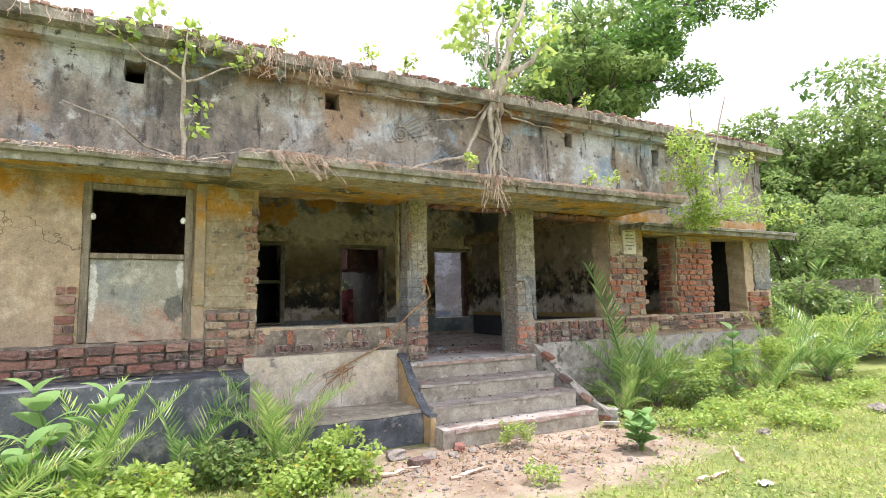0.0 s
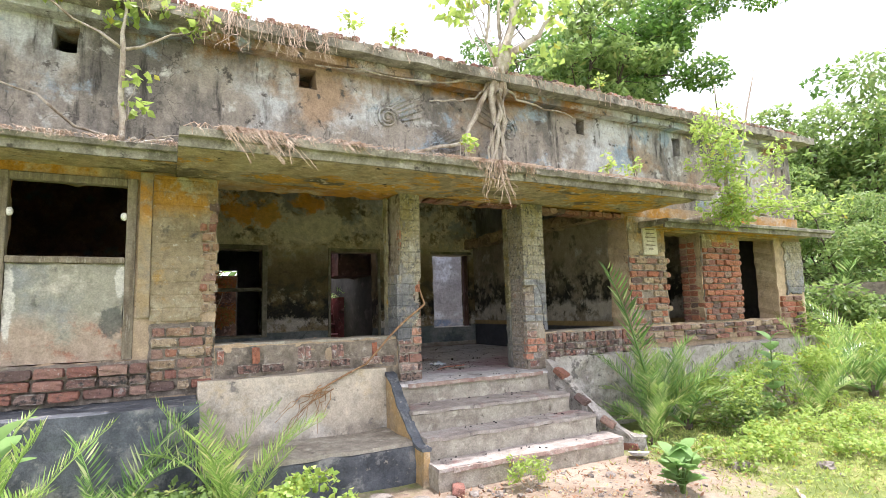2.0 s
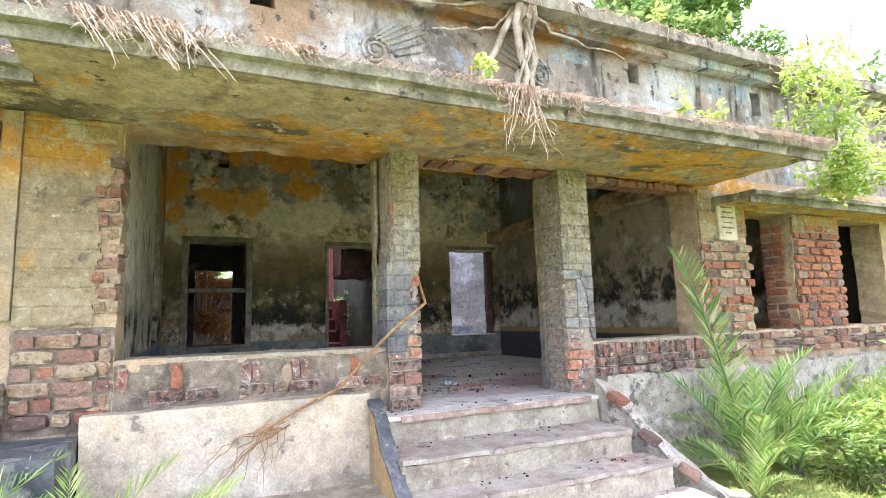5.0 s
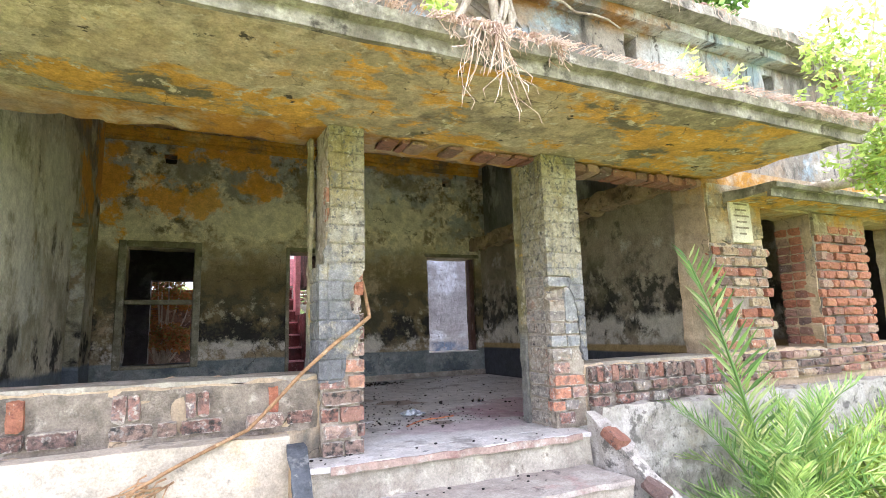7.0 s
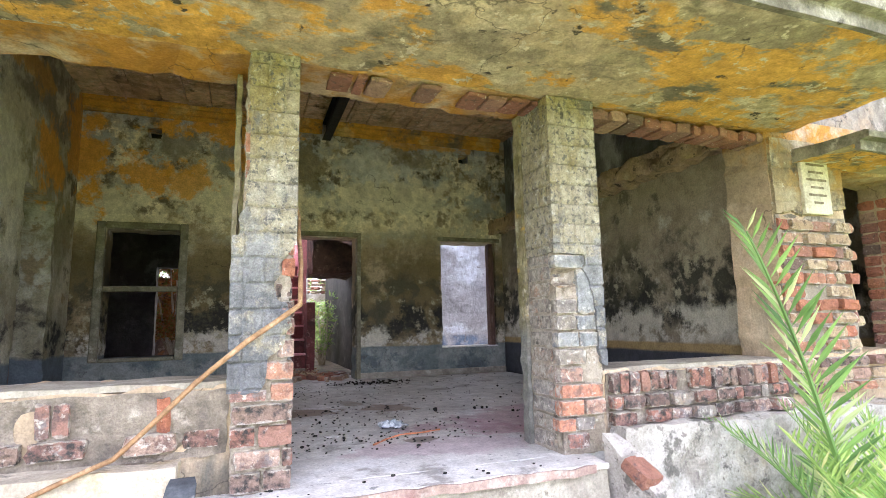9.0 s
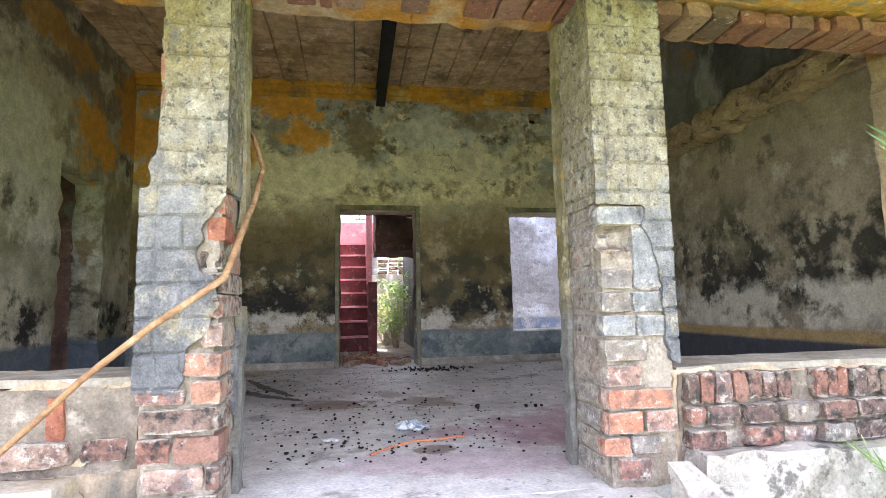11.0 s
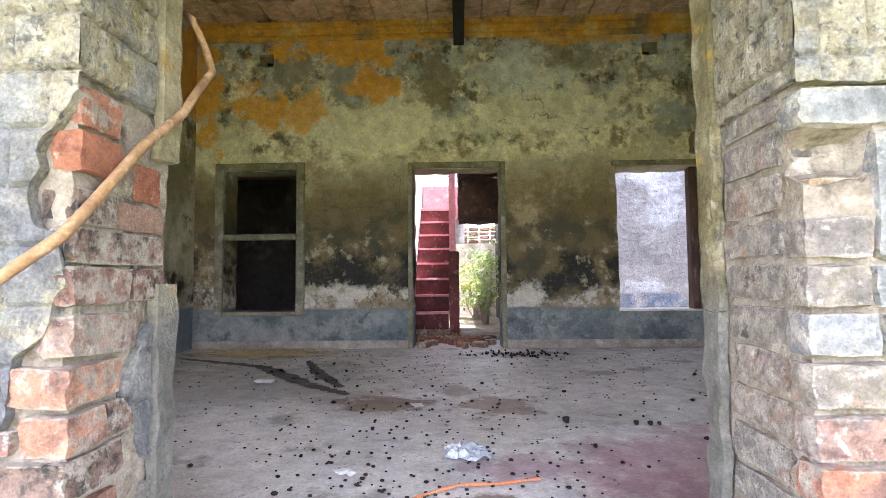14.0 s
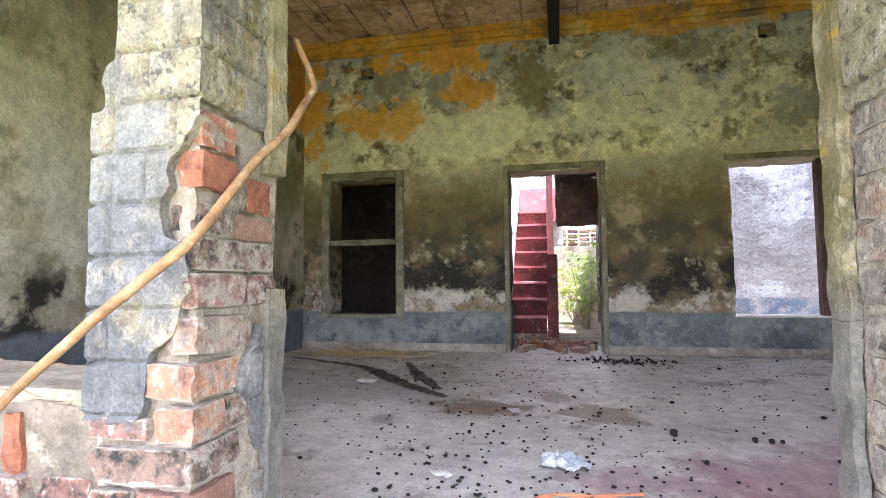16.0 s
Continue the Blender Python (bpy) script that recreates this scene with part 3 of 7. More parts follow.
M["dryroot"] = surface("dry_rootlets", (0.52, 0.41, 0.33), [((0.32, 0.22, 0.16), 9, 0.45, 0.6)], bump=0.2)
M["stone"] = surface("rubble_stone", (0.26, 0.23, 0.20), [((0.16, 0.14, 0.12), 8, 0.45, 0.6)], bump=0.8, local=True)
M["plaque"] = surface("cream_marble_plaque", (0.60, 0.56, 0.45), [((0.45, 0.40, 0.30), 8, 0.5, 0.66)], bump=0.2)
M["leaf"] = leafy("yellow_green_leaves", (0.48, 0.60, 0.15), (0.17, 0.29, 0.05), (0.42, 0.36, 0.04), 0.06)
M["leaf_dark"] = leafy("mango_green_leaves", (0.16, 0.30, 0.06), (0.045, 0.10, 0.025), (0.30, 0.40, 0.09), 0.12, 0.4, 0.45)
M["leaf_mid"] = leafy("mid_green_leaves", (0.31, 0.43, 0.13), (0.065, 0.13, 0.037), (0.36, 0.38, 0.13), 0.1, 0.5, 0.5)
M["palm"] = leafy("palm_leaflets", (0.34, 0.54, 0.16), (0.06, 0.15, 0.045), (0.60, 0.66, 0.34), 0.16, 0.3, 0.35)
# same leaflets as palm, with sunlight put into the greens
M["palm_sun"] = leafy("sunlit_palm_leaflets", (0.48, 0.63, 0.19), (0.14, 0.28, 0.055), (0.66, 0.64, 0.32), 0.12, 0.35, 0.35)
M["broad"] = leafy("waxy_broad_leaves", (0.36, 0.52, 0.20), (0.16, 0.32, 0.09), None, 0, 0.5, 0.4)
M["grass"] = leafy("short_grass", (0.46, 0.50, 0.15), (0.22, 0.29, 0.07), (0.44, 0.36, 0.17), 0.15, 0.6, 0.4)
M["rust_leaf"] = leafy("rust_brown_leaves", (0.42, 0.17, 0.05), (0.20, 0.09, 0.04), (0.16, 0.20, 0.05), 0.3, 0.6, 0.4)


# ---- building blocks ----
def link(name, bm, material, parent=None, label="", smooth=False):
    me = bpy.data.meshes.new(name)
    bm.to_mesh(me)
    bm.free()
    for m in material if isinstance(material, (list, tuple)) else [material]:
        me.materials.append(m)
    if smooth:
        me.polygons.foreach_set("use_smooth", [True] * len(me.polygons))
    ob = new(name, me)
    ob.parent = parent
    if label:
        ob["label"] = label
    return ob


def part(name, bm, material, parent, label="", smooth=False):
    return link(name, bm, material, parent, label, smooth)


def raw(name, verts, faces, material, parent=None, smooth=False):
    """A mesh from computed arrays."""
    me = bpy.data.meshes.new(name)
    me.from_pydata([tuple(v) for v in verts], [], faces)
    me.materials.append(material)
    if smooth:
        me.polygons.foreach_set("use_smooth", [True] * len(me.polygons))
    ob = new(name, me)
    ob.parent = parent
    return ob


def shift_noise(v, amount, freq):
    return Vector(v) + noise.noise_vector(Vector(v) * freq) * amount


def add_box(bm, x0, x1, y0, y1, z0, z1, bevel=0.0, cuts=0, rough=0.0, freq=6.0):
    """A box in bm, bevelled, cut finer and worn by noise."""
    r = bmesh.ops.create_cube(bm, size=1, matrix=Matrix.Translation(((x0 + x1) / 2, (y0 + y1) / 2, (z0 + z1) / 2)) @ Matrix.Diagonal((x1 - x0, y1 - y0, z1 - z0, 1)))
    vs = r["verts"]
    if bevel:
        es = list({e for v in vs for e in v.link_edges})
        out = bmesh.ops.bevel(bm, geom=es, offset=bevel, segments=1, affect="EDGES", profile=0.6)
        vs = list({v for f in out["faces"] for v in f.verts} | {v for v in vs if v.is_valid})
    if rough:
        for v in vs:
            v.co = shift_noise(v.co, rough, freq)
    return vs


def slab(name, x0, x1, y0, y1, z0, z1, material, parent=None, step=0.12, rough=0.012, freq=4.0, label="", smooth=False):
    """A box with all six sides cut into a fine net and worn by noise."""
    bm = bmesh.new()
    nx, ny, nz = [max(1, round((b - a) / step)) for a, b in ((x0, x1), (y0, y1), (z0, z1))]
    cache = {}

    def vert(i, j, k):
        if (i, j, k) not in cache:
            cache[i, j, k] = bm.verts.new(shift_noise((x0 + (x1 - x0) * i / nx, y0 + (y1 - y0) * j / ny, z0 + (z1 - z0) * k / nz), rough, freq))
        return cache[i, j, k]

    for i in range(nx):
        for j in range(ny):
            bm.faces.new([vert(i, j, 0), vert(i, j + 1, 0), vert(i + 1, j + 1, 0), vert(i + 1, j, 0)])
            bm.faces.new([vert(i, j, nz), vert(i + 1, j, nz), vert(i + 1, j + 1, nz), vert(i, j + 1, nz)])
    for i in range(nx):
        for k in range(nz):
            bm.faces.new([vert(i, 0, k), vert(i + 1, 0, k), vert(i + 1, 0, k + 1), vert(i, 0, k + 1)])
            bm.faces.new([vert(i, ny, k), vert(i, ny, k + 1), vert(i + 1, ny, k + 1), vert(i + 1, ny, k)])
    for j in range(ny):
        for k in range(nz):
            bm.faces.new([vert(0, j, k), vert(0, j, k + 1), vert(0, j + 1, k + 1), vert(0, j + 1, k)])
            bm.faces.new([vert(nx, j, k), vert(nx, j + 1, k), vert(nx, j + 1, k + 1), vert(nx, j, k + 1)])
    return link(name, bm, material, parent, label, smooth)


def wall(name, axis, a0, a1, z0, z1, p0, p1, materials, openings=(), step=0.16, rough=0.008, edge=0.02, label=""):
    """A thick upright wall with openings cut through it. axis 'x': it runs along x, from p0 (material 0) to p1 (material 1) in y; axis 'y': along y."""
    def cuts(lo, hi, marks):
        fixed = sorted({lo, hi, *[m for m in marks if lo < m < hi]})
        out = []
        for a, b in zip(fixed, fixed[1:]):
            n = max(1, math.ceil((b - a) / step))
            out += [a + (b - a) * i / n for i in range(n)]
        return out + [hi]

    A = cuts(a0, a1, [v for o in openings for v in o[:2]])
    Z = cuts(z0, z1, [v for o in openings for v in o[2:]])

    def solid(i, k):
        if not (0 <= i < len(A) - 1 and 0 <= k < len(Z) - 1):
            return None
        ca, cz = (A[i] + A[i + 1]) / 2, (Z[k] + Z[k + 1]) / 2
        return not any(o[0] < ca < o[1] and o[2] < cz < o[3] for o in openings)

    bm = bmesh.new()
    cache = {}

    def vert(i, k, s):
        if (i, k, s) not in cache:
            a, z, p = A[i], Z[k], (p0, p1)[s]
            co = Vector((a, p, z)) if axis == "x" else Vector((p, a, z))
            around = [solid(i + di, k + dk) for di in (-1, 0) for dk in (-1, 0)]
            if None not in around:
                co = co + noise.noise_vector(co * 3.1) * rough
                if False in around:
                    d = noise.noise_vector(co * 9.0) * edge
                    if axis == "x":
                        d.y *= 0.3
                    else:
                        d.x *= 0.3
                    co = co + d
            cache[i, k, s] = bm.verts.new(co)
        return cache[i, k, s]

    def face(vs, mat):
        f = bm.faces.new(vs)
        f.material_index = mat

    for i in range(len(A) - 1):
        for k in range(len(Z) - 1):
            if not solid(i, k):
                continue
            face([vert(i, k, 0), vert(i + 1, k, 0), vert(i + 1, k + 1, 0), vert(i, k + 1, 0)], 0)
            face([vert(i, k, 1), vert(i, k + 1, 1), vert(i + 1, k + 1, 1), vert(i + 1, k, 1)], 1)
            for di, dk, c in ((-1, 0, ((0, 0), (0, 1))), (1, 0, ((1, 1), (1, 0))), (0, -1, ((1, 0), (0, 0))), (0, 1, ((0, 1), (1, 1)))):
                if not solid(i + di, k + dk):
                    (ai, ak), (bi, bk) = c
                    face([vert(i + ai, k + ak, 0), vert(i + bi, k + bk, 0), vert(i + bi, k + bk, 1), vert(i + ai, k + ak, 1)], 0)
    bmesh.ops.recalc_face_normals(bm, faces=bm.faces)
    ob = link(name, bm, materials)
    return tagged(ob, label, "wall", kind="structure")


def thing(name, label, category, group="", at=(0, 0, 0)):
    ob = new(name)
    ob.location = at
    ob.empty_display_size = 0.1
    return tagged(ob, label, category, group)


def tube(bm, pts, radii, sides=6):
    """A tapered tube along points into bm."""
    pts = [Vector(p) for p in pts]
    rings = []
    for i, p in enumerate(pts):
        d = (pts[min(i + 1, len(pts) - 1)] - pts[max(i - 1, 0)]).normalized()
        u = d.orthogonal().normalized()
        w = d.cross(u)
        r = radii[i] if isinstance(radii, (list, tuple)) else radii
        rings.append([bm.verts.new(p + (u * math.cos(2 * math.pi * k / sides) + w * math.sin(2 * math.pi * k / sides)) * r) for k in range(sides)])
    for i in range(len(rings) - 1):
        best = min(range(sides), key=lambda s: (rings[i][0].co - rings[i + 1][s].co).length)
        for k in range(sides):
            bm.faces.new([rings[i][k], rings[i][(k + 1) % sides], rings[i + 1][(k + 1 + best) % sides], rings[i + 1][(k + best) % sides]])
    bm.faces.new(list(reversed(rings[0])))
    bm.faces.new(rings[-1])


def wander(a, b, n, amount, rnd, sag=0.0):
    """Points from a to b that stray a little on the way."""
    a, b = Vector(a), Vector(b)
    out = []
    for i in range(n + 1):
        f = i / n
        k = math.sin(math.pi * f)
        out.append(a.lerp(b, f) + Vector((rnd.uniform(-1, 1), rnd.uniform(-1, 1), rnd.uniform(-1, 1))) * amount * (k ** 0.5 if 0 < f < 1 else 0) - Vector((0, 0, sag * k)))
    return out


# ---- the building: floor, walls, roof ----
FL = 0.82
FRONT, BACK = 6.25, 11.14
WEST, EAST = 0.95, 6.85

floor = slab("floor", -4.0, 11.1, 6.262, 11.9, 0.4, FL, M["floor"], step=0.5, rough=0.004)
tagged(floor, "dusty grey cement floor with stains and droppings", "floor", kind="structure")

wall_front = wall("wall_front", "x", -4.0, 11.1, -0.1, 3.12, FRONT + 0.02, 6.65, [M["facade"], M["inner_w"]],
    [(-0.76, 0.24, 1.24, 2.93), (0.98, 2.93, 1.32, 3.0), (2.93, 5.03, FL - 0.06, 3.0), (5.03, 6.65, 1.272, 3.0), (7.45, 8.28, 1.3, 2.74), (9.26, 10.3, 1.3, 2.72)], step=0.1, edge=0.035,
    label="weathered plastered brick front wall of the ruin")
wall_upper = wall("wall_upper", "x", -4.0, 11.1, 3.12, 4.62, 6.31, 6.65, [M["upper"], M["inner_up"]],
    [(-0.46, -0.26, 4.13, 4.36), (1.80, 2.0, 4.15, 4.37), (5.81, 5.98, 4.13, 4.36), (7.86, 8.02, 4.02, 4.32), (9.6, 9.76, 4.02, 4.32)], step=0.14, edge=0.03, rough=0.012,
    label="streaked grey plaster wall above the canopy")
wall_north = wall("wall_north", "x", -4.0, 11.1, 0.4, 4.62, BACK, 11.5, [M["inner"], M["lilac"]],
    [(1.3, 2.14, 1.24, 2.86), (3.48, 4.48, FL - 0.06, 2.86), (5.79, 6.72, 1.22, 2.85), (1.70, 1.86, 4.1, 4.24), (6.12, 6.30, 4.14, 4.28)], step=0.14, edge=0.02,
    label="hall back wall with mould, blue dado and ochre top")
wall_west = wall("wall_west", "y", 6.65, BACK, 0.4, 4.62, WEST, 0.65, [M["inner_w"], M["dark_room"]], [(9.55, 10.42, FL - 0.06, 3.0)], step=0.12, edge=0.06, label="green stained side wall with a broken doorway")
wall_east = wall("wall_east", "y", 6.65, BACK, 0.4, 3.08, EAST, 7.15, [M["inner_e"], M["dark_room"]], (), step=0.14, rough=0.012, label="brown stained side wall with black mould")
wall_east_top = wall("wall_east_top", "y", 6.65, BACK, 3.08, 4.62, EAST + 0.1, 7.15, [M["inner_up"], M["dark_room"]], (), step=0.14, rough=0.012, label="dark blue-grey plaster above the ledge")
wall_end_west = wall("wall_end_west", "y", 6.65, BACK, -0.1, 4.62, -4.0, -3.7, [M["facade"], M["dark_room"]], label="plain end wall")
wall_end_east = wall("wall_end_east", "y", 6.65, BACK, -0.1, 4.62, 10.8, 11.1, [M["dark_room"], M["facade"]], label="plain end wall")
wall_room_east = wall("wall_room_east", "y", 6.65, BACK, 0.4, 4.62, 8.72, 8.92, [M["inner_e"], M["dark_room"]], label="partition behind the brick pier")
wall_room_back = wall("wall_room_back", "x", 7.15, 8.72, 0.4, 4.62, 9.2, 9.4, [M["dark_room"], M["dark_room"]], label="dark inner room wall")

wall_room_west = wall("wall_room_west", "x", -3.7, 0.65, 0.4, 4.62, 10.46, 10.62, [M["red_jamb"], M["dark_room"]], label="smoke-stained brick partition behind the broken doorway")

# hall ceiling: clay tiles between thin bars, one mesh
bm = bmesh.new()
crng = random.Random(5)
y = 6.65
while y < BACK - 0.02:
    x = WEST
    while x < EAST + 0.08:
        dz = crng.uniform(0, 0.018)
        add_box(bm, x + 0.006, min(x + 0.297, EAST + 0.1), y + 0.006, min(y + 0.297, BACK), 4.585 - dz, 4.625, bevel=0.006)
        x += 0.303
    y += 0.303
for i in range(6):
    bx = WEST + 0.49 + i * 0.97
    add_box(bm, bx - 0.012, bx + 0.012, 6.65, BACK, 4.560, 4.583)
ceiling = link("ceiling", bm, M["ceiling"])
tagged(ceiling, "soot-brown clay tile ceiling between thin bars", "ceiling", kind="structure")
ceiling_rooms = slab("ceiling_rooms", -4.0, 11.1, 6.31, 11.5, 4.63, 4.70, M["lip"], step=0.6, rough=0.0)
# unseen eave, added to cut the skylight on the court wall
eave = slab("roof_eave_back", -4.0, 11.1, 11.502, 12.15, 4.5, 4.62, M["lip"], step=0.4, rough=0.01)
tagged(eave, "unseen eave added to dim the back court", "roof edge", kind="structure")
tagged(ceiling_rooms, "cement roof slab over the rooms", "ceiling", kind="structure")

# iron girder under the ceiling
bm = bmesh.new()
add_box(bm, 3.965, 4.085, 6.66, BACK + 0.02, 4.30, 4.318, bevel=0.003)
add_box(bm, 4.018, 4.032, 6.66, BACK + 0.02, 4.318, 4.54)
add_box(bm, 3.965, 4.085, 6.66, BACK + 0.02, 4.54, 4.558, bevel=0.003)
tagged(link("ceiling_girder", bm, M["iron"]), "black rusty iron girder under the ceiling", "girder", kind="structure")

# ochre cornice along the top of the back wall
bm = bmesh.new()
for z0, z1, d in ((4.38, 4.44, 0.03), (4.44, 4.52, 0.06), (4.52, 4.582, 0.10)):
    add_box(bm, WEST, 3.96, BACK - d, BACK - 0.004, z0, z1, bevel=0.008)
    add_box(bm, 4.09, EAST, BACK - d, BACK - 0.004, z0, z1, bevel=0.008)
M["cornice"] = surface("ochre_cornice", (0.66, 0.35, 0.05), [((0.22, 0.17, 0.10), 2.2, 0.50, 0.64), ((0.14, 0.12, 0.09), 4, 0.58, 0.7), ((0.70, 0.48, 0.16), 3, 0.55, 0.66)], bump=0.4)
tagged(link("trim_cornice", bm, M["cornice"]), "peeling ochre moulded cornice", "cornice", kind="structure")

# skirting of the back wall
bm = bmesh.new()
for a, b in ((WEST, 3.42), (4.54, EAST)):
    add_box(bm, a, b, BACK - 0.02, BACK - 0.003, FL, FL + 0.09, bevel=0.006)
tagged(link("baseboard", bm, M["step"]), "dusty grey-brown cement skirting", "skirting", kind="structure")

# broken ledge on the east wall
ledge = slab("trim_ledge", EAST - 0.24, EAST - 0.004, 6.66, BACK - 0.01, 3.0, 3.2, surface("broken_brick_ledge", (0.40, 0.30, 0.185), [((0.22, 0.17, 0.11), 4, 0.47, 0.6), ((0.48, 0.38, 0.25), 7, 0.55, 0.66), ((0.10, 0.08, 0.06), 9, 0.58, 0.64)], bump=1.0, grain=40), step=0.05, rough=0.055, freq=7.0)
tagged(ledge, "broken brick and plaster ledge on the side wall", "ledge", kind="structure")

# ---- canopy slabs and roof edge ----
def canopy(name, x0, x1, y0, z_in, z_out, thick, label):
    """A concrete canopy, thin at its lip, with a small drip mould along the front."""
    bm = bmesh.new()
    n = round((x1 - x0) / 0.1)
    m = 12
    rows = []
    for i in range(n + 1):
        x = x0 + (x1 - x0) * i / n
        prof = []
        for j in range(m + 1):
            f = j / m
            yy = 6.27 + (y0 + 0.1 - 6.27) * f
            prof.append((yy, z_in + (z_out - z_in) * f, 0.02))
        prof += [(y0 + 0.10, z_out - 0.045, 0.008), (y0 + 0.06, z_out - 0.05, 0.006), (y0 + 0.055, z_out + 0.02, 0.006), (y0, z_out + 0.025, 0.008), (y0 - 0.005, z_out + thick - 0.01, 0.008), (y0 + 0.02, z_out + thick, 0.012), (y0 + 0.3, z_out + thick + 0.01, 0.02), (6.31, z_in + thick + 0.03, 0.0)]
        rows.append([bm.verts.new(shift_noise((x, yy, zz), r, 5.0)) for yy, zz, r in prof])
    for a, b in zip(rows, rows[1:]):
        for k in range(len(a) - 1):
            f = bm.faces.new([a[k], a[k + 1], b[k + 1], b[k]])
            f.material_index = 0 if k < m else 1
    for r in (rows[0], rows[-1]):
        bm.faces.new(r).material_index = 1
    bmesh.ops.recalc_face_normals(bm, faces=bm.faces)
    ob = link(name, bm, [M["chajja"], M["lip"]])
    return tagged(ob, label, "canopy", kind="structure")


canopy("canopy_middle", 0.6, 6.88, 4.93, 3.0, 2.99, 0.10, "ochre and black stained concrete canopy over the entrance")
canopy("canopy_west", -4.0, 0.595, 5.55, 3.02, 3.02, 0.08, "mossy concrete sunshade over the walled-up window")
canopy("canopy_east", 6.885, 11.2, 5.7, 2.76, 2.76, 0.08, "mossy concrete sunshade over the side openings")

roof_edge = slab("roof_edge", -4.2, 11.35, 5.95, 6.45, 4.52, 4.63, M["lip"], step=0.12, rough=0.02)
tagged(roof_edge, "projecting mossy concrete roof edge", "roof edge", kind="structure")
roof_mould = slab("trim_roof_mould", -4.0, 11.15, 6.14, 6.306, 4.42, 4.517, M["upper"], step=0.12, rough=0.015)
tagged(roof_mould, "ochre stained moulding under the roof edge", "moulding", kind="structure")

# parapet of loose bricks along the roof edge
parapet = slab("parapet", -4.0, 11.2, 6.13, 6.40, 4.635, 4.72, M["litter"], step=0.12, rough=0.02)
tagged(parapet, "low crumbling brick parapet with dry litter", "parapet", kind="structure")

# ---- plinth and steps ----
slab_plinth = slab("plinth_west", -4.0, 0.82, 5.55, 6.262, -0.1, 0.88, M["blackpaint"], step=0.12, rough=0.014)
tagged(slab_plinth, "blue-black painted plinth with flaking patches", "plinth", kind="structure")
cream = slab("plinth_cream", 0.83, 2.72, 6.10, 6.265, 0.1, 1.0, M["cream"], step=0.1, rough=0.014)
tagged(cream, "cream plastered plinth under the front window", "plinth", kind="structure")
ledge2 = slab("plinth_ledge", 0.83, 2.78, 5.34, 6.098, -0.1, 0.32, [M["blackpaint"]], step=0.08, rough=0.03)
tagged(ledge2, "cracked black cement bench ledge at the plinth", "ledge", kind="structure")
top2 = slab("plinth_ledge_top", 0.84, 2.77, 5.36, 6.096, 0.325, 0.36, M["step"], step=0.08, rough=0.02)
tagged(top2, "dusty grey top of the plinth ledge", "ledge", kind="structure")
cream_e = slab("plinth_east", 5.06, 11.1, 6.10, 6.265, -0.1, 0.95, M["plinth_grey"], step=0.07, rough=0.035, freq=7)
tagged(cream_e, "pale broken concrete plinth beside the steps", "plinth", kind="structure")

steps = thing("entrance_steps", "four worn cement steps with faded red treads", "steps")
STEPS = ((6.02, FL - 0.002, 2.78, 4.86), (5.56, 0.60, 2.78, 4.80), (5.24, 0.40, 2.78, 4.90), (4.95, 0.20, 2.76, 5.0))
for i, (yn, zt, xa, xb) in enumerate(STEPS):
    yb = 6.26 if i == 0 else STEPS[i - 1][0]
    ob = slab("step", xa, xb, yn, yb + (0.0 if i else 0.0), -0.1, zt - 0.035, M["step"], steps, step=0.09, rough=0.014, freq=6)
    slab("tread", xa, xb, yn - 0.012, yb - 0.004, zt - 0.033, zt, M["floor"] if i == 0 else M["tread"], steps, step=0.07, rough=0.012, freq=7)
    if i in (0, 3):
        slab("nosing", xa + 0.15, xb - 0.1, yn - 0.03, yn - 0.014, zt - 0.045, zt - 0.002, M["redlip"], steps, step=0.05, rough=0.012, freq=9, label="chipped red oxide step edge")


def cheek(name, x_in, lean, y0, y1, z0, z1, thick, face_mat, cap_mat, label):
    """A step's side wall whose top sweeps down in a curve; lean moves its foot sideways."""
    ob = thing(name, label, "step wall")
    n = 16
    prof = [(y0 + (y1 - y0) * i / n, z0 + (z1 - z0) * (1 - math.cos(math.pi * (i / n) ** 0.8)) / 2) for i in range(n + 1)]
    for nm, up, wide, mat in (("side_wall", 0.0, thick, face_mat), ("coping", 0.035, thick + 0.03, cap_mat)):
        bm = bmesh.new()
        rows = []
        for i, (yy, zz) in enumerate(prof):
            xo = x_in + lean * (i / n) ** 1.5
            zb = -0.1 if nm == "side_wall" else zz + 0.002
            zt = zz if nm == "side_wall" else zz + up
            rows.append([bm.verts.new(shift_noise(c, 0.02 + 0.05 * abs(lean), 9)) for c in ((xo - wide / 2, yy, zb), (xo + wide / 2, yy, zb), (xo + wide / 2, yy, zt), (xo - wide / 2, yy, zt))])
        for a, b in zip(rows, rows[1:]):
            for k in range(4):
                bm.faces.new([a[k], a[(k + 1) % 4], b[(k + 1) % 4], b[k]])
        bm.faces.new(rows[0])
        bm.faces.new(rows[-1])
        bmesh.ops.recalc_face_normals(bm, faces=bm.faces)
        part(nm, bm, mat, ob)
    return ob


cheek("step_side_wall", 2.74, 0.0, 6.09, 5.16, 0.92, 0.30, 0.07, M["tanpaint"], M["blackpaint"], "tan plaster step wall with blue-black coping")
broken_cheek = cheek("step_side_wall", 4.93, 0.42, 6.09, 4.95, 0.90, 0.12, 0.09, M["plinth_grey"], M["plinth_grey"], "broken pale concrete step wall")

# bricks laid bare on the broken step wall, built with the other bricks below
CHEEK_BRICKS = ((4.95, 5.86, 0.79, 0.2), (5.0, 5.56, 0.505, 0.5), (5.12, 5.28, 0.275, 0.6))

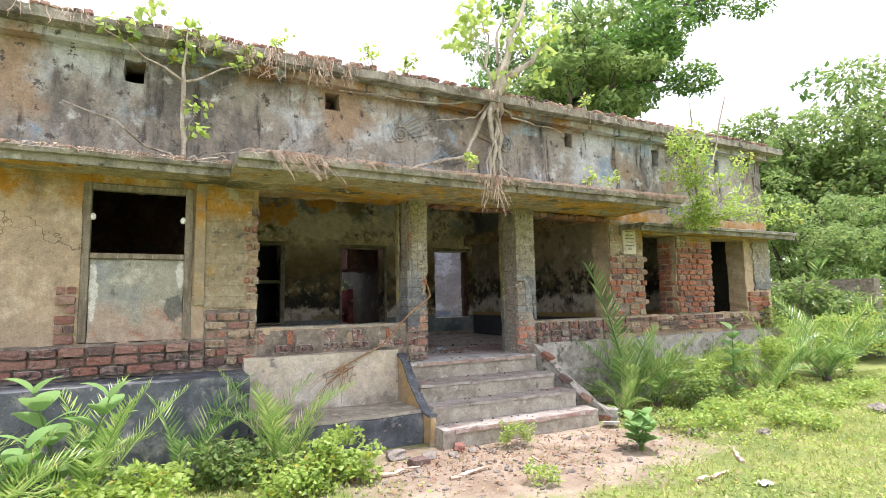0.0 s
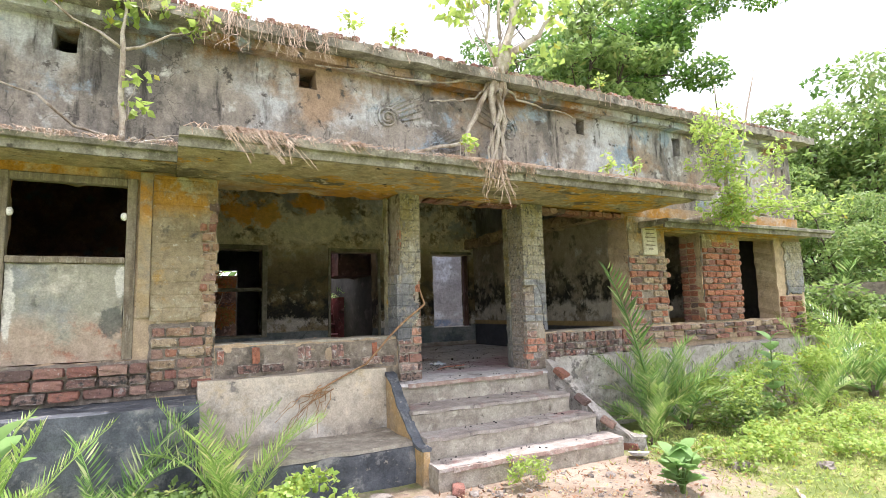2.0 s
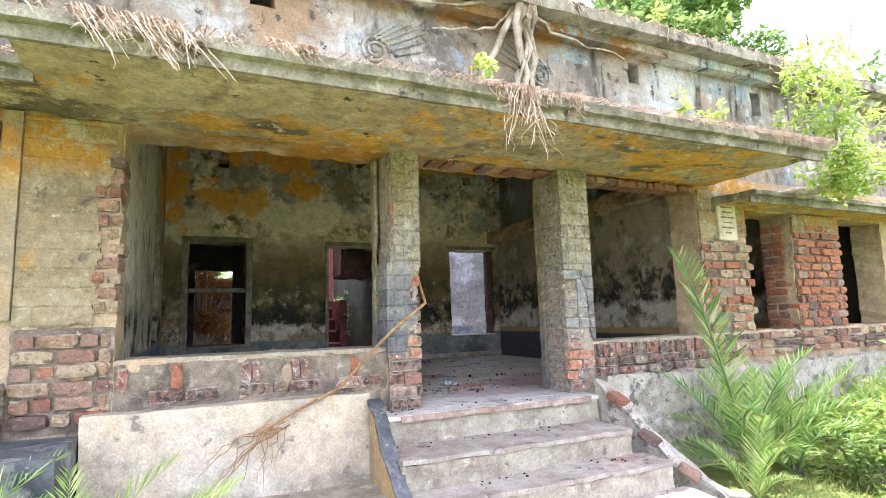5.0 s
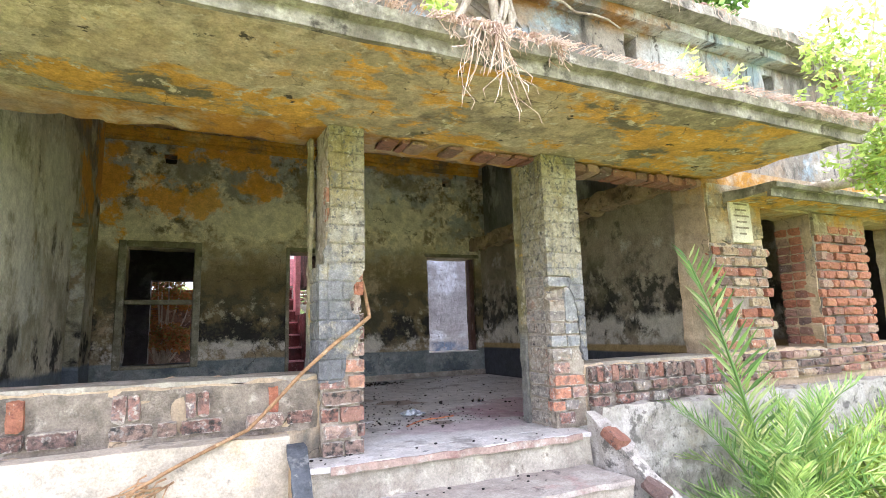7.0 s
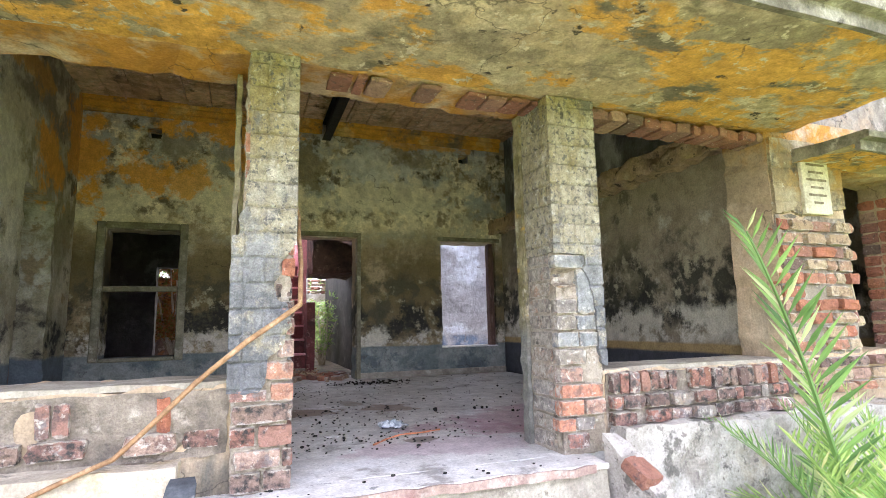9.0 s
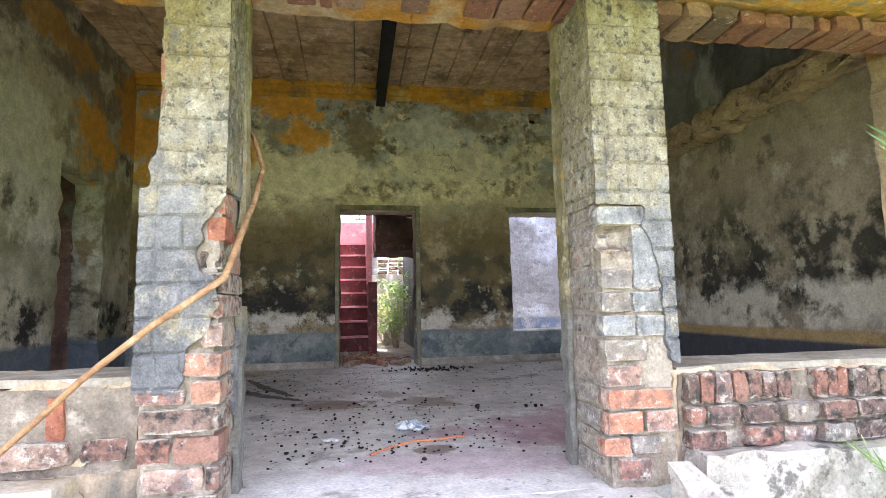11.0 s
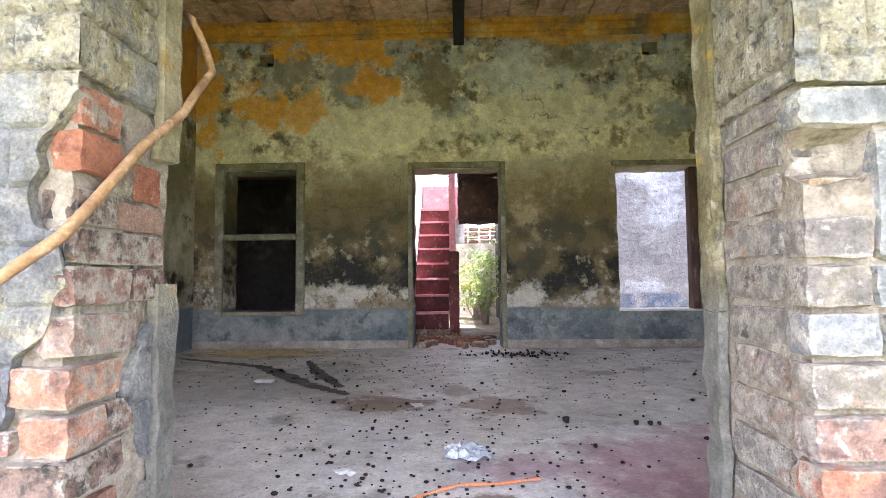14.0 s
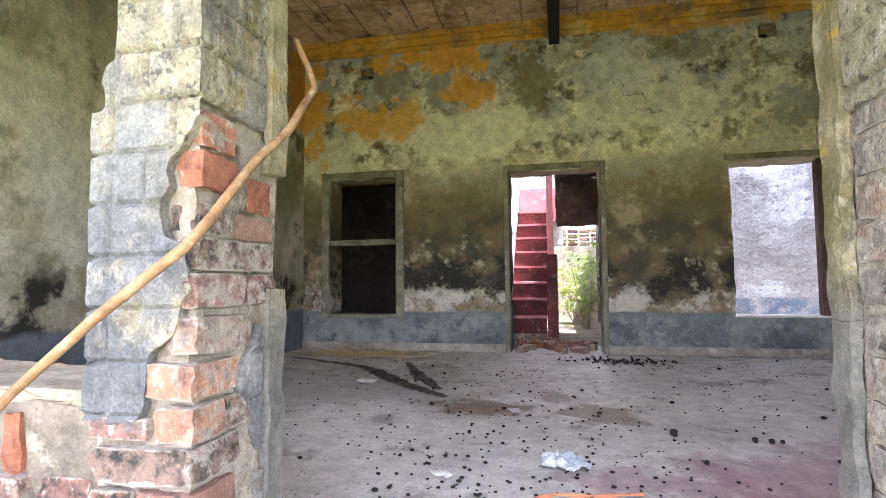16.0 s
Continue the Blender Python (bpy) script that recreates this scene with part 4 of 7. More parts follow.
# ---- ground ----
def ground_z(x, y):
    d = max(0.0, min(1.0, (4.6 - y) / 4))
    return noise.noise(Vector((x * 0.5, y * 0.5, 0))) * 0.05 * d + noise.noise(Vector((x * 2.3, y * 2.3, 4))) * 0.012 - 0.01 + 0.03 * max(0, min(1, (x - 6) / 6))


def on_earth(x, y):
    """How bare the ground is, 0 to 1."""
    v = 1.25 - math.hypot((x - 3.4) / 1.9, (y - 4.2) / 1.15) + noise.noise(Vector((x * 1.3, y * 1.3, 7))) * 0.5
    return max(0.0, min(1.0, v * 2.2))


def grid_lines(lo, hi, near_lo, near_hi, fine, coarse):
    out, v = [], lo
    while v < hi:
        out.append(v)
        v += fine if near_lo <= v < near_hi else (coarse if v > near_hi + 6 or v < near_lo - 6 else 0.6)
    return out + [hi]


gx = grid_lines(-400, 400, -3, 12, 0.12, 25)
gy = grid_lines(-400, 400, -3, 6.3, 0.12, 25)
verts, faces, kinds = [], [], []
for yv in gy:
    for xv in gx:
        verts.append((xv, yv, ground_z(xv, yv)))
for j in range(len(gy) - 1):
    for i in range(len(gx) - 1):
        a = j * len(gx) + i
        faces.append((a, a + 1, a + len(gx) + 1, a + len(gx)))
ground = raw("ground", verts, faces, M["earth"], smooth=True)
tagged(ground, "sandy earth and yellow-green turf in front of the ruin", "ground", kind="structure")
# turf and bare earth as one ground material, mixed by place
m, t, p = nodes_of("turf_and_earth")
co = t.nodes.new("ShaderNodeNewGeometry").outputs["Position"]
sep = t.nodes.new("ShaderNodeSeparateXYZ")
t.links.new(co, sep.inputs[0])
dx = math_node(t, "DIVIDE", math_node(t, "SUBTRACT", sep.outputs[0], 3.5), 2.1)
dy = math_node(t, "DIVIDE", math_node(t, "SUBTRACT", sep.outputs[1], 4.3), 1.1)
r2 = math_node(t, "SQRT", math_node(t, "ADD", math_node(t, "MULTIPLY", dx, dx), math_node(t, "MULTIPLY", dy, dy)))
edge = math_node(t, "ADD", r2, math_node(t, "MULTIPLY", math_node(t, "SUBTRACT", noise_of(t, co, 2.2, 7, 0.7), 0.5), 1.5))
bare = mixc(t, step_of(t, noise_of(t, co, 2.0, 8, 0.7, 3), 0.35, 0.65), (0.21, 0.15, 0.10), (0.39, 0.32, 0.245))
bare = mixc(t, step_of(t, noise_of(t, co, 9.0, 6, 0.7, 8), 0.58, 0.66), bare, (0.17, 0.12, 0.09))
green = mixc(t, step_of(t, noise_of(t, co, 1.6, 8, 0.7, 5), 0.38, 0.62), (0.12, 0.165, 0.035), (0.26, 0.28, 0.08))
green = mixc(t, step_of(t, noise_of(t, co, 3.5, 7, 0.7, 13), 0.60, 0.68), green, (0.27, 0.20, 0.12))
t.links.new(mixc(t, step_of(t, edge, 1.15, 0.85), green, bare), p.inputs["Base Color"])
p.inputs["Roughness"].default_value = 0.95
b = t.nodes.new("ShaderNodeBump")
b.inputs["Distance"].default_value = 0.03
b.inputs["Strength"].default_value = 0.9
t.links.new(noise_of(t, co, 18, 8, 0.75, 2), b.inputs["Height"])
t.links.new(b.outputs[0], p.inputs["Normal"])
ground.data.materials.clear()
ground.data.materials.append(m)

# ---- behind the hall: courtyard walls, back room, stair ----
court = slab("floor_court", -4.0, 11.1, 11.902, 30.0, 0.3, 0.80, surface("damp_court_ground", (0.26, 0.22, 0.17), [((0.15, 0.13, 0.10), 2, 0.45, 0.6), ((0.16, 0.18, 0.07), 1.2, 0.54, 0.66)], bump=0.8), step=0.6, rough=0.02)
tagged(court, "damp earth and rubble of the back court", "ground", kind="structure")
# court wall carried up out of view to hold back skylight
wall_court = wall("wall_court", "x", 4.95, 11.0, 0.5, 5.6, 13.1, 13.4, [M["lilac"], M["lilac"]], label="lilac-white lime-washed court wall")
wall_back_room_e = wall("wall_back_room_east", "y", 11.5, 15.0, 0.5, 3.5, 3.38, 3.2, [M["white"], M["dark_room"]], label="wall between back room and stair")
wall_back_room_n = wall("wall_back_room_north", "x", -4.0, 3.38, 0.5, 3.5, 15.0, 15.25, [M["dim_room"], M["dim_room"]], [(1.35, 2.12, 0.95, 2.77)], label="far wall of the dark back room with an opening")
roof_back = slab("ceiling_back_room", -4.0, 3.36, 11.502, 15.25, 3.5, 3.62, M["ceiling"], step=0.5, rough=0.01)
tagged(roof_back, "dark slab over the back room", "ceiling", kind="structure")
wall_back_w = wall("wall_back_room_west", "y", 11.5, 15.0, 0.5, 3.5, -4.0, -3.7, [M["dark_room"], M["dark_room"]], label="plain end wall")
# added wall: its near-black side stands for the dark passage
wall_court_side = wall("wall_court_side", "y", 11.5, 16.5, 0.5, 3.4, 4.78, 4.94, [M["dark_room"], M["lilac"]], label="added near-black wall for the dark beside the stair")
# added roof slab, there only to shade the view through the far opening
sun_block = slab("ceiling_lean_to", -4.0, 3.38, 15.252, 19.0, 3.5, 3.62, M["ceiling"], step=0.6, rough=0.01)
tagged(sun_block, "added roof slab that keeps sun off behind the back room", "ceiling", kind="structure")
wall_lean_to = wall("wall_lean_to", "x", -4.0, 3.38, 0.5, 2.85, 18.2, 18.4, [M["brick_wall"], M["brick_wall"]], step=0.3, label="red-brown brick wall behind the back room")
wall_pink = wall("wall_stair_head", "x", 3.39, 4.1, 2.2, 4.6, 14.1, 14.3, [M["white"], M["white"]], [(3.68, 3.92, 3.2, 3.62)], label="white wall at the head of the stair")
pink = slab("wall_stair_dado", 3.40, 4.08, 14.06, 14.098, 2.6, 3.16, M["pink"], step=0.3, rough=0.004)
tagged(pink, "pink painted dado at the stair head", "wall", kind="structure")
bm = bmesh.new()
for i in range(4):
    add_box(bm, 3.68 + i * 0.08 - 0.008, 3.68 + i * 0.08 + 0.008, 14.16, 14.19, 3.2, 3.62)
for i in range(4):
    add_box(bm, 3.68, 3.92, 14.195, 14.21, 3.24 + i * 0.11, 3.26 + i * 0.11)
tagged(link("window_stair_grille", bm, M["wood"]), "small grille window at the stair head", "window", kind="structure")

stair = thing("red_staircase", "oxide red painted cement staircase with dusty treads", "staircase")
for i in range(8):
    yn, zt = 12.0 + 0.22 * i, 1.17 + 0.22 * i
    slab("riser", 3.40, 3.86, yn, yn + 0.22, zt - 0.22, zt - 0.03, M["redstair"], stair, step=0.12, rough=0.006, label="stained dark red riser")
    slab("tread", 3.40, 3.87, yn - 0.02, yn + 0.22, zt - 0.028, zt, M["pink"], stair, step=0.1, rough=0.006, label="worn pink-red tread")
slab("base", 3.40, 3.86, 11.98, 12.2, 0.79, 0.945, M["step"], stair, step=0.08, rough=0.015)
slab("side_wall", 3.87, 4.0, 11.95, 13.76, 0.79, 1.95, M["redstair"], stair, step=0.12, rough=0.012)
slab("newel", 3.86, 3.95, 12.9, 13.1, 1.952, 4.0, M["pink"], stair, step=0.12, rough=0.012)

M["landing_brown"] = surface("dark_red_brown_plaster", (0.105, 0.06, 0.048), [((0.05, 0.032, 0.028), 3, 0.45, 0.6), ((0.20, 0.13, 0.10), 7, 0.58, 0.66)], bump=0.9)
landing = slab("ceiling_landing", 4.005, 4.775, 12.4, 13.6, 2.46, 3.9, M["landing_brown"], step=0.08, rough=0.03, freq=6)
# unseen slab, added only to keep skylight out of the passage
passage_shade = slab("ceiling_passage", 4.005, 4.94, 11.51, 12.395, 3.0, 3.12, M["landing_brown"], step=0.2, rough=0.01)
tagged(passage_shade, "unseen slab added to shade the back passage", "ceiling", kind="structure")
tagged(landing, "dark red-brown landing block beside the stair", "ceiling", kind="structure")
yard_wall = wall("wall_yard", "x", 3.39, 6.0, 0.5, 2.35, 16.5, 16.8, [M["cream"], M["cream"]], label="old yard wall with bare bricks along its top")

# ---- bricks ----
brng = random.Random(11)
brick_meshes = {}


def brick_mesh(key, variant):
    """A worn brick of unit size."""
    if (key, variant) not in brick_meshes:
        bm = bmesh.new()
        bmesh.ops.create_cube(bm, size=1)
        bmesh.ops.subdivide_edges(bm, edges=bm.edges[:], cuts=2, use_grid_fill=True)
        for v in bm.verts:
            c = v.co.copy()
            corner = sum(1 for q in c if abs(q) > 0.49)
            n2 = noise.noise_vector(c * 2.1 + Vector((variant * 7.3, len(key) * 1.7, 0)))
            v.co = c * (1 - 0.05 * max(0, corner - 1)) + Vector((n2.x * 0.07, n2.y * 0.10, n2.z * 0.13))
        me = bpy.data.meshes.new("brick")
        bm.to_mesh(me)
        bm.free()
        me.materials.append(M[key])
        brick_meshes[key, variant] = me
    return brick_meshes[key, variant]


def piece(name, parent, key, x0, x1, y0, y1, z0, z1, tilt=0.0):
    """One brick or block as an object of its own."""
    ob = new(name, brick_mesh(key, brng.randrange(7)))
    ob.parent = parent
    ob.matrix_basis = Matrix.LocRotScale(((x0 + x1) / 2, (y0 + y1) / 2, (z0 + z1) / 2), Euler((brng.uniform(-1, 1) * 0.02, tilt + brng.uniform(-1, 1) * 0.012, brng.uniform(-1, 1) * 0.02)), (x1 - x0, y1 - y0, z1 - z0))
    return ob


def courses(parent, key, x0, x1, z0, z1, y0, depth, course=0.1, length=0.235, skip=0.0, ragged=0.0, keys=None, proud=0.028):
    """Courses of stretchers with broken bond between x0 and x1."""
    z, r = z0, 0
    while z + course * 0.7 <= z1:
        x = x0 + brng.uniform(-1, 1) * ragged
        end = x1 + brng.uniform(-1, 1) * ragged
        first = length * (0.5 if r % 2 else 1.0)
        while x < end - 0.04:
            w = min(first if first else length * brng.choice((0.5, 1, 1, 1)), end - x)
            if end - x - w < 0.06:
                w = end - x
            if brng.random() >= skip:
                d = brng.uniform(-0.5, 1) * proud + 0.012
                piece("brick", parent, (brng.choice(keys) if keys else key), x + 0.007, x + w - 0.007 - brng.uniform(0, 0.008), y0 - d, y0 + depth, z + 0.008 + brng.uniform(-0.004, 0.006), z + course - 0.009)
            x += w
            first = None
        z += course
        r += 1


def soldiers(parent, x0, x1, z0, z1, y0, depth, skip=0.25, keys=("brick", "brick_sooty", "brick_bright")):
    x = x0
    while x < x1 - 0.05:
        w = brng.uniform(0.062, 0.085)
        if brng.random() >= skip:
            piece("brick", parent, brng.choice(keys), x + 0.004, x + w - 0.004, y0 - brng.uniform(-0.008, 0.02), y0 + depth, z0 + brng.uniform(-0.01, 0.015), z1 - brng.uniform(0, 0.02), tilt=brng.uniform(-0.05, 0.05))
        else:
            x += brng.uniform(0.0, 0.06)
        x += w


B = FRONT
# parapets under the two front openings
soldiers(wall_front, 1.0, 2.90, 1.12, 1.29, B - 0.015, 0.12, 0.42, keys=("brick_pink", "brick_bright", "brick_sooty", "brick_pink"))
courses(wall_front, "brick_sooty", 0.95, 2.89, 1.03, 1.135, B, 0.1, skip=0.3, keys=("brick_sooty", "brick_sooty", "brick_pink"))
soldiers(wall_front, 5.07, 6.62, 1.135, 1.272, B - 0.02, 0.12, 0.05, keys=("brick_sooty", "brick_pink", "brick_sooty", "brick"))
courses(wall_front, "brick_tan", 5.075, 6.645, 2.90, 2.99, B + 0.05, 0.2, course=0.09, length=0.15, skip=0.06, keys=("brick",), proud=0.03)
courses(wall_front, "brick_tan", 3.22, 4.72, 2.955, 3.0, B + 0.06, 0.2, course=0.045, length=0.15, skip=0.25, keys=("brick",), proud=0.03)
courses(wall_front, "brick_sooty", 5.06, 6.66, 0.945, 1.14, B - 0.02, 0.12, course=0.096, length=0.18, skip=0.06, keys=("brick_sooty", "brick_sooty", "brick_pink", "brick_wash"), proud=0.04)
# pier beside the walled-up window
courses(wall_front, "brick_tan", 0.42, 0.97, 0.93, 1.55, B, 0.1, skip=0.06, keys=("brick_tan", "brick_tan", "brick"), ragged=0.01)
courses(wall_front, "brick_tan", 0.83, 1.0, 1.55, 2.75, B + 0.005, 0.3, length=0.17, skip=0.18, keys=("brick_tan", "brick_tan", "brick"), ragged=0.02)
# courses under the walled-up window
courses(wall_front, "brick", -2.2, 0.42, 0.92, 1.22, 6.13, 0.15, skip=0.04, keys=("brick", "brick", "brick_sooty"), proud=0.05)
courses(wall_front, "brick", -0.98, -0.79, 1.24, 1.85, B, 0.1, length=0.19, skip=0.1)
# brick piers of the side rooms
courses(wall_front, "brick_tan", 6.67, 7.44, 1.32, 2.32, B, 0.12, skip=0.04, keys=("brick_tan", "brick", "brick_tan", "brick_bright"), ragged=0.035, proud=0.025)
courses(wall_front, "brick_bright", 8.29, 9.25, 1.32, 2.62, B - 0.01, 0.14, skip=0.0, keys=("brick_bright", "brick_bright", "brick"), ragged=0.03, length=0.2, proud=0.03)
courses(wall_front, "brick_bright", 10.32, 10.98, 1.3, 1.7, B, 0.12, keys=("brick_bright", "brick"), ragged=0.02)
courses(wall_front, "brick", 6.67, 10.98, 1.02, 1.29, B - 0.02, 0.12, course=0.09, skip=0.05, keys=("brick", "brick_sooty", "brick_tan"))
# reveal bricks on the side of the brick pier
for k in range(13):
    for q in range(2):
        piece("brick", wall_front, brng.choice(("brick_bright", "brick")), 8.262, 8.40, 6.37 + q * 0.15, 6.37 + q * 0.15 + 0.14, 1.327 + k * 0.1, 1.413 + k * 0.1)
for zz in (1.5, 2.02, 2.24):
    piece("brick", wall_front, "brick_tan", 7.38, 7.56, 6.28, 6.39, zz, zz + 0.085)

# rough mortar faces between the bricks
for nm, a, b2, z0, z1, yy in (("wall_front_parapet", 0.985, 2.905, 1.0, 1.30, 6.262), ("wall_front_parapet_east", 5.055, 6.645, 0.94, 1.262, 6.262), ("wall_front_pier_foot", 0.41, 0.98, 0.89, 1.56, 6.264), ("wall_front_pier_base", -4.0, 0.41, 0.885, 1.235, 6.17), ("wall_front_pier_east", 6.66, 7.44, 1.305, 2.35, 6.264), ("wall_front_pier_brick", 8.29, 9.25, 1.305, 2.70, 6.262)):
    f = slab(nm, a, b2, yy, yy + 0.03, z0, z1, M["mortar"], step=0.035, rough=0.014, freq=11)
    tagged(f, "rough sooty mortar with broken plaster", "wall", kind="structure")
# near-black backings stand for the shade inside the vent holes
for x, z in ((1.78, 4.17), (6.21, 4.21)):
    f = slab("vent_hole_back", x - 0.12, x + 0.12, 11.40, 11.49, z - 0.1, z + 0.1, M["dark_room"], step=0.1, rough=0.0)
    tagged(f, "near-black backing for the shade inside a vent hole", "wall", kind="structure")

for x, y, z, a in CHEEK_BRICKS:
    ob = new("brick", brick_mesh("brick", brng.randrange(7)))
    ob.parent = broken_cheek
    ob.matrix_basis = Matrix.LocRotScale((x, y, z), Euler((0.5, 0.1, a)), (0.15, 0.17, 0.075))

# sills of the openings
for a, b2, z in ((0.99, 2.90, 1.305), (5.06, 6.64, 1.262)):
    s = slab("window_sill", a, b2, 6.275, 6.66, z, z + 0.03, M["step"], step=0.07, rough=0.01)
    tagged(s, "rough cement sill on the brick parapet", "sill", kind="structure")

# loose bricks along the parapet
for k in range(150):
    x = -3.0 + k * 0.094
    if brng.random() < 0.82:
        piece("brick", parapet, brng.choice(("brick", "brick_sooty", "brick_tan")), x, x + 0.088, 6.09 + brng.uniform(-0.02, 0.02), 6.3, 4.71, 4.765 + brng.uniform(-0.02, 0.012))


# ---- entrance columns ----
M["facade_jamb"] = surface("mossy_jamb_plaster", (0.34, 0.30, 0.20), [((0.20, 0.175, 0.09), 4, 0.45, 0.6), ((0.46, 0.42, 0.32), 9, 0.56, 0.65), ((0.06, 0.058, 0.05), 5, 0.57, 0.64, 4, (1, 1, 0.3)), ((0.40, 0.27, 0.08), 6, 0.60, 0.66, 14)], bands=[((0.19, 0.187, 0.17), 0.0, 1.58, 0.1, 4, 0.3)], bands_last=True, bump=1.0, mottle=0.35)
rough_bricks = {}


def rough_brick(key, variant):
    """A chipped brick with a hacked face."""
    if (key, variant) not in rough_bricks:
        bm = bmesh.new()
        bmesh.ops.create_cube(bm, size=1)
        bmesh.ops.subdivide_edges(bm, edges=bm.edges[:], cuts=3, use_grid_fill=True)
        for v in bm.verts:
            c = v.co.copy()
            corner = sum(1 for q in c if abs(q) > 0.49)
            n2 = noise.noise_vector(c * 2.6 + Vector((variant * 7.3, len(key), 0)))
            v.co = c * (1 - 0.035 * max(0, corner - 1)) + Vector((n2.x * 0.05, n2.y * 0.07, n2.z * 0.09))
        me = bpy.data.meshes.new("brick")
        bm.to_mesh(me)
        bm.free()
        me.materials.append(M[key])
        rough_bricks[key, variant] = me
    return rough_bricks[key, variant]


def lerp_table(table, z):
    for (z0, v0), (z1, v1) in zip(table, table[1:]):
        if z0 <= z <= z1:
            return v0 + (v1 - v0) * (z - z0) / (z1 - z0)
    return table[0][1] if z < table[0][0] else table[-1][1]


def column(name, x0, x1, y0, y1, has_coat, bricks, breaks, notch, hollow, label):
    """A brick column under scored plaster. has_coat(face, along, z): whether the coat still holds there (faces f, l, r). bricks: (x from, x to, y from, y to, z from, z to, key);
    breaks: stretches of z where a jamb has gone, for the two sides; notch: (z, width) lost from the left edge above z; hollow: (x from, x to, z from, z to, depth) of a fallen brick."""
    core = slab(name, x0 + 0.024, x1 - 0.026, y0 + 0.030, y1 - 0.004, FL, 3.02, M["mortar_pale"], step=0.03, rough=0.014, freq=16)
    for v in core.data.vertices:
        if notch and v.co.z > notch[0] and v.co.x < x0 + 0.06:
            v.co.x += notch[1] + 0.012 * noise.noise(v.co * 23)
        if hollow and v.co.y < y0 + 0.06 and hollow[0] < v.co.x < hollow[1] and hollow[2] < v.co.z < hollow[3]:
            v.co.y += hollow[4]
    tagged(core, label, "column", kind="structure")
    for xa, xb, ya, yb, za, zb, key in bricks:
        ob = new("brick", rough_brick(key, brng.randrange(6)))
        ob.parent = core
        ob.matrix_basis = Matrix.LocRotScale(((xa + xb) / 2, (ya + yb) / 2, (za + zb) / 2), Euler((brng.uniform(-0.02, 0.02), brng.uniform(-0.02, 0.02), brng.uniform(-0.02, 0.02))), (xb - xa, yb - ya, zb - za))
    # the coat itself: a fine net with scored joints and broken edges
    bm = bmesh.new()
    d = 0.0115
    nz = int((2.995 - FL) / d)
    for face, a0, a1 in (("f", x0, x1), ("l", y0, y1 - 0.10), ("r", y0, y1 - 0.10)):
        na = max(2, int((a1 - a0) / d))
        da = (a1 - a0) / na
        grid = {}

        def co(i, k, a0=a0, da=da, face=face):
            a, z = a0 + da * i, FL + d * k
            c = (k + 3) // 11
            groove = 0.0
            if (k + 3) % 11 == 0:
                groove = 0.012
            joint = (0.055, 0.235) if c % 2 else (0.065, 0.15)
            for q in joint:
                if abs((a - a0) - q) < da * 0.6:
                    groove = 0.009
            base = Vector((a, 0, z))
            out = noise.noise(Vector((a * 6, z * 6, 3))) * 0.006 + noise.noise(Vector((a * 31, z * 31, 8))) * 0.0025 - groove
            jag = noise.noise_vector(Vector((a * 40, z * 40, 5))) * 0.003
            if face == "f":
                return Vector((a + jag.x, y0 - out, z + jag.z))
            if face == "l":
                return Vector((x0 - out, a + jag.x, z + jag.z))
            return Vector((x1 + out, a + jag.x, z + jag.z))

        cells = set()
        for i in range(na):
            for k in range(nz):
                a, z = a0 + da * (i + 0.5), FL + d * (k + 0.5)
                w = noise.noise(Vector((a * 13, z * 13, 1))) * 0.022 + noise.noise(Vector((a * 40, z * 40, 2))) * 0.009
                if has_coat(face, a + w, z + w):
                    cells.add((i, k))

        def vert(i, k):
            if (i, k) not in grid:
                grid[i, k] = bm.verts.new(co(i, k))
            return grid[i, k]

        inward = {"f": Vector((0, 0.03, 0)), "l": Vector((0.03, 0, 0)), "r": Vector((-0.03, 0, 0))}[face]
        rim = {}

        def back(i, k):
            if (i, k) not in rim:
                rim[i, k] = bm.verts.new(co(i, k) + inward)
            return rim[i, k]

        for i, k in cells:
            bm.faces.new([vert(i, k), vert(i + 1, k), vert(i + 1, k + 1), vert(i, k + 1)])
            for di, dk, p, q in ((-1, 0, (0, 0), (0, 1)), (1, 0, (1, 1), (1, 0)), (0, -1, (1, 0), (0, 0)), (0, 1, (0, 1), (1, 1))):
                if (i + di, k + dk) not in cells and 0 <= i + di < na:
                    bm.faces.new([vert(i + p[0], k + p[1]), vert(i + q[0], k + q[1]), back(i + q[0], k + q[1]), back(i + p[0], k + p[1])])
        edge = list(rim) if rim else []
        for _ in range(3):
            moved = {}
            for i, k in edge:
                near = [grid[q] for q in ((i - 1, k), (i + 1, k), (i, k - 1), (i, k + 1)) if q in rim]
                if len(near) >= 2 and 0 < i < na:
                    moved[i, k] = sum((v.co for v in near), Vector()) / len(near)
            for key, c in moved.items():
                new_co = grid[key].co.lerp(c, 0.6)
                rim[key].co += new_co - grid[key].co
                grid[key].co = new_co
    bmesh.ops.recalc_face_normals(bm, faces=bm.faces)
    part("plaster_coat", bm, M["coat"], core, "scored plaster coat with broken edges")
    for x, s in ((x0, -1), (x1, 1)):
        gap = breaks[0 if s < 0 else 1]
        for za, zb in ((FL + 0.002, gap[0]), (gap[1], 2.99)):
            slab("jamb", min(x - s * 0.02, x + s * 0.008), max(x - s * 0.02, x + s * 0.008), y1 - 0.085, y1 + 0.004, za, zb, M["facade_jamb"], core, step=0.03, rough=0.012, freq=11)
    return core


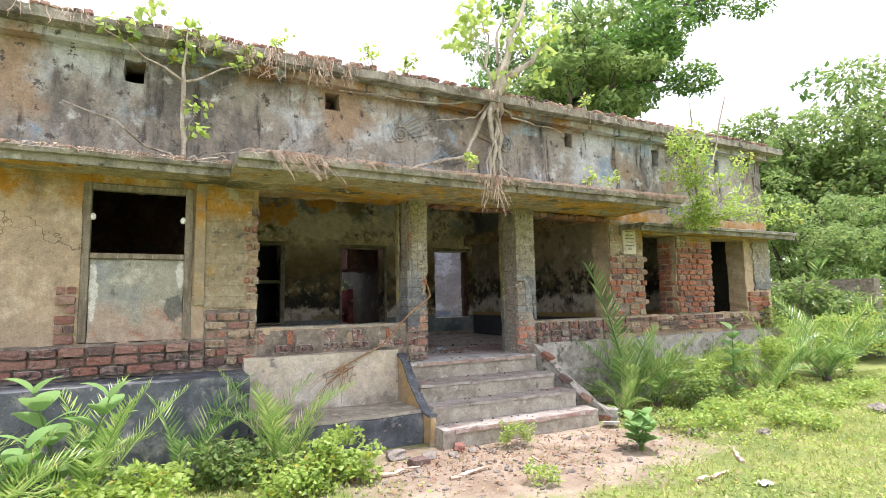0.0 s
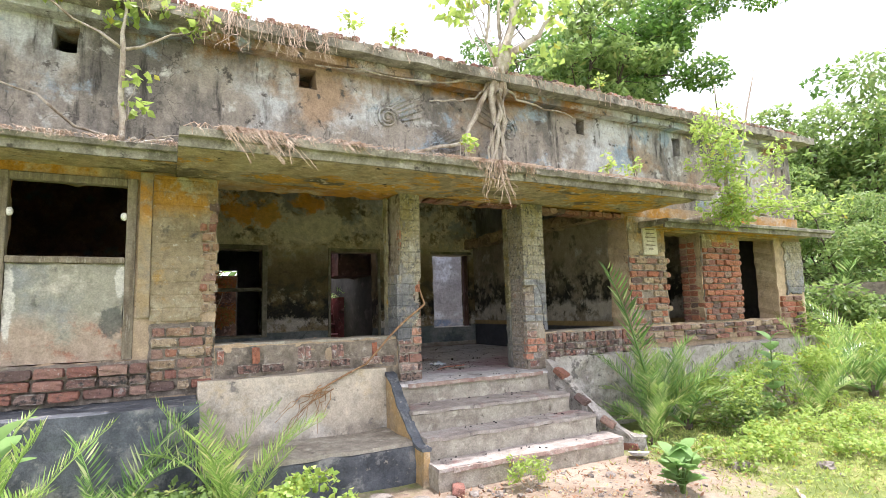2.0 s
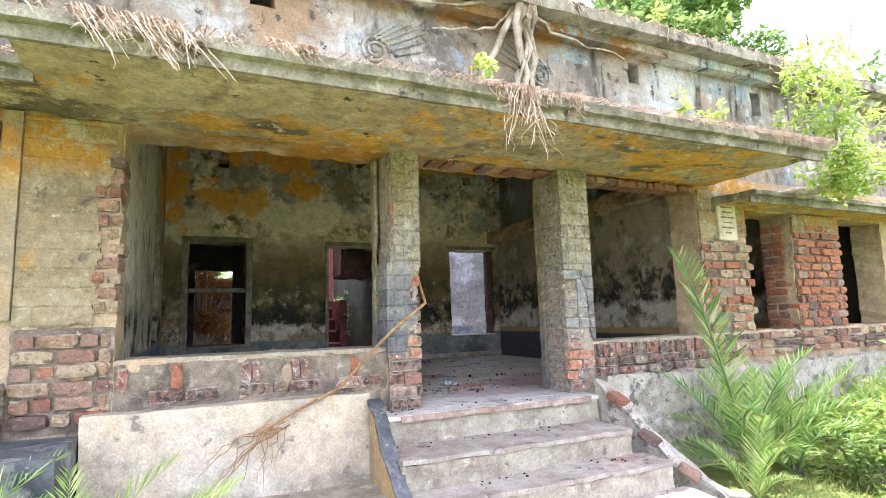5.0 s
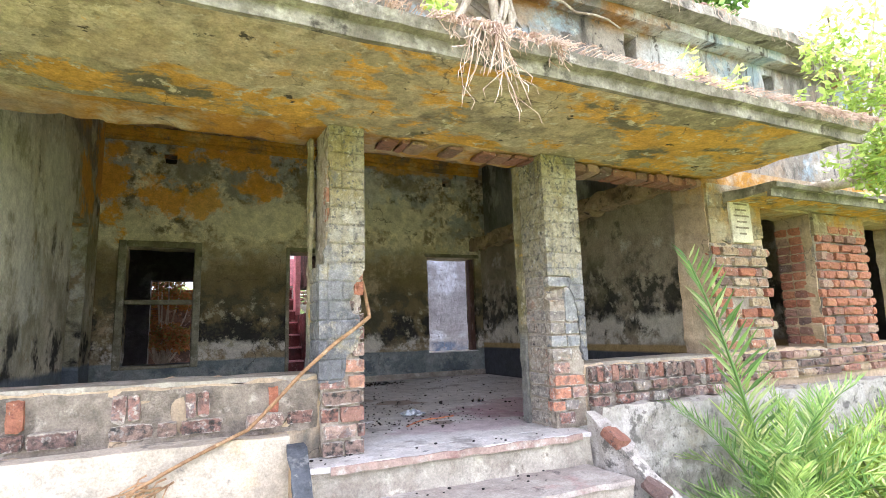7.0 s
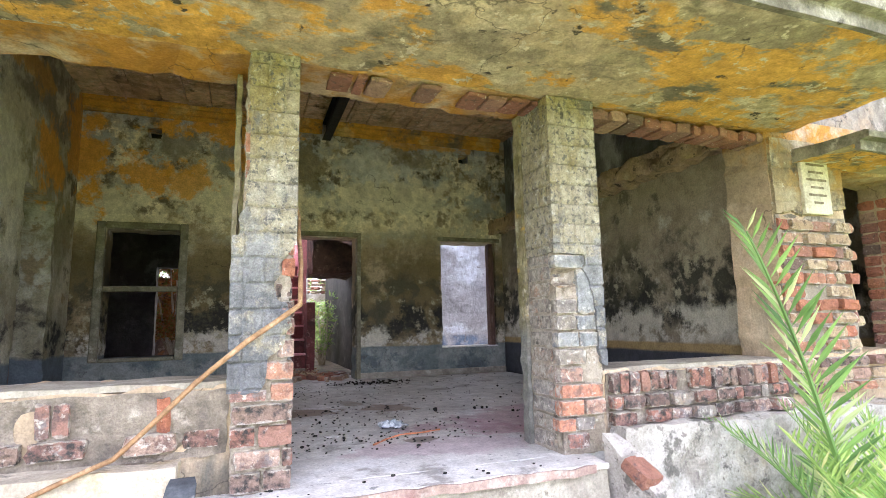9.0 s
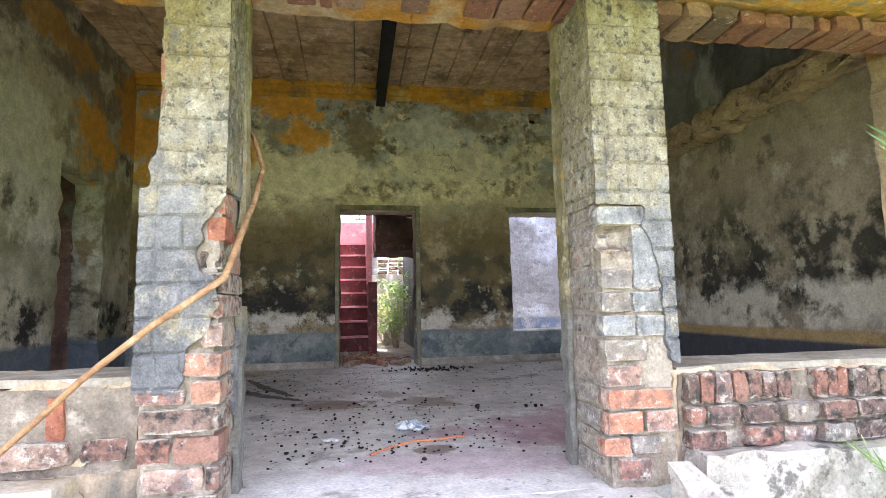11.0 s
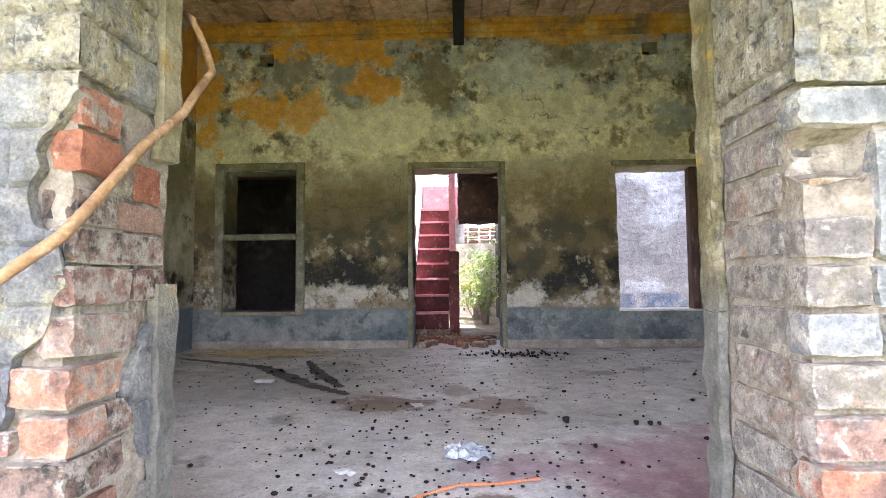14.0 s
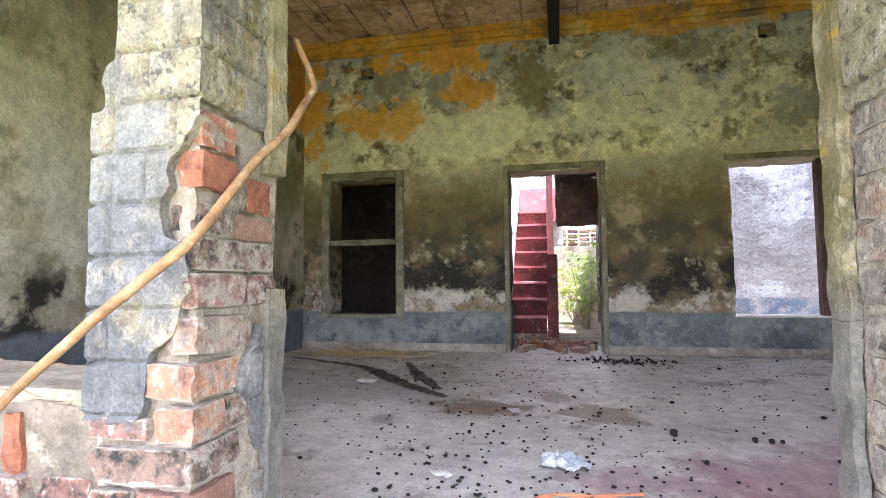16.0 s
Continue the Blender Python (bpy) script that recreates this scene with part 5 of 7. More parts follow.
WEST_EDGE = ((1.27, 3.05), (1.30, 3.06), (1.44, 3.08), (1.48, 3.14), (1.54, 3.165), (1.64, 3.185), (1.69, 3.18), (1.72, 3.11), (1.80, 3.105), (1.84, 3.13), (1.88, 3.115), (1.93, 3.155), (1.98, 3.19), (2.03, 3.21), (2.04, 3.4), (3.2, 3.4))
WEST_SIDE = ((0.8, 6.50), (1.20, 6.48), (1.25, 6.44), (1.32, 6.385), (1.40, 6.42), (1.57, 6.55), (1.58, 6.7))
EAST_EDGE = ((1.30, 5.03), (1.33, 5.005), (1.45, 4.985), (1.60, 4.98), (1.74, 4.965), (1.84, 4.95), (1.90, 4.915), (1.99, 4.905), (2.0, 4.5))


def west_coat(face, a, z):
    if face == "f":
        left = 2.962 if z > 2.155 else (2.934 if z > 2.03 else 2.8)
        return z > 1.28 and left < a < lerp_table(WEST_EDGE, z)
    if face == "r":
        return z > 2.045 or (z < 1.57 and a > lerp_table(WEST_SIDE, z))
    return 1.3 < z < 2.03


def east_coat(face, a, z):
    if face == "f":
        return z > 2.0 or (z > 1.31 and a > lerp_table(EAST_EDGE, z))
    if face == "l":
        return z > 2.0
    return z > 1.33


# bricks laid bare: from and to along x, y and z
WC, WF = 3.201, 6.206
WEST_BRICKS = [
    (3.165, WC - 0.004, WF + 0.02, 6.36, 1.935, 2.025, "brick_salmon"), (3.135, WC, WF + 0.012, 6.37, 1.835, 1.925, "brick_bright"), (3.11, WC - 0.012, WF + 0.022, 6.37, 1.725, 1.80, "brick_sooty"),
    (3.12, WC - 0.02, 6.44, 6.56, 1.80, 1.90, "brick_bright"), (3.12, WC - 0.01, 6.385, 6.56, 1.722, 1.79, "brick"), (3.14, WC, WF, 6.56, 1.637, 1.712, "brick_sooty"), (3.14, WC, WF, 6.41, 1.545, 1.628, "brick_pink"),
    (3.14, WC, 6.42, 6.56, 1.545, 1.628, "brick_sooty"), (3.12, WC, WF, 6.44, 1.432, 1.525, "brick_pink"), (3.065, WC, WF - 0.004, 6.38, 1.333, 1.418, "brick_salmon"), (3.095, WC, WF - 0.004, 6.33, 1.236, 1.318, "brick_salmon"),
    (3.10, WC - 0.004, 6.34, 6.44, 1.236, 1.318, "brick_sooty"), (2.91, 3.078, WF, 6.30, 1.236, 1.288, "brick_pink"), (2.925, WC, WF - 0.006, 6.40, 1.138, 1.222, "brick_sooty"), (2.92, 3.03, WF, 6.34, 1.030, 1.12, "brick_sooty"), (3.045, WC, WF, 6.38, 1.030, 1.12, "brick"),
    (2.94, 3.15, WF, 6.34, 0.93, 1.014, "brick_pink"), (3.155, WC, WF, 6.40, 0.93, 1.014, "brick_sooty"), (2.93, 3.06, WF, 6.34, 0.828, 0.915, "brick_sooty"), (3.075, WC, WF, 6.38, 0.828, 0.915, "brick_sooty"),
    (2.945, 3.10, WF + 0.02, 6.32, 2.06, 2.145, "brick_tan"), (2.948, 3.08, WF + 0.02, 6.32, 2.20, 2.30, "brick_tan"), (2.95, 3.08, WF + 0.02, 6.32, 2.32, 2.42, "brick_tan"), (2.945, 3.08, WF + 0.02, 6.32, 2.45, 2.57, "brick_tan"), (2.95, 3.08, WF + 0.02, 6.32, 2.60, 2.72, "brick_tan"),
]
EL, EF = 4.706, 6.214
EAST_BRICKS = [(EL, 4.93, EF + 0.004, 6.29, 1.905, 1.985, "block_grey"), (EL + 0.03, 4.855, EF + 0.035, 6.29, 1.735, 1.80, "brick_tan"), (EL + 0.005, 4.85, EF + 0.006, 6.29, 1.632, 1.715, "brick_wash"), (4.86, 5.0, EF + 0.008, 6.29, 1.63, 1.895, "block_grey"),
    (EL, 4.838, EF, 6.29, 1.530, 1.618, "brick_wash"), (4.85, 5.0, EF + 0.008, 6.29, 1.530, 1.618, "block_grey"), (EL, 4.85, EF, 6.29, 1.430, 1.518, "block_grey"), (4.862, 5.01, EF + 0.008, 6.29, 1.430, 1.518, "block_grey"), (EL, 4.90, EF, 6.29, 1.328, 1.418, "brick_wash"),
    (EL + 0.004, 4.868, EF, 6.29, 1.226, 1.314, "brick_pink"), (4.91, 5.02, EF + 0.02, 6.29, 1.235, 1.40, "mortar_pale"), (EL, 5.005, EF - 0.006, 6.29, 1.136, 1.214, "brick_salmon"), (EL, 4.862, EF - 0.004, 6.29, 1.037, 1.124, "brick_salmon"),
    (4.875, 5.015, EF - 0.004, 6.29, 1.037, 1.124, "brick_pink"), (EL - 0.02, 4.80, EF, 6.29, 0.95, 1.022, "brick_salmon"), (4.815, 4.94, EF + 0.008, 6.29, 0.95, 1.022, "brick_wash"), (4.75, 4.89, EF, 6.29, 0.85, 0.935, "brick_pink")]
EAST_BRICKS += [(EL + 0.006, 4.82, 6.305, 6.55, 0.84 + 0.1 * k, 0.925 + 0.1 * k, "brick_wash") for k in range(12)]

column_1 = column("column_1", 2.90, 3.205, 6.20, 6.59, west_coat, WEST_BRICKS, ((1.5, 1.502), (1.585, 1.925)), (2.05, 0.03), None, "brick column with scored grey plaster fallen from its corner")
column_2 = column("column_2", 4.70, 5.045, 6.21, 6.65, east_coat, EAST_BRICKS, ((1.5, 1.502), (1.5, 1.502)), None, (4.72, 4.85, 1.80, 1.90, 0.06), "brick column with mossy pale scored plaster")


def coat_panel(name, x0, x1, z0, z1, y0, has, material, label, course=0.12):
    """A front coat of plaster with scored joints and a broken outline."""
    bm = bmesh.new()
    d = 0.014
    na, nz = int((x1 - x0) / d), int((z1 - z0) / d)
    grid = {}
    per = round(course / d)

    def co(i, k, deep=0.0):
        a, z = x0 + d * i, z0 + d * k
        g = 0.007 if k % per == 0 else 0.0
        for q in ((0.10, 0.32, 0.54) if (k // per) % 2 else (0.21, 0.43)):
            if abs(a - x0 - q) < d * 0.6:
                g = 0.006
        out = noise.noise(Vector((a * 5, z * 5, 3))) * 0.008 + noise.noise(Vector((a * 25, z * 25, 8))) * 0.003 - g
        return Vector((a, y0 - out + deep, z)) + noise.noise_vector(Vector((a * 35, z * 35, 5))) * 0.003

    cells = set()
    for i in range(na):
        for k in range(nz):
            a, z = x0 + d * (i + 0.5), z0 + d * (k + 0.5)
            w = noise.noise(Vector((a * 9, z * 9, 1))) * 0.05 + noise.noise(Vector((a * 30, z * 30, 2))) * 0.015
            if has(a + w, z + w):
                cells.add((i, k))
    for i, k in cells:
        q = [(i, k), (i + 1, k), (i + 1, k + 1), (i, k + 1)]
        for c in q:
            if c not in grid:
                grid[c] = bm.verts.new(co(*c))
        bm.faces.new([grid[c] for c in q])
        for (di, dk), (p, r) in zip(((0, -1), (1, 0), (0, 1), (-1, 0)), ((0, 1), (1, 2), (2, 3), (3, 0))):
            if (i + di, k + dk) not in cells:
                bm.faces.new([grid[q[p]], grid[q[r]], bm.verts.new(co(*q[r], 0.035)), bm.verts.new(co(*q[p], 0.035))])
    bmesh.ops.recalc_face_normals(bm, faces=bm.faces)
    return tagged(link(name, bm, material), label, "wall", kind="structure")


coat_panel("wall_front_pier_coat", 0.41, 0.98, 1.45, 2.99, 6.242, lambda a, z: z > 1.58 and a < 0.86 + 0.12 * max(0.0, z - 2.45) / 0.3, M["tancoat"], "tan scored plaster on the pier, broken at its edges")
coat_panel("wall_front_end_coat", 10.5, 11.09, 1.6, 2.70, 6.242, lambda a, z: z > 1.74 and a > 10.56, M["coat"], "whitish scored plaster on the end pier")
coat_panel("wall_front_plaque_coat", 6.66, 7.44, 2.2, 2.95, 6.242, lambda a, z: z > 2.36 + 0.25 * max(0, a - 7.2), M["tancoat"], "tan scored plaster round the plaque")
coat_panel("wall_front_brick_coat", 8.29, 9.25, 2.4, 2.74, 6.228, lambda a, z: z > 2.50, M["tancoat"], "tan plaster over the brick pier")

# marble plaque with worn lines of writing on the pier
plaque = thing("wall_plaque", "cream marble plaque with worn writing on the pier", "plaque")
bm = bmesh.new()
add_box(bm, 6.94, 7.24, 6.215, 6.25, 2.36, 2.82, bevel=0.006)
part("slab", bm, M["plaque"], plaque)
bm = bmesh.new()
for i in range(6):
    w = (0.20, 0.16, 0.22, 0.14, 0.2, 0.1)[i]
    add_box(bm, 7.09 - w / 2, 7.09 + w / 2, 6.212, 6.2145, 2.74 - i * 0.06, 2.758 - i * 0.06)
part("writing", bm, M["wood"], plaque, "faded grey lines of writing")

# ---- walled-up window ----
win = thing("window_1", "weathered grey wooden window frame, lower half walled up", "window")
win["kind"] = "structure"
bm = bmesh.new()
for a in ((-0.775, -0.70, 6.235, 6.34, 1.245, 2.935), (0.195, 0.28, 6.235, 6.34, 1.245, 2.935), (-0.698, 0.193, 6.24, 6.335, 2.86, 2.932), (-0.698, 0.193, 6.24, 6.335, 2.125, 2.185)):
    add_box(bm, *a, bevel=0.008, rough=0.004)
part("window_frame", bm, M["wood"], win)
slab("infill_panel", -0.698, 0.193, 6.28, 6.40, 1.245, 2.12, M["panel"], win, step=0.019, rough=0.012, freq=5, label="uneven grey-green plaster over brick infill")
for v in win.children[-1].data.vertices:
    x, y, z = v.co
    if y < 6.31 and z < 1.95:
        row = (z - 1.245) / 0.095
        joint = row % 1 < 0.22 or ((x + 0.06 * (int(row) % 2) * 2) / 0.24) % 1 < 0.09
        thin = max(0.0, min(1.0, (1.9 - z) / 0.4 + noise.noise(v.co * 4)))
        v.co.y += (0.016 if joint else -0.004) * thin
bm = bmesh.new()
for x in (-0.685, 0.175):
    bmesh.ops.create_icosphere(bm, subdivisions=2, radius=0.032, matrix=Matrix.Translation((x, 6.26, 2.57)) @ Matrix.Diagonal((1, 0.7, 1.25, 1)))
part("catch", bm, M["white"], win, "white knobs on the frame")
strip = slab("trim_pilaster", 0.30, 0.405, 6.215, 6.262, 1.62, 3.0, M["ochre_strip"], step=0.07, rough=0.008)
tagged(strip, "tan and ochre plaster strip beside the window", "pilaster", kind="structure")

# ---- hall openings: frames ----
w2 = thing("window_2", "grey-green wooden window frame with a crossbar in the back wall", "window")
w2["kind"] = "structure"
bm = bmesh.new()
for a in ((1.20, 1.298, BACK - 0.035, BACK + 0.06, 1.19, 2.95), (2.142, 2.24, BACK - 0.035, BACK + 0.06, 1.19, 2.95), (1.30, 2.14, BACK - 0.035, BACK + 0.06, 2.862, 2.95), (1.30, 2.14, BACK - 0.035, BACK + 0.06, 1.19, 1.238), (1.30, 2.14, BACK + 0.0, BACK + 0.07, 2.06, 2.13)):
    add_box(bm, *a, bevel=0.01, rough=0.004)
part("window_frame", bm, M["frame_green"], w2)
d1 = thing("door_1", "brown wooden door frame without a door", "door frame")
d1["kind"] = "structure"
bm = bmesh.new()
for a in ((3.425, 3.478, BACK - 0.03, BACK + 0.1, FL + 0.002, 2.93), (4.482, 4.54, BACK - 0.03, BACK + 0.1, FL + 0.002, 2.93), (3.48, 4.48, BACK - 0.03, BACK + 0.1, 2.862, 2.93)):
    add_box(bm, *a, bevel=0.008, rough=0.003)
part("door_frame", bm, M["frame_green"], d1)
w3 = thing("window_3", "bare window opening with a dark splintered wooden jamb", "window")
w3["kind"] = "structure"
bm = bmesh.new()
add_box(bm, 6.62, 6.715, BACK + 0.04, BACK + 0.16, 1.225, 2.845, bevel=0.01, rough=0.01)
part("jamb", bm, M["wood_dark"], w3)
bm = bmesh.new()
add_box(bm, 5.74, 6.80, BACK - 0.03, BACK - 0.003, 2.86, 2.92, bevel=0.01, rough=0.004)
part("head_trim", bm, M["frame_green"], w3)
slab("window_sill", 5.79, 6.72, BACK - 0.02, BACK + 0.34, 1.222, 1.24, M["white"], w3, step=0.08, rough=0.004)

# ---- relief ornaments on the upper wall ----
def curl(cx, cz, r0, turns, flip):
    bm = bmesh.new()
    pts = [(cx + flip * (r0 * (1 - 0.75 * i / 40)) * math.cos(2 * math.pi * turns * i / 40), 6.297, cz + (r0 * (1 - 0.75 * i / 40)) * math.sin(2 * math.pi * turns * i / 40)) for i in range(41)]
    tube(bm, pts, 0.014, 5)
    bmesh.ops.create_icosphere(bm, subdivisions=2, radius=0.03, matrix=Matrix.Translation((cx, 6.30, cz)))
    for k in range(8):
        a = radians(25 + 16 * k)
        tube(bm, [(cx + flip * (0.2 * math.cos(a)), 6.30, cz - 0.1 + 0.2 * math.sin(a)), (cx + flip * (0.5 + 0.06 * k) * math.cos(a * 0.7), 6.30, cz - 0.1 + 0.42 * math.sin(a))], [0.012, 0.007], 5)
    return tagged(link("trim_relief", bm, M["upper"]), "moulded plaster scroll relief", "relief", kind="structure")


curl(2.86, 3.94, 0.14, 2, 1)
curl(4.62, 4.0, 0.14, 2, -1)
curl(3.5, 3.62, 0.10, 1.5, 1)


# ---- plants ----
def leaf_cloud(name, places, size, material, parent, seed, droop=0.3, width=0.45, axis=None):
    """Many folded leaves in one mesh. places: array of points; each leaf is two triangles with a bent midrib."""
    r = np.random.default_rng(seed)
    n = len(places)
    p = np.asarray(places, dtype=float)
    d = r.normal(size=(n, 3))
    d[:, 2] = d[:, 2] * 0.6 - droop
    if axis is not None:
        d = d * 0.5 + axis
    d /= np.linalg.norm(d, axis=1)[:, None]
    side = np.cross(d, r.normal(size=(n, 3)) * 0.5 + np.array([0, 0, 1.0]))
    side /= np.linalg.norm(side, axis=1)[:, None] + 1e-9
    nrm = np.cross(side, d)
    L = (size * r.uniform(0.6, 1.35, n))[:, None]
    W = L * width * 0.5
    base, tip = p, p + d * L
    mid = p + d * L * 0.45 - nrm * L * 0.10
    v = np.stack([base, mid + side * W, tip, mid - side * W], axis=1).reshape(-1, 3)
    i = np.arange(n) * 4
    f = np.concatenate([np.stack([i, i + 1, i + 2], 1), np.stack([i, i + 2, i + 3], 1)])
    me = bpy.data.meshes.new(name)
    me.from_pydata(v.tolist(), [], f.tolist())
    me.materials.append(material)
    ob = new(name, me)
    ob.parent = parent
    return ob


def clumps(centres, radius, each, seed, flat=0.75):
    r = np.random.default_rng(seed)
    out = []
    for c in centres:
        q = r.normal(size=(each, 3))
        q /= np.linalg.norm(q, axis=1)[:, None]
        q *= (radius * r.uniform(0.35, 1.0, each) ** 0.6)[:, None]
        q[:, 2] *= flat
        out.append(q + np.asarray(c))
    return np.concatenate(out)


def frond_mesh(seed, length, pairs, leaf, arch, material):
    """A feather palm frond along +x, arching up and over."""
    r = random.Random(seed)
    bm = bmesh.new()
    pts = []
    for i in range(13):
        f = i / 12
        a = radians(80) - arch * f ** 1.3
        if i == 0:
            pts.append(Vector((0, 0, 0)))
        else:
            pts.append(pts[-1] + Vector((math.cos(a), 0.02 * math.sin(f * 5 + seed), math.sin(a))) * (length / 12))
    tube(bm, pts, [0.011 * (1 - 0.85 * i / 12) + 0.002 for i in range(13)], 4)
    for k in range(pairs):
        f = 0.16 + 0.84 * k / (pairs - 1)
        q = f * 12
        i = min(11, int(q))
        c = pts[i].lerp(pts[i + 1], q - i)
        d = (pts[i + 1] - pts[i]).normalized()
        up = Vector((0, 1, 0)).cross(d) * -1
        for s in (-1, 1):
            L = leaf * 0.92 * (0.45 + 0.75 * math.sin(math.pi * min(1, f * 0.86 + 0.08))) * r.uniform(0.85, 1.15)
            ang = radians(32 + 22 * (1 - f)) + r.uniform(-0.12, 0.12)
            w = (d * math.cos(ang) + Vector((0, s, 0)) * math.sin(ang) + up * r.uniform(0.25, 0.55)).normalized()
            tip = c + w * L - Vector((0, 0, 0.03 * L))
            across = w.cross(up).normalized() * 0.0115 * (L / 0.3) ** 0.5
            m1 = c + w * L * 0.4
            v = [bm.verts.new(x) for x in (c, m1 + across + up * 0.006, tip, m1 - across + up * 0.006)]
            bm.faces.new((v[0], v[1], v[2]))
            bm.faces.new((v[0], v[2], v[3]))
    me = bpy.data.meshes.new("frond")
    bm.to_mesh(me)
    bm.free()
    me.materials.append(material)
    return me


FROND_KINDS = ((1.5, 24, 0.29, 0.7), (1.3, 21, 0.27, 1.1), (1.7, 26, 0.30, 0.9), (1.1, 19, 0.25, 1.4), (1.4, 30, 0.22, 0.35))
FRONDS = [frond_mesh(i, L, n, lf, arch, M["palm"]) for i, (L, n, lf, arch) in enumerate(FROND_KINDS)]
# lit copies of the fronds, for palms that stand in sun
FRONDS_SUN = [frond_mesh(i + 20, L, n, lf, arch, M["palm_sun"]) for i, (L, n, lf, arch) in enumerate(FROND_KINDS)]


def palm(x, y, count, scale, seed, label, fronds=None, upright=0.0):
    r = random.Random(seed)
    z = ground_z(x, y) - 0.02
    ob = thing("date_palm", label, "palm", "young palms round the ruin", (x, y, z))
    bm = bmesh.new()
    tube(bm, [(0, 0, 0), (0, 0, 0.1 * scale), (0.01, 0, 0.2 * scale)], [0.06 * scale, 0.075 * scale, 0.04 * scale], 8)
    part("stem", bm, M["bark_dark"], ob, "short fibrous brown stem")
    for k in range(count):
        f = new("frond", r.choice(fronds or FRONDS))
        f.parent = ob
        yaw = k * 2.4 + r.uniform(-0.3, 0.3)
        s = scale * r.uniform(0.7, 1.1)
        tilt = r.uniform(0.0, 0.42) if k > count * 0.35 else r.uniform(-0.15, 0.15)
        if k % 5 == 4 and not upright:
            tilt = r.uniform(0.6, 0.95)
        tilt -= upright * 0.25
        f.matrix_basis = Matrix.LocRotScale((0.03 * math.cos(yaw), 0.03 * math.sin(yaw), 0.08 * scale), Euler((r.uniform(-0.2, 0.2), tilt, yaw)), (s, s, s))
    return ob


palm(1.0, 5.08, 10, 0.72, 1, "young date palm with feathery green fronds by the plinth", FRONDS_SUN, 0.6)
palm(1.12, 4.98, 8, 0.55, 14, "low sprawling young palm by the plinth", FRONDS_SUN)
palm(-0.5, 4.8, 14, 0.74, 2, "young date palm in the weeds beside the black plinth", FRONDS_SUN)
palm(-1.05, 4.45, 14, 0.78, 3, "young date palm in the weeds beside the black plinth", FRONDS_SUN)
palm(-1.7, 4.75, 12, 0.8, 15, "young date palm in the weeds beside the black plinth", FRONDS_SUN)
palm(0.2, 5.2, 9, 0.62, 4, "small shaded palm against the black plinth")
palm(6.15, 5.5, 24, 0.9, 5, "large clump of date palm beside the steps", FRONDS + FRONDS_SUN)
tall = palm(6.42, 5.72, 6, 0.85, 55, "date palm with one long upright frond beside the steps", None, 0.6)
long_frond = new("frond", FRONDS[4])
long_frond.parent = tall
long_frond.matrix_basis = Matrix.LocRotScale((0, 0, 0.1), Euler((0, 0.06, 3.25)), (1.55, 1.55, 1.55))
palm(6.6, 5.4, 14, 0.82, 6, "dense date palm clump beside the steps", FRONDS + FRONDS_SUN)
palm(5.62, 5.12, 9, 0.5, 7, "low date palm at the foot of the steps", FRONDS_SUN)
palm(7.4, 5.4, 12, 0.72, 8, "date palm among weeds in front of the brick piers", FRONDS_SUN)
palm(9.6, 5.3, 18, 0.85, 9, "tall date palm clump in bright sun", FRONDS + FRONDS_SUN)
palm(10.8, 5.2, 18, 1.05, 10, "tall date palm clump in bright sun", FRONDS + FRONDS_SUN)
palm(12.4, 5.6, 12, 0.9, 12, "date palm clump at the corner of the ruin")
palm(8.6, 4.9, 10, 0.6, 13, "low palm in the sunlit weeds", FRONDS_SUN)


def broad_plant(x, y, height, stems, leaf, seed, label):
    """A milkweed-like shrub: upright stems with opposite pairs of thick oval leaves."""
    r = random.Random(seed)
    ob = thing("broadleaf_shrub", label, "shrub", at=(x, y, ground_z(x, y) - 0.02))
    for s in range(stems):
        a = 2 * math.pi * s / stems + r.uniform(-0.4, 0.4)
        spread = 0.28 * height if stems > 1 else 0.05
        h = height * r.uniform(0.75, 1.0)
        top = Vector((math.cos(a) * spread, math.sin(a) * spread, h))
        bm = bmesh.new()
        tube(bm, [(0, 0, 0), top * 0.5 + Vector((0, 0, 0.05)), top], [0.014, 0.011, 0.006], 5)
        part("stem", bm, M["leaf_mid"], ob)
        n = max(3, round(h / 0.13))
        for k in range(n):
            f = (k + 1) / n
            c = top * f
            for side in (0, 1):
                yaw = a + k * 1.57 + side * math.pi + r.uniform(-0.25, 0.25)
                L = leaf * (1.15 - 0.45 * abs(f - 0.6)) * r.uniform(0.85, 1.1)
                rise = 0.35 + 0.75 * f
                bm = bmesh.new()
                rows = []
                for i in range(7):
                    q = i / 6
                    wd = 0.36 * L * math.sin(math.pi * min(0.98, q * 0.92 + 0.08)) ** 0.8
                    out = L * q * math.cos(rise * (1 - 0.5 * q))
                    up = L * q * math.sin(rise * (1 - 0.5 * q))
                    rows.append([bm.verts.new((out, wd, up + 0.10 * wd)), bm.verts.new((out, 0, up)), bm.verts.new((out, -wd, up + 0.10 * wd))])
                for p0, p1 in zip(rows, rows[1:]):
                    for j in range(2):
                        bm.faces.new([p0[j], p0[j + 1], p1[j + 1], p1[j]])
                bm.transform(Matrix.Translation(c) @ Matrix.Rotation(yaw, 4, "Z"))
                part("leaf", bm, M["broad"], ob, smooth=True)
    return ob


broad_plant(-0.62, 4.9, 0.98, 2, 0.27, 21, "broad-leaved milkweed shrub with pale waxy leaves")
broad_plant(-1.05, 4.5, 0.8, 2, 0.25, 22, "broad-leaved milkweed shrub with pale waxy leaves")
broad_plant(4.57, 3.86, 0.36, 5, 0.20, 23, "low milkweed shrub with thick bright leaves on the bare earth")
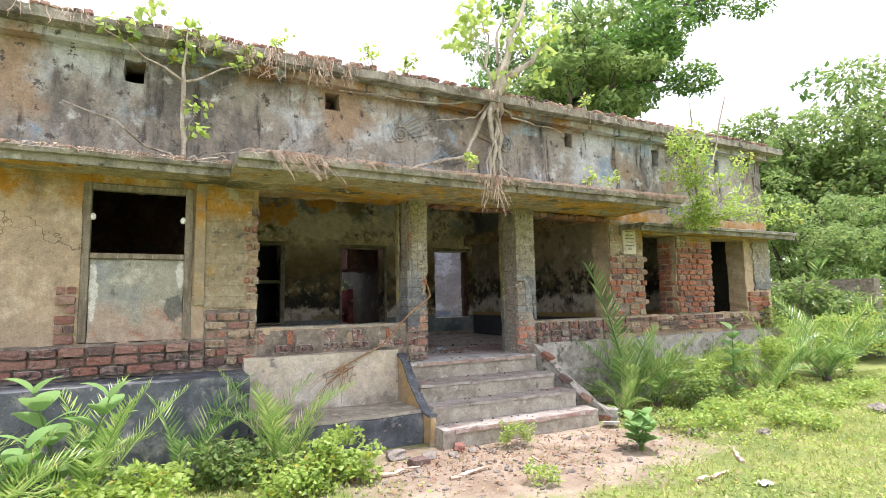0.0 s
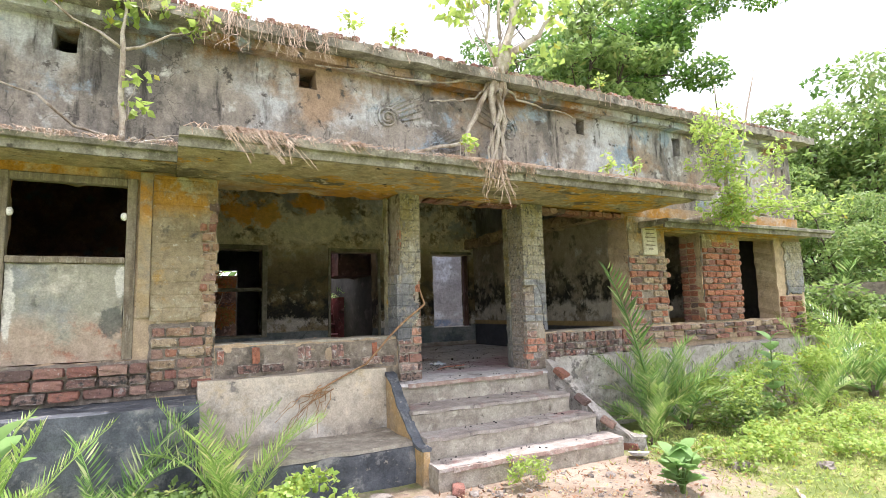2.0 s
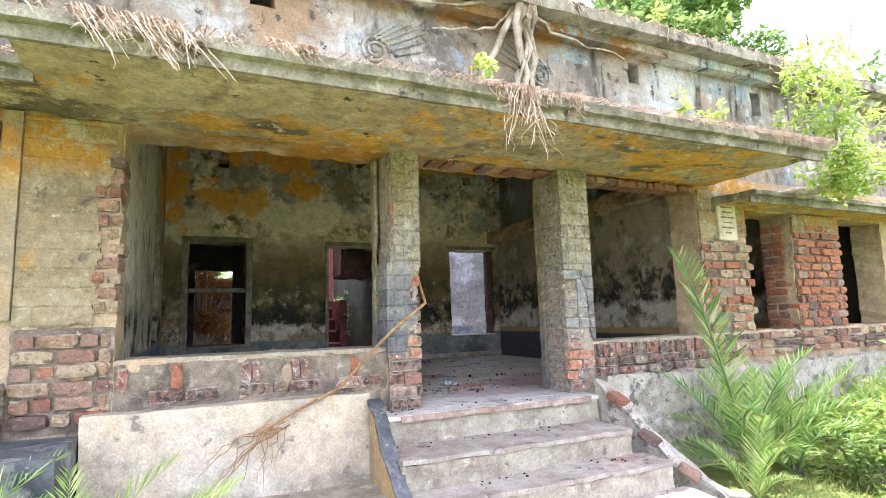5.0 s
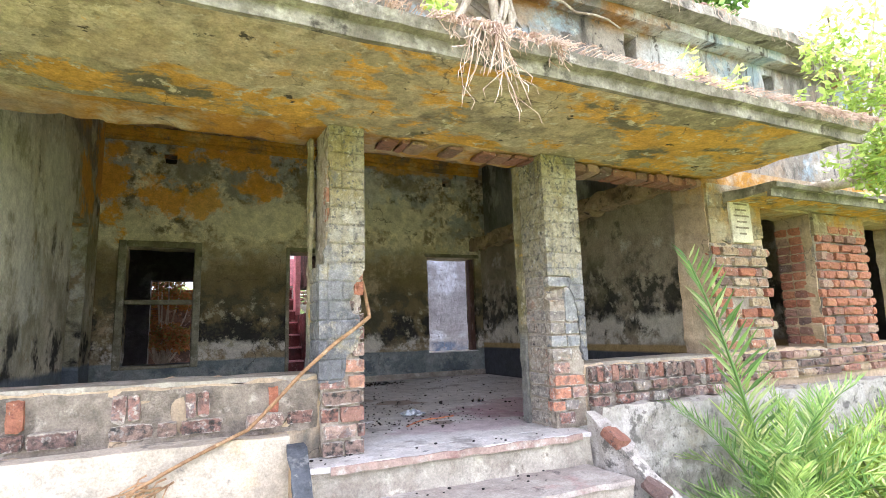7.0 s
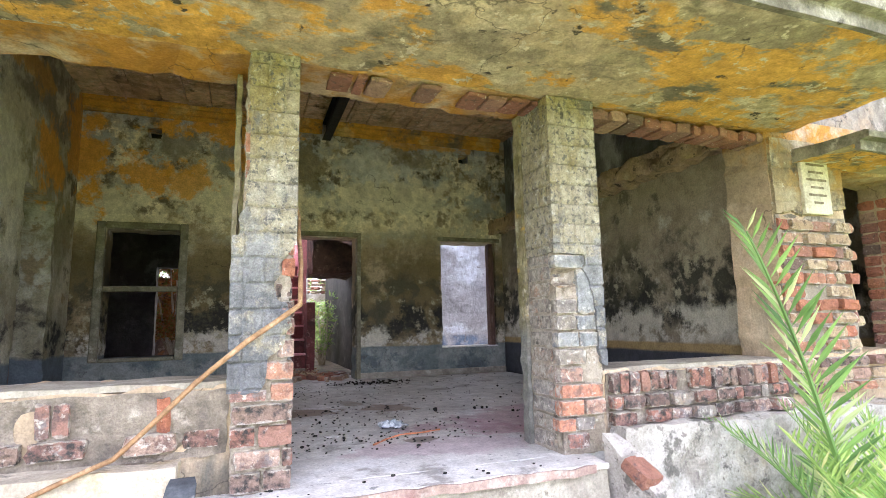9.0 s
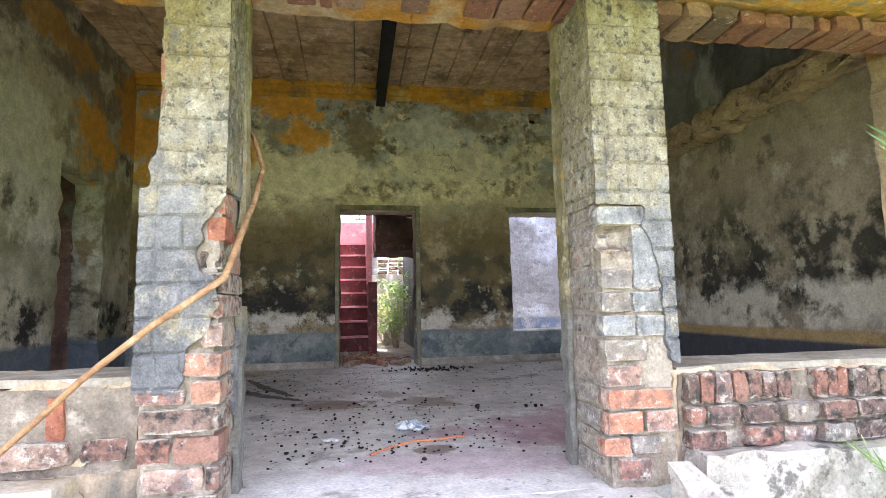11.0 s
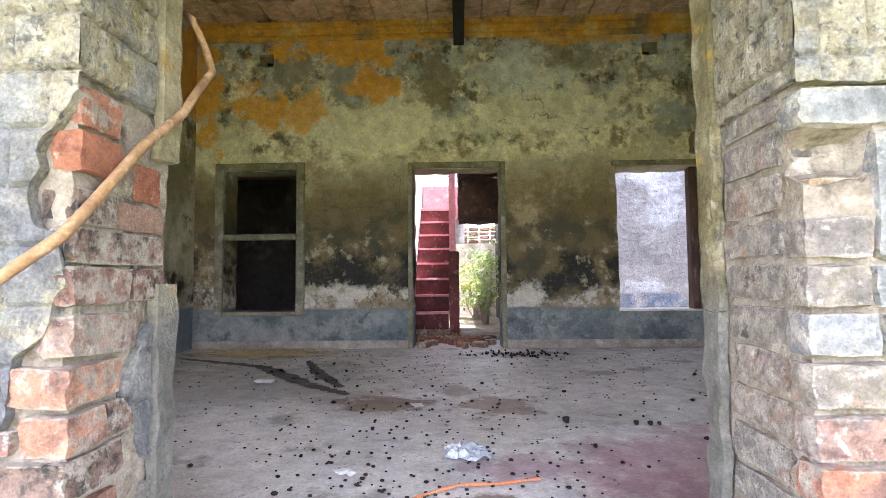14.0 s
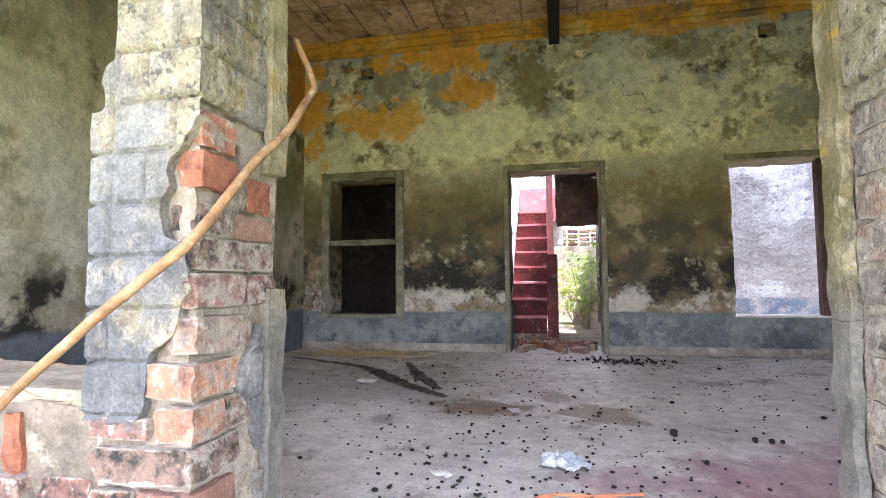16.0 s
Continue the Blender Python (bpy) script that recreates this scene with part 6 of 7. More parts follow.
broad_plant(8.15, 5.2, 1.12, 1, 0.24, 24, "single tall milkweed stem with white-green leaves")


def bush(name, x, y, z, rx, rz, leaves, size, mat, seed, label, category="bush", stems=7, width=0.5):
    r = random.Random(seed)
    ob = thing(name, label, category, at=(x, y, z))
    cs = [(r.uniform(-1, 1) * rx * 0.75, r.uniform(-1, 1) * rx * 0.75, rz * r.uniform(0.25, 1.0)) for _ in range(max(6, stems * 3))]
    bm = bmesh.new()
    for c in cs[:stems * 2]:
        tube(bm, wander((r.uniform(-0.05, 0.05), r.uniform(-0.05, 0.05), -0.03), c, 4, 0.04 * rx, r), [0.02 * rz, 0.016 * rz, 0.012 * rz, 0.008 * rz, 0.004 * rz], 4)
    part("branchwork", bm, M["bark"], ob)
    leaf_cloud("foliage", clumps(cs, rx * 0.32, leaves // len(cs), seed), size, mat, ob, seed, width=width)
    return ob


bush("green_bush", 1.45, 4.62, 0.0, 0.36, 0.36, 1500, 0.055, M["leaf"], 31, "small bright green leafy weed bush by the path", width=0.8)
bush("green_bush", 1.05, 4.5, 0.0, 0.35, 0.22, 900, 0.05, M["leaf"], 32, "small bright green leafy weed bush by the path", width=0.8)
bush("green_bush", -0.2, 4.6, 0.0, 0.5, 0.3, 1500, 0.06, M["leaf"], 33, "low weeds in front of the black plinth", width=0.7)
# same weeds, the plinth's shade put in through the darker leaf_mid green
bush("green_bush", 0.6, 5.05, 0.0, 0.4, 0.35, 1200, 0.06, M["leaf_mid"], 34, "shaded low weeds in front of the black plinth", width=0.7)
bush("green_bush", -1.6, 4.9, 0.0, 0.6, 0.55, 1800, 0.07, M["leaf"], 35, "low weeds in front of the black plinth", width=0.7)
bush("weed_tuft", 3.5, 4.62, 0.0, 0.2, 0.24, 420, 0.045, M["leaf"], 36, "small yellow-green weed on the bare earth by the steps", "weed", 5)
bush("weed_tuft", 3.0, 3.55, 0.0, 0.17, 0.16, 300, 0.04, M["leaf"], 37, "small yellow-green weed on the bare earth", "weed", 5)
bush("weed_tuft", 6.9, 4.85, 0.0, 0.35, 0.5, 900, 0.06, M["leaf_mid"], 38, "reddish-stemmed weed in sun", "weed", 6)
bush("green_bush", 7.2, 5.2, 0.0, 0.6, 0.7, 2600, 0.06, M["leaf"], 39, "sunlit weeds along the plinth")
bush("green_bush", 9.0, 5.5, 0.0, 0.7, 0.8, 2600, 0.07, M["leaf"], 40, "sunlit weeds along the plinth")
bush("green_bush", 11.4, 5.6, 0.0, 0.9, 1.3, 3500, 0.08, M["leaf"], 41, "bright leafy bush at the corner of the ruin")
for k, (x, y) in enumerate(((6.6, 4.4), (7.6, 4.3), (8.7, 4.2), (9.9, 4.3), (5.9, 4.1), (11.2, 4.3), (7.0, 3.6))):
    bush("weed_tuft", x, y, 0.0, 0.42, 0.2, 900, 0.045, M["leaf"], 50 + k, "patch of low sunlit weeds", "weed", 5, 0.8)


def tree(name, x, y, z, height, spread, trunk, count, each, size, mat, seed, label, bark="bark_dark", low=0.35, lean=(0, 0), radius=None):
    """Trunk, limbs that fork, and a crown of clumps of leaves at their ends."""
    r = random.Random(seed)
    ob = thing(name, label, "tree", at=(x, y, z))
    bm = bmesh.new()
    fork = Vector((lean[0] * 0.5, lean[1] * 0.5, height * low))
    tube(bm, wander((0, 0, -0.2), fork, 6, trunk * 0.3, r), [trunk * (1.25 - 0.5 * i / 6) for i in range(7)], 9)
    part("trunk", bm, M[bark], ob)
    ends = []
    bm = bmesh.new()
    limbs = 7
    for i in range(limbs):
        a = 2 * math.pi * i / limbs + r.uniform(-0.3, 0.3)
        out = spread * r.uniform(0.45, 0.8)
        tip = Vector((lean[0] + math.cos(a) * out, lean[1] + math.sin(a) * out, height * r.uniform(0.55, 0.95)))
        pts = wander(fork, tip, 6, spread * 0.07, r)
        tube(bm, pts, [trunk * (0.55 - 0.45 * k / 6) for k in range(7)], 6)
        for k in (2, 3, 4, 5, 6):
            for _ in range(3):
                e = pts[k] + Vector((r.uniform(-1, 1), r.uniform(-1, 1), r.uniform(-0.5, 0.9))) * spread * 0.36
                tube(bm, wander(pts[k], e, 3, spread * 0.03, r), [trunk * 0.13, trunk * 0.09, trunk * 0.06, trunk * 0.02], 4)
                ends.append(e)
    part("limb_work", bm, M[bark], ob)
    r.shuffle(ends)
    cs = (ends * 4)[:count]
    cs = [c + Vector((r.uniform(-1, 1), r.uniform(-1, 1), r.uniform(-0.7, 0.7))) * spread * 0.10 for c in cs]
    leaf_cloud("crown", clumps(cs, radius or spread * 0.17, each, seed, 0.7), size, mat, ob, seed, droop=0.5, width=0.5)
    return ob


tree("mango_tree", 15.3, 16.4, 0, 15.5, 5.4, 0.42, 150, 330, 0.23, M["leaf_dark"], 61, "tall dark green tree behind the ruin", low=0.5, lean=(0.5, 0))
tree("broadleaf_tree", 12.6, 13.5, 0, 11.5, 3.2, 0.2, 70, 150, 0.24, M["leaf_mid"], 62, "lighter green tree behind the roof", low=0.5)
tree("broadleaf_tree", 27.0, 14.0, 0, 12.5, 6.0, 0.35, 150, 170, 0.30, M["leaf_mid"], 63, "spreading green tree beyond the ruin", low=0.3)
tree("broadleaf_tree", 24.0, 7.5, 0, 6.5, 4.0, 0.2, 110, 190, 0.22, M["leaf_mid"], 64, "rounded sunlit tree beside the ruin", low=0.2)
tree("broadleaf_tree", 33.0, 6.0, 0, 11.0, 6.5, 0.35, 130, 150, 0.34, M["leaf_mid"], 65, "spreading green tree beyond the clearing", low=0.25)
# next tree by the ruin: leaf_mid puts shadow into its leaf colour
tree("broadleaf_tree", 17.5, 8.8, 0, 5.0, 2.6, 0.12, 80, 200, 0.13, M["leaf_mid"], 66, "small tree beside the ruin with shade in its greens", low=0.2)
tree("broadleaf_tree", 42.0, 16.0, 0, 14.0, 8.0, 0.4, 120, 130, 0.45, M["leaf_dark"], 67, "tall tree in the distance", low=0.25)
tree("broadleaf_tree", 9.0, 25.0, 0, 9.0, 4.0, 0.25, 70, 120, 0.3, M["leaf_mid"], 68, "green tree behind the ruin", low=0.4)
for k, (x, y, s) in enumerate(((15.2, 6.9, 1.0), (17.0, 6.2, 1.1), (19.5, 7.0, 1.4), (22, 5.6, 1.3), (26, 6.4, 1.8), (30, 4.8, 1.8), (14.0, 8.6, 1.3), (36, 3.5, 2.0))):
    bush("green_bush", x, y, 0.0, 1.2 * s, 1.5 * s, 3600, 0.13 * s, M["leaf" if k % 2 else "leaf_mid"], 80 + k, "dense green undergrowth beyond the ruin", stems=9)
far = [(58 + 9 * math.sin(k * 2.3), -30 + k * 4.2, 2 + (k * 7 % 5)) for k in range(28)] + [(-30 + k * 6, 46 + 5 * math.sin(k * 1.7), 3 + (k * 5 % 4)) for k in range(15)]
woods = thing("far_woods", "distant line of green trees round the clearing", "woods")
woods["kind"] = "stuff"
leaf_cloud("foliage", clumps(far, 5.5, 420, 90, 0.9), 0.95, M["leaf_mid"], woods, 91)

# boundary wall beyond the corner
bwall = wall("wall_boundary", "y", 6.5, 22.0, -0.1, 2.0, 15.8, 16.1, [M["mortar"], M["mortar"]], step=0.3, rough=0.04, label="dark broken boundary wall in the undergrowth")

# trailing palm behind the ruin
for x, y, z, s in ((17.2, 8.6, 0.0, 2.3), (21.0, 10.5, 0.0, 3.2)):
    p2 = palm(x, y, 16, s, int(x), "large arching palm in the undergrowth")

# ---- plants on the roof and canopy ----
rr = random.Random(77)
fig = thing("roof_fig_tree", "pale fig tree rooted on the roof edge with hanging roots", "tree", at=(4.25, 6.05, 4.62))
bm = bmesh.new()
for top, r0 in (((0.75, 0.0, 1.9), 0.062), ((0.95, -0.1, 1.0), 0.058), ((-0.1, 0.1, 1.3), 0.025), ((0.35, 0.2, 1.6), 0.03)):
    pts = wander((0.02, 0, 0), top, 7, 0.06, rr)
    tube(bm, pts, [r0 * (1.4 - 1.1 * i / 7) for i in range(8)], 7)
part("trunk", bm, M["bark"], fig, smooth=True)
bm = bmesh.new()
for k in range(9):
    x1 = rr.uniform(-0.12, 0.28)
    pts = wander((rr.uniform(-0.1, 0.12), -0.06, rr.uniform(-0.02, 0.12)), (x1, 0.12, -1.46), 9, 0.05, rr)
    tube(bm, pts, [(0.018 + 0.003 * (k % 7)) * (1.35 - 0.75 * i / 9) for i in range(10)], 6)
for end, r0 in (((-1.55, 0.10, -1.28), 0.024), ((0.6, 0.15, -1.42), 0.018), ((-2.3, 0.12, -0.25), 0.016), ((1.4, 0.12, -0.32), 0.014), ((-0.9, 0.1, -0.45), 0.014)):
    mid = Vector((end[0] * 0.28, 0.08, end[2] * 0.72))
    pts = wander((0, 0, 0.0), mid, 5, 0.02, rr) + wander(mid, end, 6, 0.03, rr)[1:]
    tube(bm, pts, [1.35 * r0 * (1.2 - 0.8 * i / 11) for i in range(12)], 6)
part("rootwork", bm, M["bark"], fig, smooth=True)
cs = [(0.75 + rr.uniform(-0.45, 0.4), rr.uniform(-0.3, 0.3), rr.uniform(1.0, 2.2)) for _ in range(8)] + [(-0.35 + rr.uniform(-0.4, 0.3), rr.uniform(-0.2, 0.3), rr.uniform(0.7, 1.6)) for _ in range(7)] + [(0.15, -0.05, 0.28), (0.9, 0, 0.5)]
bm = bmesh.new()
for c in cs:
    tube(bm, wander((0.3 * c[0], 0, 0.45 * c[2]), c, 4, 0.05, rr), [0.010, 0.008, 0.006, 0.005, 0.003], 4)
part("twigwork", bm, M["bark"], fig)
leaf_cloud("foliage", clumps(cs, 0.26, 26, 5), 0.13, M["leaf"], fig, 5, droop=0.7, width=0.7)
hr = thing("hanging_rootlets", "dry pale rootlets hanging over the canopy edge", "roots")


def rootlets(name, parent, x0, x1, y, z, drop, n, seed, lean=0.0, thick=0.0042, back=0.12):
    """A fringe of dry, crooked, forked rootlets over an edge."""
    r = random.Random(seed)
    bm = bmesh.new()
    for _ in range(n):
        x = x0 + (x1 - x0) * (0.5 + 0.5 * math.sin(r.uniform(-1.57, 1.57)) * r.choice((1, 1, 0.6)))
        L = drop * r.uniform(0.25, 1.0) ** 1.3
        pts = [Vector((x, y + r.uniform(0.02, back), z + r.uniform(0.0, 0.03))), Vector((x + r.uniform(-0.05, 0.05) + lean * 0.1, y - r.uniform(0.02, 0.07), z - 0.005))]
        drift = r.uniform(-0.35, 0.35) + lean
        for k in range(4):
            pts.append(pts[-1] + Vector((drift * L / 4 + r.uniform(-1, 1) * 0.05 * (L + 0.1), r.uniform(-0.025, 0.015), -L / 4)))
        w = thick * r.uniform(0.7, 1.3)
        tube(bm, pts, [w, w, w * 0.9, w * 0.8, w * 0.6, w * 0.35], 3)
        for k in (2, 3, 4):
            if r.random() < 0.55:
                a = pts[k]
                b2 = a + Vector((r.uniform(-1, 1) * 0.35 * L + lean * 0.2 * L, -0.02, -L * r.uniform(0.12, 0.3)))
                tube(bm, [a, b2, b2 + Vector((r.uniform(-0.02, 0.02), 0, -0.1 * L))], [w * 0.7, w * 0.5, w * 0.3], 3)
    ob = part(name, bm, M["dryroot"], parent)
    ob["kind"] = "stuff"
    return ob


rootlets("fringe", hr, 3.38, 3.56, 4.925, 3.10, 0.50, 40, 1)
rootlets("fringe", hr, 3.2, 3.9, 4.925, 3.10, 0.16, 60, 2)
hr2 = thing("hanging_rootlets", "brush of dry pinkish rootlets spilling over the canopy corner", "roots")
rootlets("fringe", hr2, 0.85, 1.3, 4.925, 3.11, 0.30, 62, 3, lean=0.7, back=0.4)
rootlets("fringe", hr2, 0.6, 2.0, 4.925, 3.11, 0.12, 60, 4, lean=0.4, back=0.3)
hr3 = thing("hanging_rootlets", "curtain of dry rootlets hanging from the roof edge", "roots")
rootlets("fringe", hr3, 0.75, 2.05, 5.945, 4.64, 0.42, 105, 5, back=0.25)
rootlets("fringe", hr3, -1.5, 0.8, 5.945, 4.64, 0.22, 60, 6, back=0.25)
rootlets("fringe", hr3, 2.0, 4.2, 5.945, 4.64, 0.16, 50, 7, back=0.25)
rootlets("fringe", hr3, 4.3, 8.5, 5.945, 4.64, 0.24, 70, 8, back=0.25)
hr4 = thing("hanging_rootlets", "dry litter and rootlets along the canopy edges", "roots")
rootlets("fringe", hr4, -1.8, 0.6, 5.545, 3.12, 0.07, 220, 9, back=0.3, thick=0.003)
rootlets("fringe", hr4, 2.0, 6.8, 4.925, 3.10, 0.06, 330, 10, back=0.3, thick=0.003)
rootlets("fringe", hr4, 6.0, 6.85, 4.925, 3.10, 0.12, 80, 11, back=0.3, thick=0.003)

sap = thing("canopy_sapling", "slender pale sapling growing on the sunshade", "sapling", at=(0.15, 5.95, 3.10))
bm = bmesh.new()
tube(bm, wander((0, 0, -0.02), (-0.02, 0.02, 1.0), 6, 0.012, rr) + wander((-0.02, 0.02, 1.0), (0.0, 0, 1.6), 4, 0.02, rr)[1:], [0.030, 0.028, 0.027, 0.026, 0.025, 0.024, 0.023, 0.019, 0.015, 0.011, 0.007], 7)
for a, b2, r0 in (((-0.02, 0.02, 0.98), (-0.95, 0.0, 1.5), 0.018), ((-0.02, 0.02, 0.98), (0.62, 0.0, 1.32), 0.017), ((0, 0, 1.4), (-0.35, -0.1, 1.9), 0.008), ((0, 0, 1.5), (0.3, -0.05, 1.75), 0.008), ((0.03, 0, 0.3), (0.10, -0.04, 0.75), 0.007)):
    tube(bm, wander(a, b2, 5, 0.025, rr), [r0 * (1 - 0.7 * i / 5) for i in range(6)], 5)
part("stem", bm, M["bark"], sap, smooth=True)
bm = bmesh.new()
for end, r0 in (((-1.15, 0.28, 0.68), 0.019), ((-1.3, 0.2, 0.05), 0.015), ((0.42, -0.1, 0.14), 0.018), ((0.6, -0.15, 0.02), 0.014), ((0.55, 0.2, 0.30), 0.016), ((-0.7, 0.1, 0.05), 0.013)):
    tube(bm, wander((0, 0, 0.02), end, 7, 0.05, rr, -0.06), [r0 * (1 - 0.6 * i / 7) for i in range(8)], 5)
part("rootwork", bm, M["bark"], sap, smooth=True)
cs = [(-0.72, 0, 1.5), (-0.55, 0, 1.45), (-0.4, -0.1, 1.62), (0.0, 0, 1.5), (0.12, 0, 1.35), (0.3, 0, 1.5), (0.55, 0, 1.3), (0.02, -0.05, 1.62), (0.12, -0.05, 0.72), (0.1, -0.05, 0.45), (-0.3, 0, 1.8), (0.65, 0, 1.45), (-0.1, 0, 1.3)]
leaf_cloud("foliage", clumps(cs, 0.13, 18, 8), 0.095, M["leaf"], sap, 8, droop=0.8, width=0.75)

bent = thing("canopy_tree", "bent bare-branched tree with feathery yellow-green leaves on the sunshade", "tree", at=(7.5, 5.95, 2.86))
bm = bmesh.new()
tube(bm, wander((0, 0, -0.06), (0.25, -0.6, 0.02), 4, 0.03, rr), [0.07, 0.065, 0.06, 0.05, 0.05], 7)
tips = []
for k in range(13):
    end = (rr.uniform(-0.3, 2.1), rr.uniform(-1.3, -0.3), rr.uniform(0.0, 1.7) if k < 8 else rr.uniform(-0.2, 0.25))
    tube(bm, wander((0.25, -0.6, 0.02), end, 6, 0.07, rr), [0.022 * (1 - 0.75 * i / 6) for i in range(7)], 5)
    tips.append(end)
for end in ((1.9, -0.2, 2.8), (0.9, -0.1, 2.3)):
    tube(bm, wander((0.9, -0.2, 0.3), end, 6, 0.06, rr), [0.03 * (1 - 0.7 * i / 6) for i in range(7)], 6)
part("branchwork", bm, M["bark"], bent, smooth=True)
cs = []
for e in tips:
    for q in (0.55, 0.75, 0.9, 1.0):
        cs.append((0.25 + (e[0] - 0.25) * q + rr.uniform(-0.1, 0.1), -0.6 + (e[1] + 0.6) * q + rr.uniform(-0.1, 0.1), e[2] * q + rr.uniform(-0.05, 0.15)))
cs += [(0.1 + rr.uniform(-0.3, 0.3), -0.6 + rr.uniform(-0.2, 0.2), rr.uniform(0.2, 1.7)) for _ in range(16)]
leaf_cloud("foliage", clumps(cs, 0.19, 40, 12), 0.085, M["leaf"], bent, 12, droop=0.3, width=0.45)
for x, z in ((5.75, 3.13), (5.3, 3.12), (3.3, 3.12), (1.2, 4.66), (2.35, 4.72), (2.9, 4.74), (6.1, 4.7)):
    yy = 5.2 if z < 4 else 6.1
    bush("roof_weed", x, yy, z, 0.14, 0.3, 60, 0.07, M["leaf"], int(x * 10), "small weed growing on the old roof", "weed", 3, 0.6)

# woody vine across the column
vine = thing("woody_vine", "tan woody vine slung across the column with thin rootlets", "vine")
bm = bmesh.new()
line = [(1.9, 6.05, 0.80), (2.08, 6.06, 0.89), (2.48, 6.09, 1.06), (2.78, 6.12, 1.35), (2.98, 6.135, 1.52), (3.215, 6.15, 1.69), (3.245, 6.36, 1.91), (3.245, 6.55, 2.07), (3.25, 6.70, 2.24), (3.235, 6.70, 2.31), (3.22, 6.64, 2.37), (3.15, 6.72, 2.44)]
fine_line = []
for i in range(len(line) - 1):
    for q in range(4):
        fine_line.append(Vector(line[i]).lerp(Vector(line[i + 1]), q / 4) + noise.noise_vector(Vector((i + q / 4, 3, 5))) * 0.008)
tube(bm, fine_line, [0.009 + 0.004 * min(1, i / 16) - 0.004 * max(0, (i - 30) / 14) for i in range(len(fine_line))], 7)
part("stem", bm, M["vine"], vine, smooth=True)
bm = bmesh.new()
for k in range(12):
    e = (rr.uniform(1.5, 2.08), rr.uniform(5.97, 6.07), rr.uniform(0.40, 0.66))
    tube(bm, wander((2.06 + rr.uniform(-0.12, 0.06), 6.06, 0.86 + rr.uniform(-0.06, 0.03)), e, 8, 0.03, rr, -0.05), [0.007, 0.006, 0.006, 0.005, 0.005, 0.004, 0.004, 0.003, 0.002], 4)
part("rootlets", bm, M["vine"], vine)

# ---- plants in the back court ----
bush("yard_weeds", 4.45, 14.6, 0.8, 0.45, 1.3, 520, 0.12, M["leaf_mid"], 95, "tall sunlit weeds in the back court", stems=8, width=0.3)
bush("yard_weeds", 4.3, 15.6, 0.8, 0.5, 1.3, 600, 0.10, M["grass"], 96, "tall sunlit weeds in the back court", stems=8)
bush("rust_bush", 1.5, 17.4, 0.8, 1.1, 2.6, 9000, 0.11, M["rust_leaf"], 97, "rust-brown dry bush behind the back room")
courses(yard_wall, "brick_tan", 3.5, 5.2, 2.35, 2.72, 16.52, 0.2, course=0.09, keys=("brick_tan", "brick"))

# ---- grass and litter ----
gr = np.random.default_rng(3)
N = 52000
gxs = gr.uniform(-3.0, 15.0, N)
gys = np.concatenate([gr.uniform(-1.2, 5.5, N * 3 // 4), gr.uniform(1.5, 5.5, N - N * 3 // 4)])
keep = []
for a, b2 in zip(gxs, gys):
    if 0.83 < a < 5.1 and b2 > 4.85 or a < 0.83 and b2 > 5.5:
        continue
    if random.random() < on_earth(a, b2) * 0.96:
        continue
    keep.append((a, b2, ground_z(a, b2)))
grass = leaf_cloud("grass", np.array(keep), 0.055, M["grass"], None, 4, width=0.28, axis=np.array([0, 0, 0.7]))
tagged(grass, "short yellow-green grass and clover", "grass", kind="stuff")
N = 14000
gxs = gr.uniform(-2.5, 13.0, N)
gys = gr.uniform(0.5, 5.5, N)
keep = [(a, b2, ground_z(a, b2) + gr.uniform(0.01, 0.09)) for a, b2 in zip(gxs, gys) if not (0.83 < a < 5.1 and b2 > 4.85) and not (a < 0.83 and b2 > 5.5) and noise.noise(Vector((a * 0.9, b2 * 0.9, 2))) > -0.05 and random.random() > on_earth(a, b2)]
clover = leaf_cloud("clover", np.array(keep), 0.035, M["leaf"], None, 6, width=0.9, droop=0.0)
tagged(clover, "low clover-like ground weeds", "weeds", kind="stuff")

# ---- things on the hall floor ----
erng = random.Random(41)


def stain(name, pts, width, mat, label, seed, z=FL + 0.004):
    """A thin irregular stain along a line on the floor."""
    r = random.Random(seed)
    bm = bmesh.new()
    n = 44
    pts = [Vector(p) for p in pts]
    left, right = [], []
    for i in range(n + 1):
        q = i / n * (len(pts) - 1)
        k = min(len(pts) - 2, int(q))
        c = pts[k].lerp(pts[k + 1], q - k)
        d = (pts[k + 1] - pts[k]).normalized()
        s = Vector((-d.y, d.x))
        w = width * (0.25 + math.sin(math.pi * (0.08 + 0.84 * i / n)) * 0.75)
        a, b2 = c + s * w * r.uniform(0.5, 1.15), c - s * w * r.uniform(0.5, 1.15)
        left.append(bm.verts.new((a.x, a.y, z)))
        right.append(bm.verts.new((b2.x, b2.y, z)))
    for i in range(n):
        bm.faces.new([right[i], right[i + 1], left[i + 1], left[i]])
    return tagged(link(name, bm, mat), label, "stain", kind="structure")


M["stain_dark"] = surface("dark_wet_stain", (0.055, 0.05, 0.048), [((0.11, 0.10, 0.09), 6, 0.5, 0.62)], rough=0.5, bump=0.1)
M["dropping"] = surface("black_droppings", (0.02, 0.019, 0.018), rough=0.8, bump=0.2)
M["plastic"] = surface("clear_plastic", (0.42, 0.47, 0.52), [((0.70, 0.73, 0.76), 14, 0.53, 0.6)], rough=0.25, bump=0.5)
M["paper"] = surface("white_paper", (0.68, 0.68, 0.68), rough=0.8, bump=0.1)
M["orange"] = surface("orange_plastic_strip", (0.50, 0.20, 0.10), rough=0.5, bump=0.1)
M["straw"] = surface("dry_straw", (0.42, 0.33, 0.16), rough=0.9, bump=0.1)
